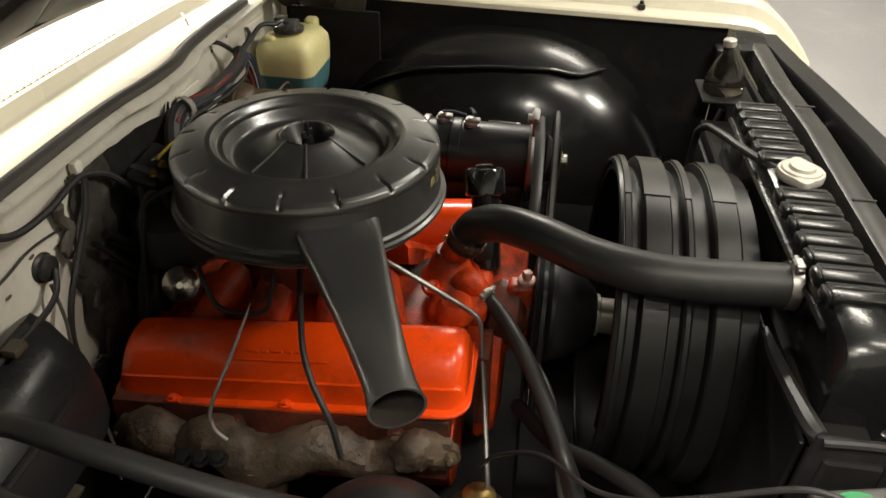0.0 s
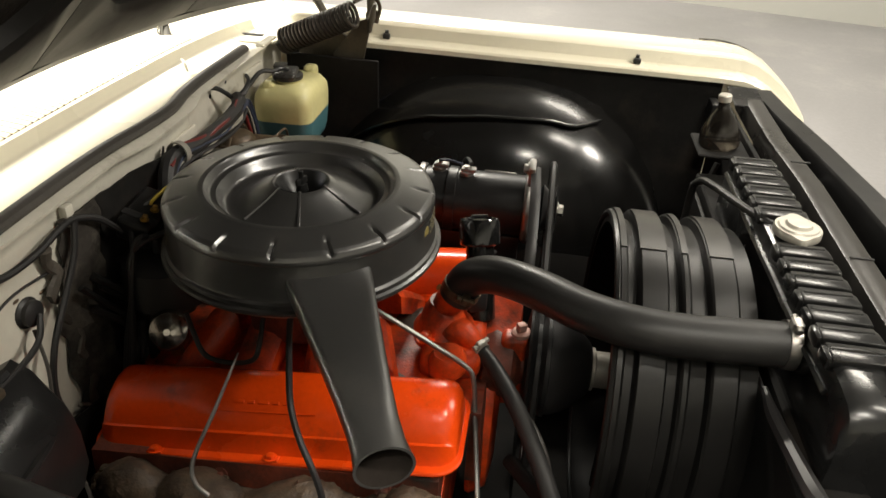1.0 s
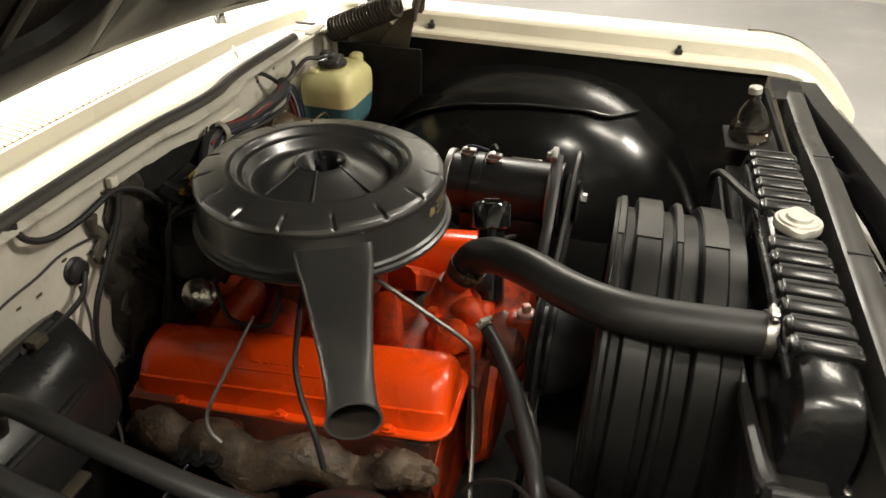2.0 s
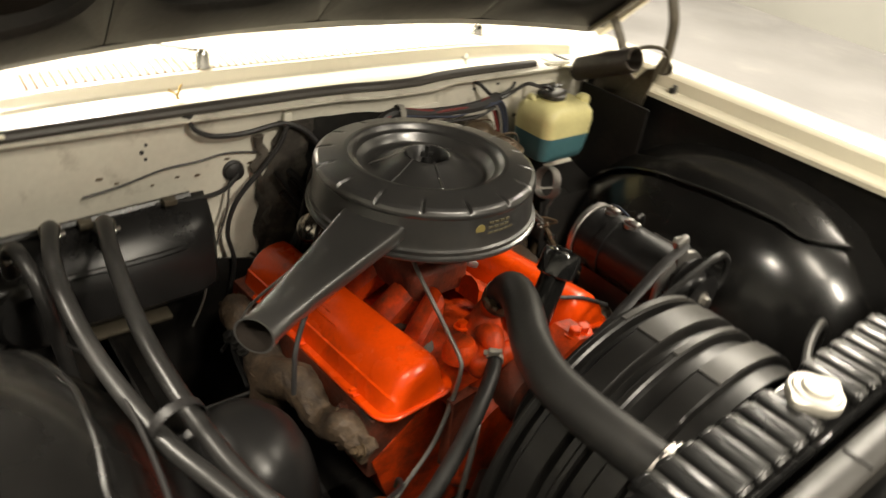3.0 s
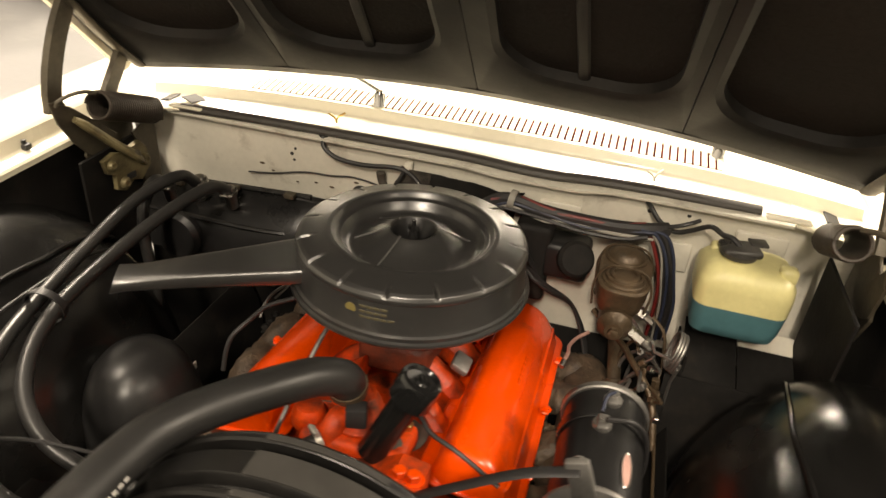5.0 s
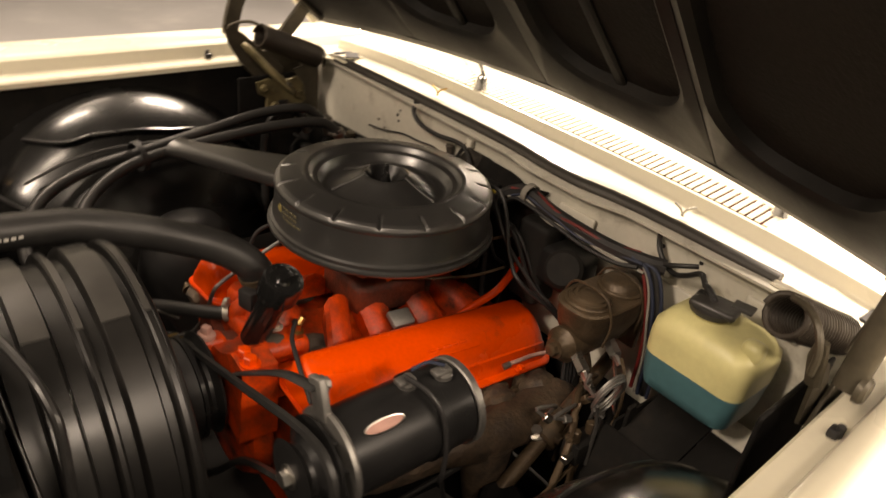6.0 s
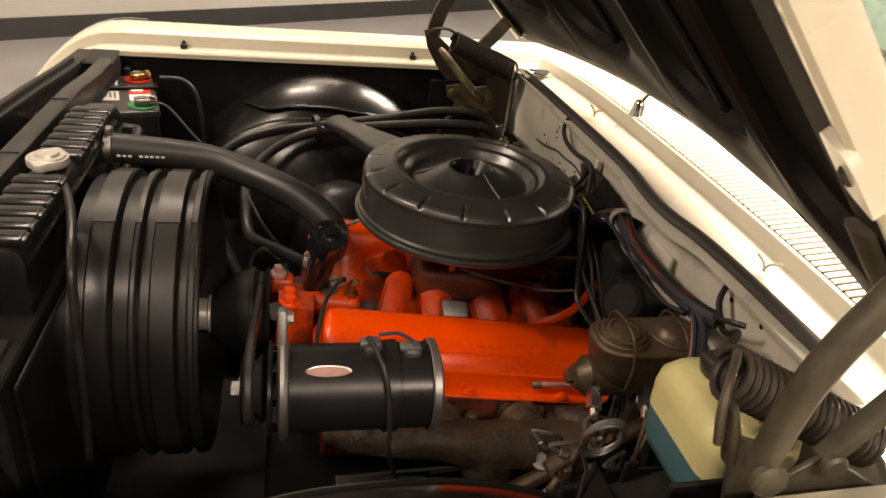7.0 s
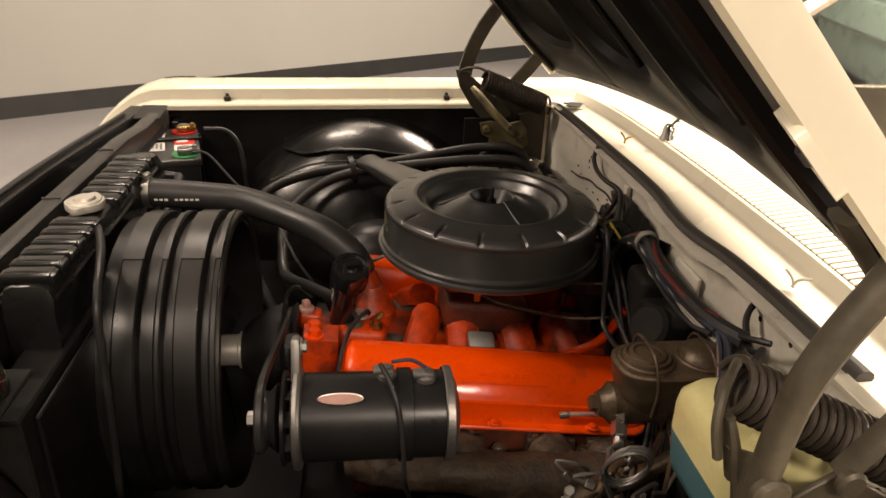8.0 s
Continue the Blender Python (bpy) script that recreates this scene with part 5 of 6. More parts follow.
for i in range(10):
    a = 2 * math.pi * i / 10
    part("fan_vane", rbox((0.010, 0.003, 0.022), (0.319, GY + 0.050 * math.cos(a), GZ + 0.050 * math.sin(a)), 0.001, 1, Matrix.Rotation(a + 0.5, 4, "X")), SATIN, gn)
pu = part("pulley", lathe([(0, 0.330), (0.038, 0.331), (0.046, 0.335), (0.036, 0.345), (0.036, 0.351), (0.046, 0.360), (0.038, 0.362), (0.012, 0.363), (0, 0.363)], (0, GY, GZ), "x", 36), SATIN, gn, "worn black pulley")
part("nut", bolt((0.362, GY, GZ), (1, 0, 0), 0.011, 0.012), STEEL, pu)
da = math.atan2(0.030, 0.050)
part("oval_tag", loft([[V((0.252 + 0.029 * math.cos(q), GY + r * math.sin(da + 0.13 * math.sin(q)), GZ + r * math.cos(da + 0.13 * math.sin(q)))) for q in (2 * math.pi * i / 28 for i in range(28))] for r in (0.058, 0.0598)]), DULLRED, gn, "oval faded red and silver tag")
part("oval_border", tube([V((0.252 + 0.029 * math.cos(q), GY + 0.0598 * math.sin(da + 0.13 * math.sin(q)), GZ + 0.0598 * math.cos(da + 0.13 * math.sin(q)))) for q in (2 * math.pi * i / 28 for i in range(28))], 0.0012, 5, 1, closed=True), STEEL, gn)
for x, y in ((0.192, 0.335), (0.140, 0.345)):
    tm = part("terminal", join(lathe([(0.013, 0), (0.013, 0.006), (0.006, 0.008), (0.006, 0.016), (0, 0.016)], (x, y, GZ + 0.058), seg=14), rbox((0.028, 0.016, 0.008), (x + 0.004, y, GZ + 0.068), 0.003, 2)), ALUMINIUM, gn, "grey terminal stud")
part("band", lathe([(0.0608, 0.158), (0.0622, 0.159), (0.0622, 0.176), (0.0608, 0.177)], (0, GY, GZ), "x", 40), SATIN, gn)
part("mount_bracket", join(rbox((0.16, 0.014, 0.05), (0.22, 0.30, 0.665), 0.004, 2), rod((0.12, 0.33, 0.672), (0.32, 0.33, 0.672), 0.012, 12)), SATIN, gn)
solo("generator_brace", tube([(0.316, 0.315, 0.824), (0.320, 0.25, 0.80), (0.322, 0.17, 0.745), (0.322, 0.11, 0.70)], 0.009, 8, 5, flat=0.35), WIRE, "curved black adjusting strap of the generator", "bracket")
solo("wire", tube([(0.20, 0.338, 0.808), (0.188, 0.372, 0.802), (0.178, 0.395, 0.775), (0.172, 0.405, 0.72), (0.168, 0.402, 0.66), (0.15, 0.40, 0.60)], 0.0035, 8, 6), WIRE, "black wire hanging over the generator", "wire", "engine wires")
solo("wire", tube([(0.14, 0.345, 0.806), (0.16, 0.335, 0.812), (0.185, 0.332, 0.808)], 0.0025, 8, 6), WIRE_BLUE, "short blue wire between generator terminals", "wire", "engine wires")

# ---- brake master cylinder ----
mc = thing("master_cylinder", (-0.19, 0.338, 0.69), "brown oxidised twin-chamber brake master cylinder", "master cylinder")
part("bore", join(lathe([(0, -0.105), (0.017, -0.105), (0.021, -0.113), (0.030, -0.122), (0.030, -0.26), (0, -0.26)], (0, 0.338, 0.745), "x", 24), bolt((-0.106, 0.338, 0.745), (1, 0, 0), 0.011, 0.012)), BROWN_IRON, mc)
rings = []
for z, k in ((0.745, 0.72), (0.765, 0.90), (0.785, 0.98), (0.802, 1.0), (0.807, 1.03), (0.813, 1.03), (0.816, 0.98)):
    ring = []
    for i in range(40):
        q = 2 * math.pi * i / 40
        e = 0.55
        ring.append(V((-0.206 + 0.084 * k * math.copysign(abs(math.cos(q)) ** e, math.cos(q)), 0.338 + 0.046 * k * math.copysign(abs(math.sin(q)) ** 0.7, math.sin(q)), z)))
    rings.append(ring)
part("reservoir", loft(rings), BROWN_IRON, mc)
for x, r, prof_l in (
        (-0.164, 0.038, [(1, 0), (1, 0.004), (0.94, 0.006), (0.86, 0.005), (0.84, 0.010), (0.74, 0.0115), (0.70, 0.009), (0.66, 0.0135), (0.52, 0.015), (0.48, 0.012), (0, 0.013)]),
        (-0.246, 0.039, [(1, 0), (1, 0.004), (0.94, 0.006), (0.88, 0.006), (0.80, 0.013), (0.62, 0.019), (0.35, 0.023), (0, 0.0245)])):
    part("reservoir_lid", lathe([(r * k, z) for k, z in prof_l], (x, 0.338, 0.815), seg=36), BROWN_IRON, mc, "dull ringed lid" if x > -0.2 else "dull smooth domed lid")
    part("bail_wire", tube([(x, 0.292, 0.755), (x, 0.289, 0.800), (x + 0.003, 0.305, 0.836), (x + 0.003, 0.338, 0.843), (x + 0.003, 0.372, 0.836), (x, 0.388, 0.800), (x, 0.384, 0.755)], 0.0022, 6, 5), BROWN_IRON, mc, "bent rusty bail wire")
for x in (-0.13, -0.21):
    part("outlet_fitting", join(rod((x, 0.36, 0.742), (x + 0.01, 0.392, 0.728), 0.011, 6), rod((x + 0.01, 0.39, 0.728), (x + 0.015, 0.408, 0.72), 0.007, 8)), STEEL, mc, "bright steel line nut")
part("flange", rbox((0.012, 0.09, 0.09), (-0.268, 0.338, 0.755), 0.004, 2), BROWN_IRON, mc)
mc.location.z -= 0.012
loops = []
for i in range(61):
    q = 2 * math.pi * i / 20
    loops.append(V((-0.118 + 0.012 * i / 60 + 0.030 * math.cos(q), 0.440 + 0.02 * math.sin(q) * 0.4 + 0.014 * i / 60, 0.716 + 0.034 * math.sin(q))))
solo("brake_line", tube([(-0.118, 0.405, 0.722), (-0.10, 0.412, 0.715)] + loops + [(-0.10, 0.45, 0.66), (-0.10, 0.45, 0.58)], 0.0030, 6, 1), ALUMINIUM, "coiled steel brake line below the master cylinder", "brake line", "brake lines")
solo("brake_line", tube([(-0.195, 0.405, 0.722), (-0.18, 0.43, 0.70), (-0.17, 0.44, 0.64), (-0.13, 0.44, 0.60), (0.05, 0.45, 0.55), (0.25, 0.46, 0.50)], 0.003, 6, 5), BROWN_IRON, "thin steel brake line running forward", "brake line", "brake lines")
solo("brake_line", tube([(-0.24, 0.36, 0.70), (-0.21, 0.40, 0.66), (-0.18, 0.43, 0.635), (-0.20, 0.46, 0.60)], 0.003, 6, 5), STEEL, "thin steel brake line behind the cylinder", "brake line", "brake lines")

# wiper motor housing and black plenum box on the firewall
wm = thing("wiper_motor", (-0.25, 0.235, 0.70), "black wiper motor with a round cover", "motor")
part("gearbox", rbox((0.07, 0.09, 0.075), (-0.240, 0.228, 0.785), 0.014, 3), SATIN, wm)
part("round_cover", lathe([(0.034, 0), (0.034, 0.016), (0.028, 0.022), (0, 0.024)], (-0.215, 0.245, 0.795), seg=28, turn=toward((0.75, 0.3, 0.45))), DARK, wm)
part("case", rbox((0.06, 0.07, 0.16), (-0.235, 0.165, 0.77), 0.012, 3), DARK, wm, "black case")

# steering gear and shaft
sg = thing("steering_gear", (-0.06, 0.39, 0.50), "grimy brown steering gear with a coupling", "steering gear")
part("box", join(rbox((0.11, 0.08, 0.10), (0.02, 0.40, 0.46), 0.02, 3), lathe([(0.036, 0), (0.036, 0.02), (0.026, 0.028), (0, 0.028)], (0.02, 0.40, 0.508), seg=20)), DARK, sg, "oily black gear box")
part("shaft", rod((0.03, 0.385, 0.515), (-0.27, 0.345, 0.655), 0.013, 12), BROWN_IRON, sg, "worn brown shaft")
part("coupling", join(rod((-0.085, 0.369, 0.570), (-0.140, 0.362, 0.596), 0.026, 16), rod((-0.10, 0.34, 0.585), (-0.10, 0.40, 0.585), 0.009, 8)), BROWN_IRON, sg)
part("clamp_bolt", bolt((-0.079, 0.360, 0.584), (0.3, 0.3, 0.9), 0.010, 0.014), STEEL, sg, "bright clamp bolt")

# pipes and fittings crowded under the master cylinder
for pts, r, mat_p, lab in (
        ([(-0.24, 0.30, 0.68), (-0.19, 0.36, 0.655), (-0.13, 0.385, 0.66), (-0.08, 0.425, 0.63), (-0.03, 0.445, 0.56)], 0.006, BROWN_IRON, "rusty pipe beside the steering gear"),):
    solo("pipe", tube(pts, r, 10, 6), mat_p, lab, "pipe", "pipes under the master cylinder")
vb = thing("brake_valve", (-0.10, 0.44, 0.60), "oxidised brass brake distribution block", "valve")
part("block", rbox((0.055, 0.035, 0.04), (-0.10, 0.432, 0.605), 0.006, 2), DARK, vb)
for dx in (-0.018, 0.018):
    part("nut", rod((-0.10 + dx, 0.432, 0.62), (-0.10 + dx, 0.430, 0.645), 0.008, 6), BROWN_IRON, vb, "rusty line nut")
part("side_nut", rod((-0.075, 0.435, 0.605), (-0.052, 0.440, 0.605), 0.008, 6), STEEL, vb, "steel line nut")
part("stem", rod((-0.10, 0.435, 0.52), (-0.10, 0.432, 0.60), 0.008, 8), BROWN_IRON, vb)
rng = random.Random(31)
for k in range(7):  # bright unions where the thin lines meet
    px, py, pz = -0.055 - 0.018 * k + rng.uniform(-0.008, 0.008), 0.405 + rng.uniform(-0.018, 0.03), 0.650 + rng.uniform(-0.03, 0.035)
    d = V((rng.uniform(-1, 1), rng.uniform(-0.5, 0.8), rng.uniform(0.2, 1))).normalized()
    u_ = thing("pipe_union", (px, py, pz), "small worn metal pipe union on a thin line", "pipe fitting", "pipe unions")
    part("nut", rod(V((px, py, pz)), V((px, py, pz)) + d * 0.013, 0.0075, 6), (STEEL, BROWN_IRON, ALUMINIUM)[k % 3], u_)
    part("pipe", tube([V((px, py, pz)) + d * 0.012, V((px, py, pz)) + d * 0.030 + V((0, 0, 0.004)), V((px - 0.02, py - 0.01, pz + 0.012)), V((px - 0.035, py - 0.03, pz - 0.03)), V((px - 0.03, py - 0.035, pz - 0.10))], 0.0032, 8, 4), BROWN_IRON if k % 2 else ALUMINIUM, u_, "thin dull pipe")

# ---- washer bottle ----
wb = thing("washer_bottle", (-0.20, 0.54, 0.69), "yellowed plastic washer bottle half full of blue fluid", "washer bottle")


def bottle_ring(z, kx, ky, r, dx=0.0):
    hx, hy = 0.060 * kx, 0.078 * ky
    return [V((-0.203 + dx + u, 0.531 + v, z)) for u, v in rounded(-hx, hx, -hy, hy, min(r, hx * 0.95, hy * 0.95), 5)]


part("lower_half", loft([bottle_ring(0.738, 0.74, 0.80, 0.02), bottle_ring(0.743, 0.84, 0.89, 0.022), bottle_ring(0.760, 0.92, 0.94, 0.024), bottle_ring(0.800, 0.985, 0.985, 0.024)]), FLUID, wb, "blue fluid showing through the plastic")
part("upper_half", loft([bottle_ring(0.8002, 0.985, 0.985, 0.024), bottle_ring(0.832, 1.0, 1.0, 0.024), bottle_ring(0.850, 0.98, 0.98, 0.026), bottle_ring(0.865, 0.86, 0.86, 0.03), bottle_ring(0.872, 0.66, 0.66, 0.03), bottle_ring(0.8725, 0.3, 0.3, 0.018)]), BOTTLE, wb)
part("filler_neck", lathe([(0.026, 0), (0.026, 0.014), (0, 0.014)], (-0.202, 0.510, 0.868), seg=24), BOTTLE, wb)
part("corner_post", rbox((0.028, 0.03, 0.03), (-0.180, 0.590, 0.868), 0.009, 3), BOTTLE, wb)
part("corner_post", rbox((0.026, 0.028, 0.024), (-0.232, 0.482, 0.866), 0.009, 3), BOTTLE, wb)
wc = part("cap", join(rbox((0.046, 0.066, 0.013), (-0.206, 0.512, 0.886), 0.006, 3, Matrix.Rotation(0.2, 4, "Z")), lathe([(0.030, 0.0), (0.031, 0.003), (0.031, 0.008), (0, 0.009)], (-0.202, 0.510, 0.877), seg=28)), DUSTY, wb, "dark grey hinged cap")
part("cap_tab", rbox((0.026, 0.030, 0.005), (-0.228, 0.541, 0.892), 0.002, 2, Matrix.Rotation(0.2, 4, "Z")), DUSTY, wc)
part("nozzle", tube([(-0.202, 0.510, 0.892), (-0.208, 0.496, 0.901), (-0.220, 0.482, 0.898)], 0.005, 8, 4), WIRE, wc)
part("bracket", join(rbox((0.09, 0.11, 0.005), (-0.21, 0.525, 0.7345), 0.002, 1), rbox((0.02, 0.006, 0.09), (-0.15, 0.47, 0.65), 0.002, 1)), DARK, wb, "black folded steel bracket")
solo("washer_hose", tube([(-0.220, 0.482, 0.898), (-0.240, 0.462, 0.900), (-0.256, 0.435, 0.878), (-0.262, 0.412, 0.866), (-0.268, 0.39, 0.870), (-0.272, 0.372, 0.884), (-0.282, 0.360, 0.896), (-0.294, 0.352, 0.900)], 0.0045, 8, 6), RUBBER, "thin black washer hose along the firewall", "hose")

# cream splash panel below the bottle
sp_ = thing("splash_panel", (-0.19, 0.62, 0.5), "cream painted ledge beside the washer bottle with a black skirt", "car body")
part("ledge", sheet([[V((x, y, z)) for x, z in ((-0.258, 0.70), (-0.247, 0.694), (-0.236, 0.688), (-0.225, 0.682))] for y in (0.565, 0.60, 0.63, 0.665)], 0.004), CREAM_OLD, sp_, "chipped cream ledge")
part("ledge_floor", sheet([[V((x, y, z)) for x, z in ((-0.258, 0.70), (-0.22, 0.68), (-0.17, 0.665), (-0.12, 0.65))] for y in (0.47, 0.50, 0.53, 0.563)], 0.004), DARK, sp_, "grimy black ledge floor")
part("ledge_floor", sheet([[V((x, y, z)) for x, z in ((-0.224, 0.682), (-0.17, 0.665), (-0.12, 0.65))] for y in (0.565, 0.60, 0.63, 0.665)], 0.004), DARK, sp_, "grimy black ledge floor")
part("skirt", sheet([[V((x, y, z)) for x, z in ((-0.117, 0.665), (-0.10, 0.55), (-0.10, 0.35))] for y in (0.44, 0.52, 0.62, 0.722)], 0.004), DARK, sp_, "grimy black skirt")
part("side", sheet([[V((x, 0.467, z)) for x in (-0.258, -0.2, -0.12)] for z in (0.35, 0.5, 0.675)], 0.004), DARK, sp_, "grimy black side")

# ---- battery ----
ba = thing("battery", (0.655, -0.53, 0.64), "black car battery with red and green terminals", "battery")
part("case", span((0.578, -0.655, 0.64), (0.758, -0.405, 0.826), 0.006, 2), BATTERY, ba)
part("top_cover", span((0.574, -0.659, 0.824), (0.762, -0.401, 0.842), 0.005, 2), DUSTY, ba, "dusty grey-black top")
for y0, y1 in ((-0.625, -0.565), (-0.535, -0.475)):
    st = part("sticker", span((0.650, y0, 0.8421), (0.704, y1, 0.8431), 0, 0), PAPER, ba, "white printed sticker")
    for k in range(5):
        part("print_bar", span((0.656 + 0.009 * k, y0 + 0.008, 0.8432), (0.6605 + 0.009 * k, y1 - 0.010 - 0.006 * (k % 3), 0.8437), 0, 0), INK, st)
st = part("sticker", span((0.585, -0.565, 0.8421), (0.630, -0.515, 0.8431), 0, 0), RED, ba, "red sticker with a white spot")
part("spot", span((0.600, -0.548, 0.8432), (0.625, -0.532, 0.8437), 0, 0), PAPER, st)
st = part("sticker", span((0.585, -0.512, 0.8421), (0.630, -0.470, 0.8431), 0, 0), PAPER, ba, "white printed sticker")
part("print_bar", span((0.596, -0.500, 0.8432), (0.612, -0.480, 0.8437), 0, 0), INK, st)
for y, col, lab in ((-0.620, RED, "red felt washer"), (-0.436, GREEN, "green felt washer")):
    tm = part("terminal", lathe([(0.011, 0), (0.010, 0.02), (0, 0.02)], (0.607, y, 0.842), seg=16), ALUMINIUM, ba, "grey lead terminal post")
    part("washer", lathe([(0, 0.0), (0.029, 0.0), (0.029, 0.003), (0, 0.003)], (0.607, y, 0.8422), seg=24), col, tm, lab)
    part("cable_clamp", join(rbox((0.032, 0.030, 0.014), (0.607, y, 0.853), 0.004, 2), rbox((0.016, 0.02, 0.012), (0.586, y, 0.853), 0.003, 1), bolt((0.586, y, 0.859), (0, 0, 1), 0.006, 0.005)), BRASS if col is RED else ALUMINIUM, tm, "corroded cable clamp")
part("hold_down", join(rbox((0.20, 0.014, 0.006), (0.668, -0.552, 0.8465), 0.002, 2), rod((0.572, -0.552, 0.70), (0.572, -0.552, 0.856), 0.003, 8), rod((0.766, -0.552, 0.70), (0.766, -0.552, 0.856), 0.003, 8)), SATIN, ba, "black hold-down strap")
ba.rotation_euler.z, ba.location.x, ba.location.z = radians(13), 0.677, 0.633
solo("battery_cable", tube([(0.590, -0.437, 0.846), (0.555, -0.430, 0.842), (0.494, -0.405, 0.780), (0.445, -0.390, 0.744), (0.406, -0.357, 0.708), (0.356, -0.275, 0.650), (0.304, -0.236, 0.590), (0.28, -0.22, 0.54)], 0.0030, 8, 6), WIRE, "dull black battery earth cable", "cable", "battery cables")
solo("battery_cable", tube([(0.600, -0.622, 0.846), (0.545, -0.62, 0.842), (0.515, -0.61, 0.80), (0.505, -0.60, 0.70)], 0.0055, 8, 6), WIRE, "black battery cable beside the wheelhouse", "cable", "battery cables")
solo("battery_tray", join(span((0.56, -0.69, 0.622), (0.77, -0.38, 0.6325), 0.003, 1), span((0.56, -0.385, 0.55), (0.57, -0.38, 0.66), 0.001, 1)), DARK, "black steel tray under the battery", "tray")

# ---- heater box ----
hb = thing("heater_box", (-0.23, -0.43, 0.52), "black moulded heater box on the firewall", "heater box")
outl = [(-0.285, 0.62), (-0.285, 0.775), (-0.262, 0.785), (-0.225, 0.772), (-0.190, 0.735), (-0.178, 0.69), (-0.180, 0.635), (-0.195, 0.62)]
rows = []
for y, k in ((-0.66, 0.85), (-0.645, 1.0), (-0.42, 1.0), (-0.32, 0.97), (-0.285, 0.82), (-0.272, 0.6)):
    rows.append([V((-0.285 + (x + 0.285) * k, y, 0.66 + (z - 0.66) * (0.9 + 0.1 * k) - 0.085 * max(0.0, -0.31 - y) * (z > 0.70))) for x, z in outl])
part("case", loft(rows), SATIN, hb)
part("seam", tube([(-0.186, -0.64, 0.725), (-0.184, -0.42, 0.725), (-0.196, -0.325, 0.724), (-0.222, -0.283, 0.715), (-0.25, -0.270, 0.70)], 0.005, 6, 5), SATIN, hb, "raised case seam")
part("lid_rib", tube([(-0.262, -0.62, 0.764), (-0.255, -0.44, 0.778), (-0.255, -0.30, 0.786)], 0.006, 6, 5), SATIN, hb)
for x, y, z in ((-0.205, -0.452, 0.775), (-0.215, -0.525, 0.78), (-0.19, -0.585, 0.77)):
    part("hose_spigot", join(rod((x, y, z - 0.02), (x + 0.012, y, z + 0.03), 0.012, 14), band((x + 0.008, y, z + 0.018), (0.3, 0, 1), 0.0135, 0.009, (1, 0.2, 0))), STEEL, hb, "steel spigot with a clamp")
for y in (-0.34, -0.47, -0.60):
    part("case_clip", rbox((0.018, 0.022, 0.012), (-0.240, y, 0.792 - 0.085 * max(0.0, -0.31 - y)), 0.003, 2), HINGE, hb, "small steel clip")
part("motor_bulge", lathe([(0.055, 0), (0.055, 0.012), (0.046, 0.022), (0, 0.026)], (-0.182, -0.57, 0.678), "x", 28), SATIN, hb)
solo("ledge", rbox((0.03, 0.13, 0.008), (-0.215, -0.43, 0.586), 0.003, 2, Matrix.Rotation(0.15, 4, "Y")), HINGE, "dusty grey ledge under the heater box", "car body")

# heater hoses
h1 = thing("heater_hose", (0.2, -0.4, 0.55), "black rubber heater hose looping from heater box to engine", "hose", "heater hoses")
part("hose", tube([(-0.195, -0.452, 0.795), (-0.150, -0.462, 0.822), (-0.05, -0.478, 0.820), (0.10, -0.490, 0.802), (0.257, -0.482, 0.780), (0.348, -0.452, 0.740), (0.392, -0.395, 0.697), (0.394, -0.325, 0.656), (0.385, -0.262, 0.634), (0.362, -0.200, 0.648), (0.323, -0.123, 0.674), (0.278, -0.055, 0.690), (0.245, -0.030, 0.698)], 0.0118, 12, 6), RUBBER, h1)
part("clamp", band((0.265, -0.043, 0.694), (1, -0.8, -0.2), 0.0125, 0.009, (0, -0.3, 1)), CAPMETAL, h1, "bright hose clamp")
h2 = thing("heater_hose", (0.2, -0.35, 0.50), "black rubber heater hose tied beside its twin", "hose", "heater hoses")
part("hose", tube([(-0.193, -0.525, 0.800), (-0.150, -0.532, 0.832), (-0.05, -0.550, 0.826), (0.088, -0.548, 0.800), (0.239, -0.525, 0.782), (0.34, -0.494, 0.776), (0.432, -0.453, 0.750), (0.481, -0.394, 0.700), (0.478, -0.324, 0.660), (0.436, -0.250, 0.612), (0.38, -0.165, 0.545), (0.325, -0.08, 0.520)], 0.0115, 12, 6), RUBBER, h2)
part("tie", band((0.24, -0.502, 0.785), (1, 0.15, -0.15), 0.030, 0.012), WIRE, h2, "black tape tie")
h3 = thing("heater_hose", (-0.05, -0.45, 0.55), "short black rubber hose dropping from the heater box", "hose", "heater hoses")
part("hose", tube([(-0.178, -0.585, 0.790), (-0.140, -0.580, 0.818), (-0.095, -0.572, 0.806), (-0.070, -0.565, 0.765), (-0.062, -0.56, 0.70), (-0.06, -0.55, 0.60), (-0.02, -0.54, 0.50)], 0.011, 12, 6), RUBBER, h3)

# ---- firewall wiring ----
solo("wire", tube([(-0.280, -0.284, 0.914), (-0.272, -0.277, 0.893), (-0.270, -0.245, 0.877), (-0.270, -0.19, 0.874), (-0.272, -0.135, 0.880), (-0.272, -0.105, 0.877), (-0.262, -0.075, 0.862), (-0.25, -0.05, 0.83)], 0.0048, 8, 6), WIRE, "black looping wire clipped to the firewall", "wire", "engine wires")
solo("wire", tube([(-0.272, -0.108, 0.876), (-0.268, -0.128, 0.84), (-0.266, -0.165, 0.80), (-0.262, -0.215, 0.75), (-0.262, -0.235, 0.69), (-0.262, -0.225, 0.62), (-0.258, -0.245, 0.53)], 0.0045, 8, 6), WIRE, "long black wire hanging down the firewall", "wire", "engine wires")
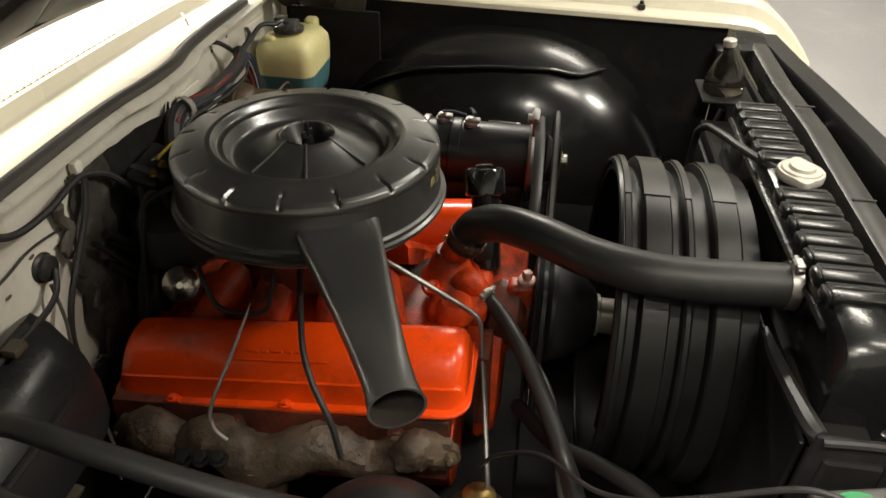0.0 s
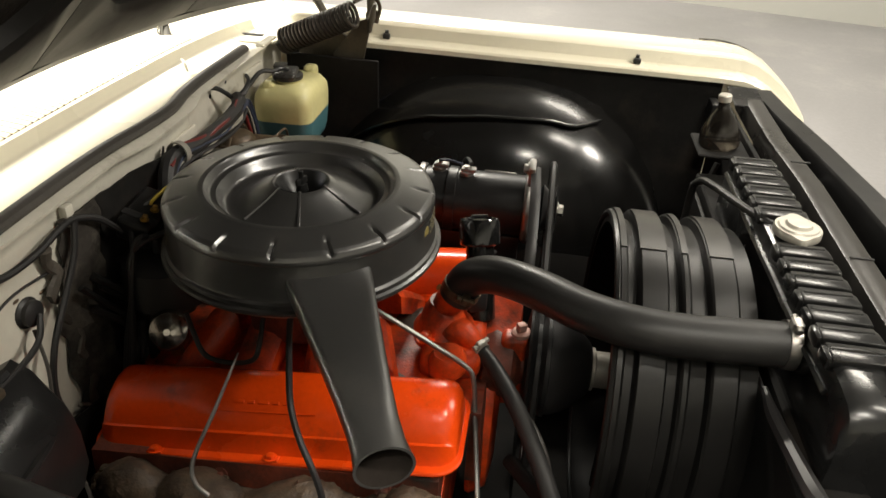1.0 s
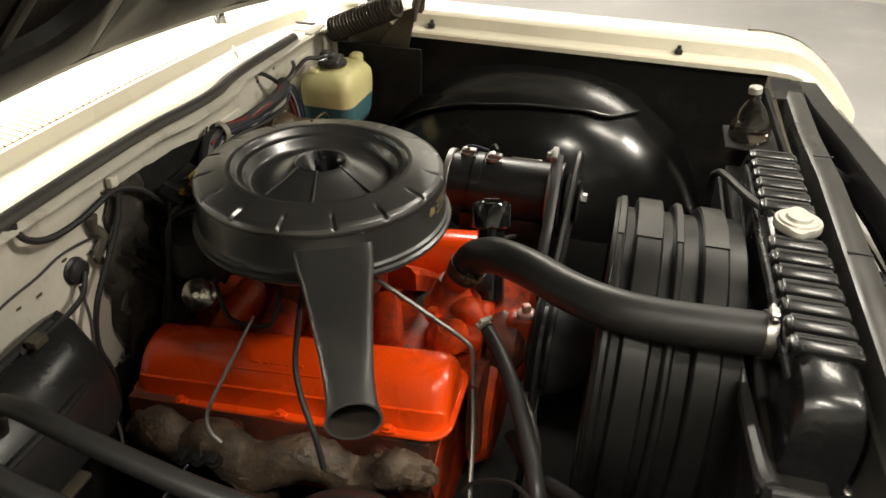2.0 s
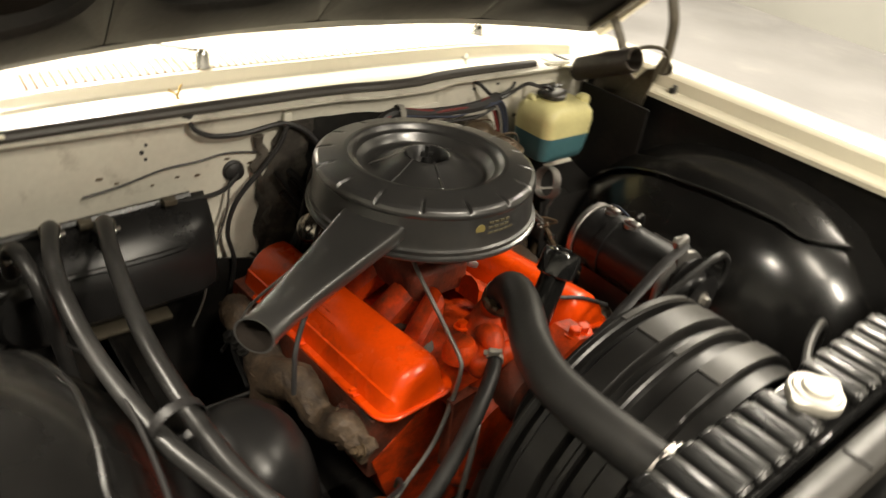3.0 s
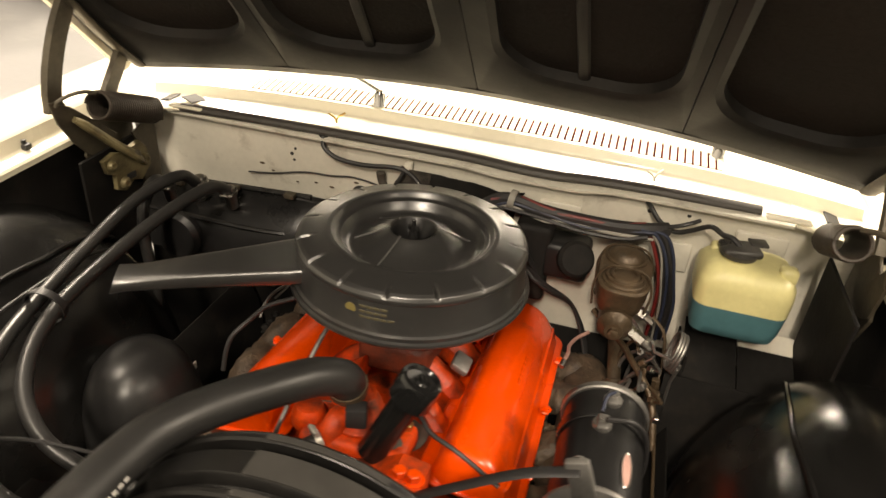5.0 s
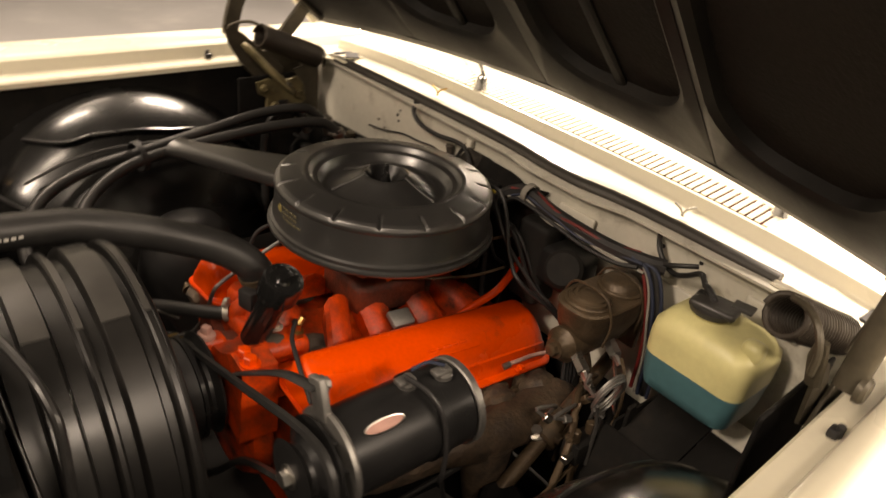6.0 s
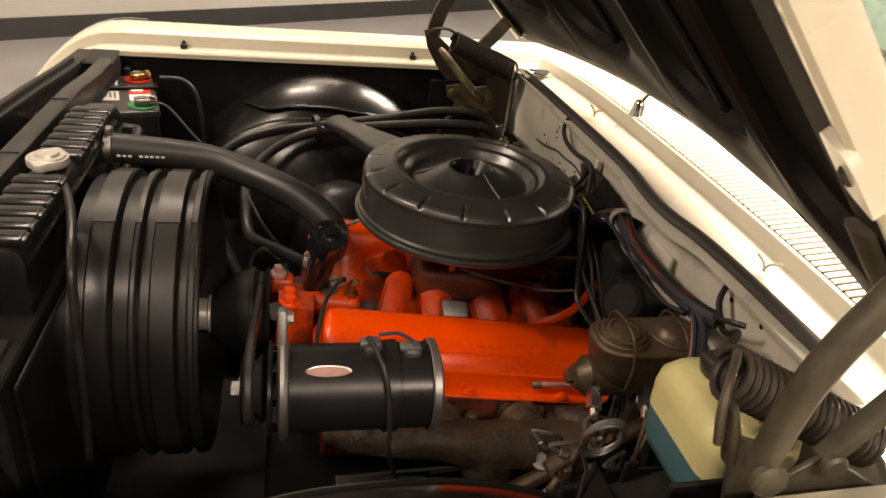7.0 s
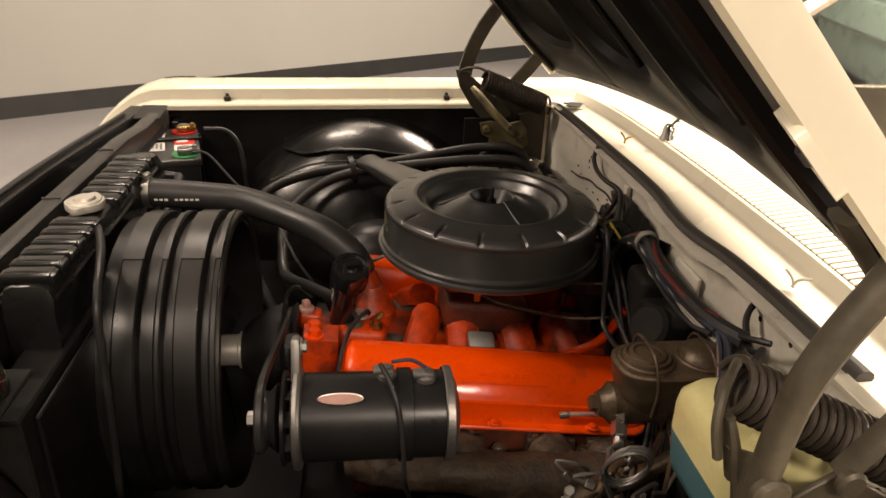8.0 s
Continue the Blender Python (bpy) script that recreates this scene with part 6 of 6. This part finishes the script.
solo("wire", tube([(-0.276, -0.205, 0.795), (-0.262, -0.235, 0.778), (-0.255, -0.285, 0.775), (-0.25, -0.36, 0.782)], 0.004, 8, 5), WIRE, "black wire from the grommet to the heater box", "wire", "engine wires")
solo("wire", tube([(-0.286, -0.46, 0.80), (-0.287, -0.40, 0.808), (-0.2875, -0.33, 0.824), (-0.287, -0.27, 0.828), (-0.2875, -0.22, 0.834), (-0.287, -0.16, 0.826), (-0.286, -0.11, 0.812)], 0.0018, 6, 5), WIRE, "thin dark wire lying on the firewall", "wire", "engine wires")
solo("wire", tube([(-0.276, -0.221, 0.783), (-0.262, -0.234, 0.735), (-0.250, -0.257, 0.690), (-0.225, -0.282, 0.660), (-0.185, -0.315, 0.615), (-0.165, -0.345, 0.58)], 0.0024, 6, 5), SEAL, "thin grey wire across the heater box", "wire", "engine wires")
for y, z, r, lab in ((-0.206, 0.796, 0.017, "black rubber grommet in the firewall"), (-0.284, 0.914, 0.010, "small black rubber grommet under the cowl")):
    solo("grommet", lathe([(r * 1.2, 0), (r * 1.2, 0.003), (r, 0.006), (r, 0.012), (r * 0.6, 0.016), (0, 0.016)], (fw_x(y) - 0.001, y, z), "x", 18), WIRE, lab, "grommet", "grommets")
solo("clip", rbox((0.012, 0.016, 0.03), (-0.284, -0.103, 0.880), 0.003, 2), CREAM_OLD, "bent cream metal wire clip on the firewall", "clip", "cowl clips")

rng = random.Random(23)
for i in range(7):  # chipped paint along the thin wire
    y = -0.44 + 0.045 * i + rng.uniform(-0.012, 0.012)
    z = 0.803 + 0.09 * max(0.0, (y + 0.47) / 0.4) * 0.3 + rng.uniform(-0.02, 0.02)
    b_off = -0.010 if -0.62 < y < -0.24 and z < 0.79 else 0.0
    w = rng.uniform(0.003, 0.007)
    part("paint_chip", lathe([(1, 0), (0.7, 1), (0, 1)], seg=7, turn=Matrix.Translation((fw_x(y) + b_off + 0.001, y, z)) @ Matrix.Rotation(math.pi / 2, 4, "Y") @ Matrix.Diagonal((w * 0.45, w, 0.0012, 1))), BROWN_IRON, fw, "rusty paint chip")

wh_ = thing("wiring_harness", (-0.24, 0.25, 0.80), "thick wiring harness in black, red and blue", "wiring harness")
main = [(-0.225, 0.035, 0.835), (-0.240, 0.075, 0.868), (-0.243, 0.110, 0.880), (-0.238, 0.17, 0.872), (-0.238, 0.24, 0.868), (-0.240, 0.31, 0.868), (-0.246, 0.365, 0.872), (-0.262, 0.395, 0.872)]
part("sleeve", tube([(x, y, z - 0.004) for x, y, z in main], 0.0135, 10, 6), WIRE, wh_, "black taped sleeve")
for k, (mat_w, dx, dz, r) in enumerate(((WIRE_RED, 0.010, 0.008, 0.0032), (WIRE_RED, 0.004, 0.011, 0.0028), (WIRE_WHITE, 0.013, -0.010, 0.003), (WIRE_BLUE, 0.015, -0.002, 0.0028), (WIRE_WHITE, 0.014, -0.014, 0.0025), (WIRE, 0.017, -0.017, 0.004))):
    part("strand", tube([(x + 0.8 * dx + 0.003 * math.sin(3 * i + 2 * k), y + 0.01 * math.sin(i * k), z + 0.7 * dz - 0.004 + 0.004 * math.cos(2 * i + 3 * k)) for i, (x, y, z) in enumerate(main[1:-1])], r, 6, 5), mat_w, wh_)
drop = [(-0.243, 0.345, 0.872), (-0.246, 0.375, 0.865), (-0.246, 0.395, 0.83), (-0.246, 0.41, 0.78), (-0.25, 0.42, 0.72), (-0.255, 0.42, 0.64)]
for k, (mat_w, dy, dx, r) in enumerate(((WIRE, 0.0, 0.0, 0.008), (WIRE, 0.012, 0.002, 0.007), (WIRE_RED, -0.012, 0.004, 0.0035), (WIRE_BLUE, 0.004, 0.010, 0.003), (WIRE_WHITE, -0.004, 0.009, 0.0022), (WIRE_BLUE, 0.019, 0.006, 0.003))):
    part("strand", tube([(x + dx, y + dy + 0.002 * math.sin(2 * i + k), z) for i, (x, y, z) in enumerate(drop)], r, 8, 5), mat_w, wh_)
part("tape_band", band((-0.239, 0.115, 0.878), (0.1, 1, -0.1), 0.0165, 0.012), WIRE_WHITE, wh_, "pale tape band")
part("yellow_strand", tube([(-0.225, 0.05, 0.85), (-0.212, 0.02, 0.868), (-0.225, -0.005, 0.855), (-0.235, 0.02, 0.835)], 0.0024, 6, 6), WIRE_YELLOW, wh_)
solo("wire", tube([(-0.258, 0.385, 0.872), (-0.250, 0.410, 0.884), (-0.252, 0.43, 0.893), (-0.262, 0.445, 0.897)], 0.004, 8, 6), WIRE, "black wire end by the cowl corner", "wire", "engine wires")

# distributor and ignition leads behind the carburettor
di = thing("distributor", (-0.205, -0.02, 0.68), "black distributor with a crown of leads", "distributor")
part("housing", lathe([(0.022, 0), (0.022, 0.05), (0.045, 0.06), (0.045, 0.085), (0, 0.085)], (-0.205, -0.01, 0.675), seg=24), BROWN_IRON, di)
part("cap", lathe([(0.062, -0.03), (0.064, 0.01), (0.060, 0.030), (0.042, 0.044), (0, 0.048)], (-0.205, -0.03, 0.752), seg=28), WIRE, di, "glossy black cap")
for i in range(8):
    a = 2 * math.pi * i / 8
    part("tower", rod((-0.205 + 0.032 * math.cos(a), -0.01 + 0.032 * math.sin(a), 0.79), (-0.205 + 0.036 * math.cos(a), -0.01 + 0.036 * math.sin(a), 0.822), 0.007, 8), WIRE, di)
rng = random.Random(4)
for i in range(8):
    a = 2 * math.pi * i / 8
    s = 1 if i % 2 else -1
    x0, y0 = -0.205 + 0.036 * math.cos(a), -0.01 + 0.036 * math.sin(a)
    xe = (-0.17, -0.06, 0.08, 0.21)[i // 2]
    if s < 0:
        pts = [(x0, y0, 0.818), (x0 - 0.005, y0 - 0.02, 0.835), (-0.222, -0.075, 0.815), (-0.226, -0.095, 0.75), (-0.235 - 0.002 * i, -0.105, 0.66), (-0.235, -0.16, 0.56), (-0.20, -0.26, 0.50), (xe, -0.295, 0.50)]
    else:
        jy, jz = rng.uniform(-0.014, 0.014), rng.uniform(-0.018, 0.018)
        pts = [(x0, y0, 0.818), (x0 - 0.005, y0 + 0.03, 0.85), (-0.205 + 0.01 * (i // 2), 0.09 + jy, 0.835 + 0.006 * i + jz), (-0.20 + 0.012 * (i // 2), 0.15 + jy, 0.80 - jz), (-0.205 + 0.01 * (i // 2) + jy, 0.20, 0.745 + jz), (-0.225, 0.265, 0.68), (-0.20, 0.31, 0.56), (xe, 0.31, 0.52)]
    solo("spark_plug_lead", tube(pts, 0.0040, 8, 6), WIRE, "black ignition lead running from the distributor", "ignition lead", "ignition leads")
co = thing("ignition_coil", (-0.21, -0.02, 0.80), "black ignition coil box on the firewall", "ignition coil")
part("can", rbox((0.046, 0.088, 0.036), (-0.236, -0.008, 0.833), 0.006, 3, Matrix.Rotation(0.12, 4, "X") @ Matrix.Rotation(0.35, 4, "Y")), SATIN, co)
part("strap", rbox((0.050, 0.014, 0.040), (-0.236, -0.030, 0.8305), 0.005, 2, Matrix.Rotation(0.12, 4, "X") @ Matrix.Rotation(0.35, 4, "Y")), WIRE, co, "black steel strap")
for k in range(3):
    part("terminal", bolt((-0.218, -0.040 + 0.028 * k, 0.846), (0.35, 0, 1), 0.004, 0.008), BRASS, co)
# black sound-deadening pad behind the engine, torn along its edge
rng = random.Random(11)
pad_rows = []
for k in range(25):
    z = 0.44 + 0.44 * k / 24
    y0 = -0.165 + 0.045 * max(0.0, (z - 0.74) / 0.14) + rng.uniform(-0.012, 0.012)
    y1 = 0.125 + rng.uniform(-0.01, 0.01)
    row = []
    for i in range(16):
        y = y0 + (y1 - y0) * i / 15
        edge = min(1.0, i / 2, (15 - i) / 2)
        row.append(V((fw_x(y) + 0.004 + edge * (0.013 + rng.uniform(-0.004, 0.005)), y, z)))
    pad_rows.append(row)
solo("insulation_pad", sheet([row_[4:] for row_ in pad_rows], 0.003), DARK, "torn black sound-deadening pad on the firewall", "insulation pad")
solo("felt_edge", sheet([row_[:5] for row_ in pad_rows], 0.003), FELT, "dusty grey felt strip hanging beside the black pad", "insulation pad")
for y0, z0, z1, r0 in ((-0.158, 0.72, 0.86, 0.008), (-0.150, 0.60, 0.73, 0.008), (-0.172, 0.48, 0.62, 0.007)):
    pts = [(fw_x(y0) + 0.006 + rng.uniform(0, 0.008), y0 + rng.uniform(-0.012, 0.012), z0 + (z1 - z0) * k / 7) for k in range(8)]
    solo("sealant", tube(pts, [r0 * rng.uniform(0.5, 1.4) for k in range(8)], 8, 3, flat=0.6), LUMPS, "lumpy grey sealant along the torn pad", "sealant", "sealant lumps")
for k in range(9):
    a = rng.uniform(-0.10, 0.06)
    solo("wire", tube([(-0.265, a - 0.05, rng.uniform(0.70, 0.80)), (-0.245, a, rng.uniform(0.66, 0.78)), (-0.235, a + rng.uniform(-0.05, 0.05), rng.uniform(0.62, 0.72)), (-0.245, a + rng.uniform(-0.06, 0.06), 0.52)], rng.uniform(0.003, 0.006), 8, 5), WIRE if k % 3 else RUBBER, "dark wire behind the engine", "wire", "engine wires")

# short lead with a bright ferrule on the left cover's flange
ld = thing("wire", (-0.12, 0.268, 0.645), "short faded pink lead with a metal ferrule beside the valve cover", "wire", "engine wires")
part("lead", tube([(-0.092, 0.266, 0.656), (-0.115, 0.271, 0.659), (-0.140, 0.270, 0.656), (-0.160, 0.280, 0.662), (-0.175, 0.300, 0.672)], 0.0036, 8, 5), DULLRED, ld)
part("ferrule", rod((-0.080, 0.264, 0.652), (-0.094, 0.267, 0.656), 0.0055, 8), STEEL, ld, "bright metal ferrule")

# leads and pipes over the right valve cover
solo("wire", tube([(-0.031, -0.185, 0.758), (-0.033, -0.215, 0.743), (-0.040, -0.25, 0.716), (-0.051, -0.28, 0.685), (-0.054, -0.295, 0.665), (-0.047, -0.303, 0.648), (-0.034, -0.303, 0.632)], [0.0016, 0.0022, 0.0026, 0.0028, 0.0028, 0.0028, 0.0028], 8, 6), ALUMINIUM, "thin braided lead over the valve cover", "wire", "engine wires")
solo("wire", tube([(0.017, -0.10, 0.790), (0.019, -0.13, 0.776), (0.037, -0.19, 0.753), (0.053, -0.235, 0.734), (0.071, -0.262, 0.708), (0.091, -0.282, 0.686), (0.102, -0.29, 0.660), (0.11, -0.295, 0.62)], 0.0042, 8, 6), WIRE, "black lead over the valve cover", "wire", "engine wires")
solo("wire", tube([(-0.135, -0.115, 0.752), (-0.121, -0.13, 0.737), (-0.105, -0.142, 0.712), (-0.086, -0.146, 0.704), (-0.053, -0.148, 0.706), (-0.030, -0.145, 0.715), (-0.026, -0.13, 0.735), (-0.029, -0.105, 0.755)], 0.0036, 8, 6), WIRE, "black looping lead beside the valve cover", "wire", "engine wires")
solo("fuel_line", tube([(0.09, -0.082, 0.79), (0.134, -0.092, 0.776), (0.20, -0.098, 0.742), (0.248, -0.101, 0.714), (0.262, -0.106, 0.695), (0.270, -0.125, 0.64), (0.280, -0.16, 0.585), (0.293, -0.225, 0.53), (0.30, -0.25, 0.46)], 0.0036, 8, 6), ALUMINIUM, "dull steel fuel line bent over the engine", "fuel line")
solo("vacuum_line", tube([(0.318, -0.11, 0.66), (0.345, -0.14, 0.665), (0.372, -0.175, 0.63), (0.385, -0.20, 0.56), (0.40, -0.23, 0.50), (0.44, -0.26, 0.47)], 0.0042, 8, 6), SEAL, "thin grey vacuum hose", "hose")
se = thing("pressure_sender", (-0.175, -0.095, 0.66), "bright metal sender bulb with a hexagon", "sender")
part("bulb", lathe([(0, 0), (0.012, 0.002), (0.026, 0.010), (0.0295, 0.022), (0.0295, 0.034), (0.025, 0.044), (0.013, 0.050), (0, 0.051)], (-0.178, -0.09, 0.70), seg=28, turn=toward((0.35, -0.7, 0.5))), SENDER, se)
part("hexagon", lathe([(0.012, 0.048), (0.012, 0.058), (0.005, 0.06), (0.005, 0.068), (0, 0.068)], (-0.178, -0.09, 0.70), seg=6, turn=toward((0.35, -0.7, 0.5))), SENDER, se)
part("stem", rod((-0.178, -0.085, 0.65), (-0.178, -0.09, 0.71), 0.009, 10), BRASS, se)
fp = thing("fuel_pump", (0.29, -0.24, 0.43), "dull metal fuel pump with fittings", "fuel pump")
part("pump_body", lathe([(0, 0), (0.045, 0.0), (0.05, 0.01), (0.05, 0.03), (0.04, 0.045), (0.02, 0.055), (0, 0.057)], (0.285, -0.245, 0.43), seg=28), BROWN_IRON, fp)
part("glass_bowl", lathe([(0.022, 0.05), (0.024, 0.080), (0.012, 0.085), (0, 0.086)], (0.285, -0.245, 0.43), seg=18), BRASS, fp, "brass-coloured bowl")
part("fitting", rod((0.285, -0.245, 0.47), (0.34, -0.27, 0.47), 0.008, 8), STEEL, fp)
solo("temperature_wire", tube([(0.21, 0.075, 0.73), (0.215, 0.09, 0.742), (0.235, 0.115, 0.735), (0.25, 0.16, 0.728), (0.262, 0.22, 0.70)], 0.0035, 8, 5), WIRE, "short black wire over the orange manifold", "wire", "engine wires")
solo("wire", tube([(0.44, -0.56, 0.735), (0.34, -0.545, 0.782), (0.22, -0.54, 0.795), (0.10, -0.545, 0.785), (0.0, -0.56, 0.745)], 0.003, 6, 6), WIRE, "thin dark cable along the wheelhouse", "wire", "engine wires")

# ---- chassis under the engine ----
ch = thing("chassis", (0.2, 0, 0.2), "grimy black frame rails under the engine", "chassis")
for s in (1, -1):
    part("frame_rail", span((-0.6, s * 0.43 - 0.05, 0.26), (1.0, s * 0.43 + 0.05, 0.40), 0.01, 2), DARK, ch)
    part("control_arm", tube([(0.12, s * 0.42, 0.46), (0.22, s * 0.52, 0.48), (0.32, s * 0.42, 0.46)], 0.022, 8, 5), DARK, ch)
    part("side_shield", sheet([[V((x, s * y, z)) for y, z in ((0.43, 0.40), (0.44, 0.5), (0.47, 0.56))] for x in (-0.25, 0.1, 0.5, 0.69)], 0.004), DARK, ch)
part("cross_member", span((0.10, -0.40, 0.24), (0.34, 0.40, 0.36), 0.02, 2), DARK, ch)
# Added dark sheet below the bay, in place of the shade there.
part("splash_pan", span((-0.9, -0.80, 0.20), (0.95, 0.80, 0.21), 0, 0), DARK, ch)
# Added dark panel that hides the bright gap below the firewall.
part("toe_board", sheet([[V((x, y, z)) for x, z in ((-0.278, 0.645 if y < -0.2 else 0.60), (-0.27, 0.45), (-0.33, 0.22))] for y in (-0.72, -0.5, -0.3, -0.15, 0, 0.3, 0.72)], 0.004), DARK, ch)
part("front_valance", span((0.68, -0.74, 0.22), (0.685, 0.74, 0.34), 0.001, 1), DARK, ch)

# ---- the rest of the car, plain ----
cs = thing("car_shell", (-2.2, 0, 0.0), "cream sedan body behind the engine bay", "car body")
for s in (1, -1):
    lower = [(0.94, 0.30), (0.985, 0.42), (1.0, 0.55), (1.005, 0.68), (0.995, 0.80), (0.965, 0.875), (0.90, 0.93), (0.80, 0.95)]
    part("side_panel", sheet([[V((x, s * (y - 0.03 * max(0.0, -3.3 - x)), z)) for y, z in lower] for x in (-4.1, -3.4, -2.6, -1.8, -1.0, -0.63)], 0.006), CREAM, cs, "cream door and quarter panel")
    part("screen_pillar", tube([(-0.66, s * 0.70, 0.95), (-0.95, s * 0.67, 1.18), (-1.22, s * 0.63, 1.38)], 0.022, 8, 5), CREAM, cs)
    part("rear_pillar", tube([(-2.75, s * 0.66, 1.38), (-3.0, s * 0.70, 1.18), (-3.25, s * 0.74, 0.95)], 0.05, 8, 5), CREAM, cs)
    for x in (0.215, -3.05):
        wl = part("wheel", lathe([(0.13, 0.10), (0.30, 0.10), (0.335, 0.07), (0.34, 0.0), (0.335, -0.07), (0.30, -0.10), (0.13, -0.10)], (x, s * 0.84, 0.34), "y", 32), TYRE, cs, "black tyre")
        part("hub_cap", lathe([(0.18, 0.0), (0.17, 0.03 * s), (0.08, 0.05 * s), (0, 0.055 * s)], (x, s * 0.92, 0.34), "y", 28), CHROME, wl)
part("roof", sheet([[V((x, y, 1.39 + 0.035 * (1 - (y / 0.66) ** 2) - 0.02 * ((x + 2.0) / 0.8) ** 2)) for x in (-2.78, -2.4, -2.0, -1.6, -1.2)] for y in (-0.65, -0.4, -0.15, 0.15, 0.4, 0.65)], 0.015), CREAM, cs)
part("deck", sheet([[V((x, y, 0.95 - 0.06 * max(0.0, -3.4 - x))) for x in (-4.1, -3.7, -3.3)] for y in (-0.82, -0.4, 0, 0.4, 0.82)], 0.008), CREAM, cs)
part("tail_panel", sheet([[V((-4.1, y, z)) for z in (0.35, 0.6, 0.91)] for y in (-0.92, -0.4, 0, 0.4, 0.92)], 0.008), CREAM, cs)
part("cabin_floor", span((-4.0, -0.9, 0.28), (-0.7, 0.9, 0.30), 0, 0), DARK, cs)
part("seat_back", span((-2.0, -0.62, 0.35), (-1.85, 0.62, 0.95), 0.04, 3), MAROON, cs, "dark red bench seat")

# ---- a second car, parked further back ----
pc = thing("parked_car", (-4.6, -3.7, 0), "pale green parked sedan with chrome trim", "car")
cm = pose(-4.6, -3.7, 0, 0, 0, -17.5)


def put(bm):
    bmesh.ops.transform(bm, matrix=cm, verts=bm.verts)
    return bm


secs = []
for y, k in ((-2.4, 0.86), (-2.3, 0.97), (-1.2, 1.0), (0, 1.0), (1.2, 1.0), (2.3, 0.97), (2.4, 0.86)):
    secs.append([V((x * k, y, 0.3 + (z - 0.3) * k)) for x, z in ((-0.86, 0.30), (-0.94, 0.42), (-0.95, 0.68), (-0.90, 0.88), (-0.80, 0.95), (0.80, 0.95), (0.90, 0.88), (0.95, 0.68), (0.94, 0.42), (0.86, 0.30))])
part("body", put(loft(secs)), TEAL, pc)
gh = []
for y, w, z in ((-1.25, 0.74, 0.95), (-0.75, 0.66, 1.38), (0.45, 0.66, 1.40), (1.0, 0.74, 0.95)):
    gh.append([V((-w, y, 0.94)), V((-w * 0.97, y, (z + 0.95) / 2)), V((-w * 0.85, y, z)), V((w * 0.85, y, z)), V((w * 0.97, y, (z + 0.95) / 2)), V((w, y, 0.94))])
part("cabin_glass", put(loft(gh)), DARKGLASS, pc, "dark glass cabin")
part("roof", put(rbox((1.20, 1.30, 0.05), (0, -0.15, 1.41), 0.022, 3)), TEAL, pc)
for s in (1, -1):
    part("side_trim", put(tube([(s * 0.955, -2.2, 0.66), (s * 0.962, 0, 0.66), (s * 0.955, 2.2, 0.66)], 0.012, 8, 6)), CHROME, pc, "chrome side moulding")
    part("sill_trim", put(tube([(s * 0.90, -1.4, 0.955), (s * 0.87, 0, 0.965), (s * 0.90, 1.4, 0.955)], 0.014, 8, 6)), CHROME, pc, "chrome window moulding")
    for y in (-1.5, 1.5):
        wl = part("wheel", put(lathe([(0.12, 0.10), (0.30, 0.10), (0.335, 0.07), (0.34, 0.0), (0.335, -0.07), (0.30, -0.10), (0.12, -0.10)], (s * 0.84, y, 0.335), "x", 28)), TYRE, pc, "black tyre")
        part("hub_cap", put(lathe([(0.19, 0.0), (0.18, 0.03 * s), (0.08, 0.05 * s), (0, 0.055 * s)], (s * 0.94, y, 0.335), "x", 24)), CHROME, wl)
for y in (-2.45, 2.45):
    part("bumper", put(tube([(-0.9, y * 0.97, 0.48), (-0.5, y * 1.01, 0.48), (0.5, y * 1.01, 0.48), (0.9, y * 0.97, 0.48)], 0.06, 10, 5)), CHROME, pc)

# ---- cowl slats, the small pieces last ----
pitch = (S1 - S0) / NS
slat = mesh_of("slat", span((-0.031, -0.0049, -0.0022), (0.031, 0.0049, 0.0018), 0.0012, 1), CREAM)
for i in range(NS + 1):
    y = S0 + pitch * i
    ob = new("slat", slat)
    ob.parent = cw
    ob.matrix_basis = Matrix.Translation(V((-0.417 + 0.6 * bend(y), y, 0.959 - 0.02 * (y / 0.72) ** 4)) - cw.location) @ Matrix.Rotation(radians(7.5), 4, "Y")
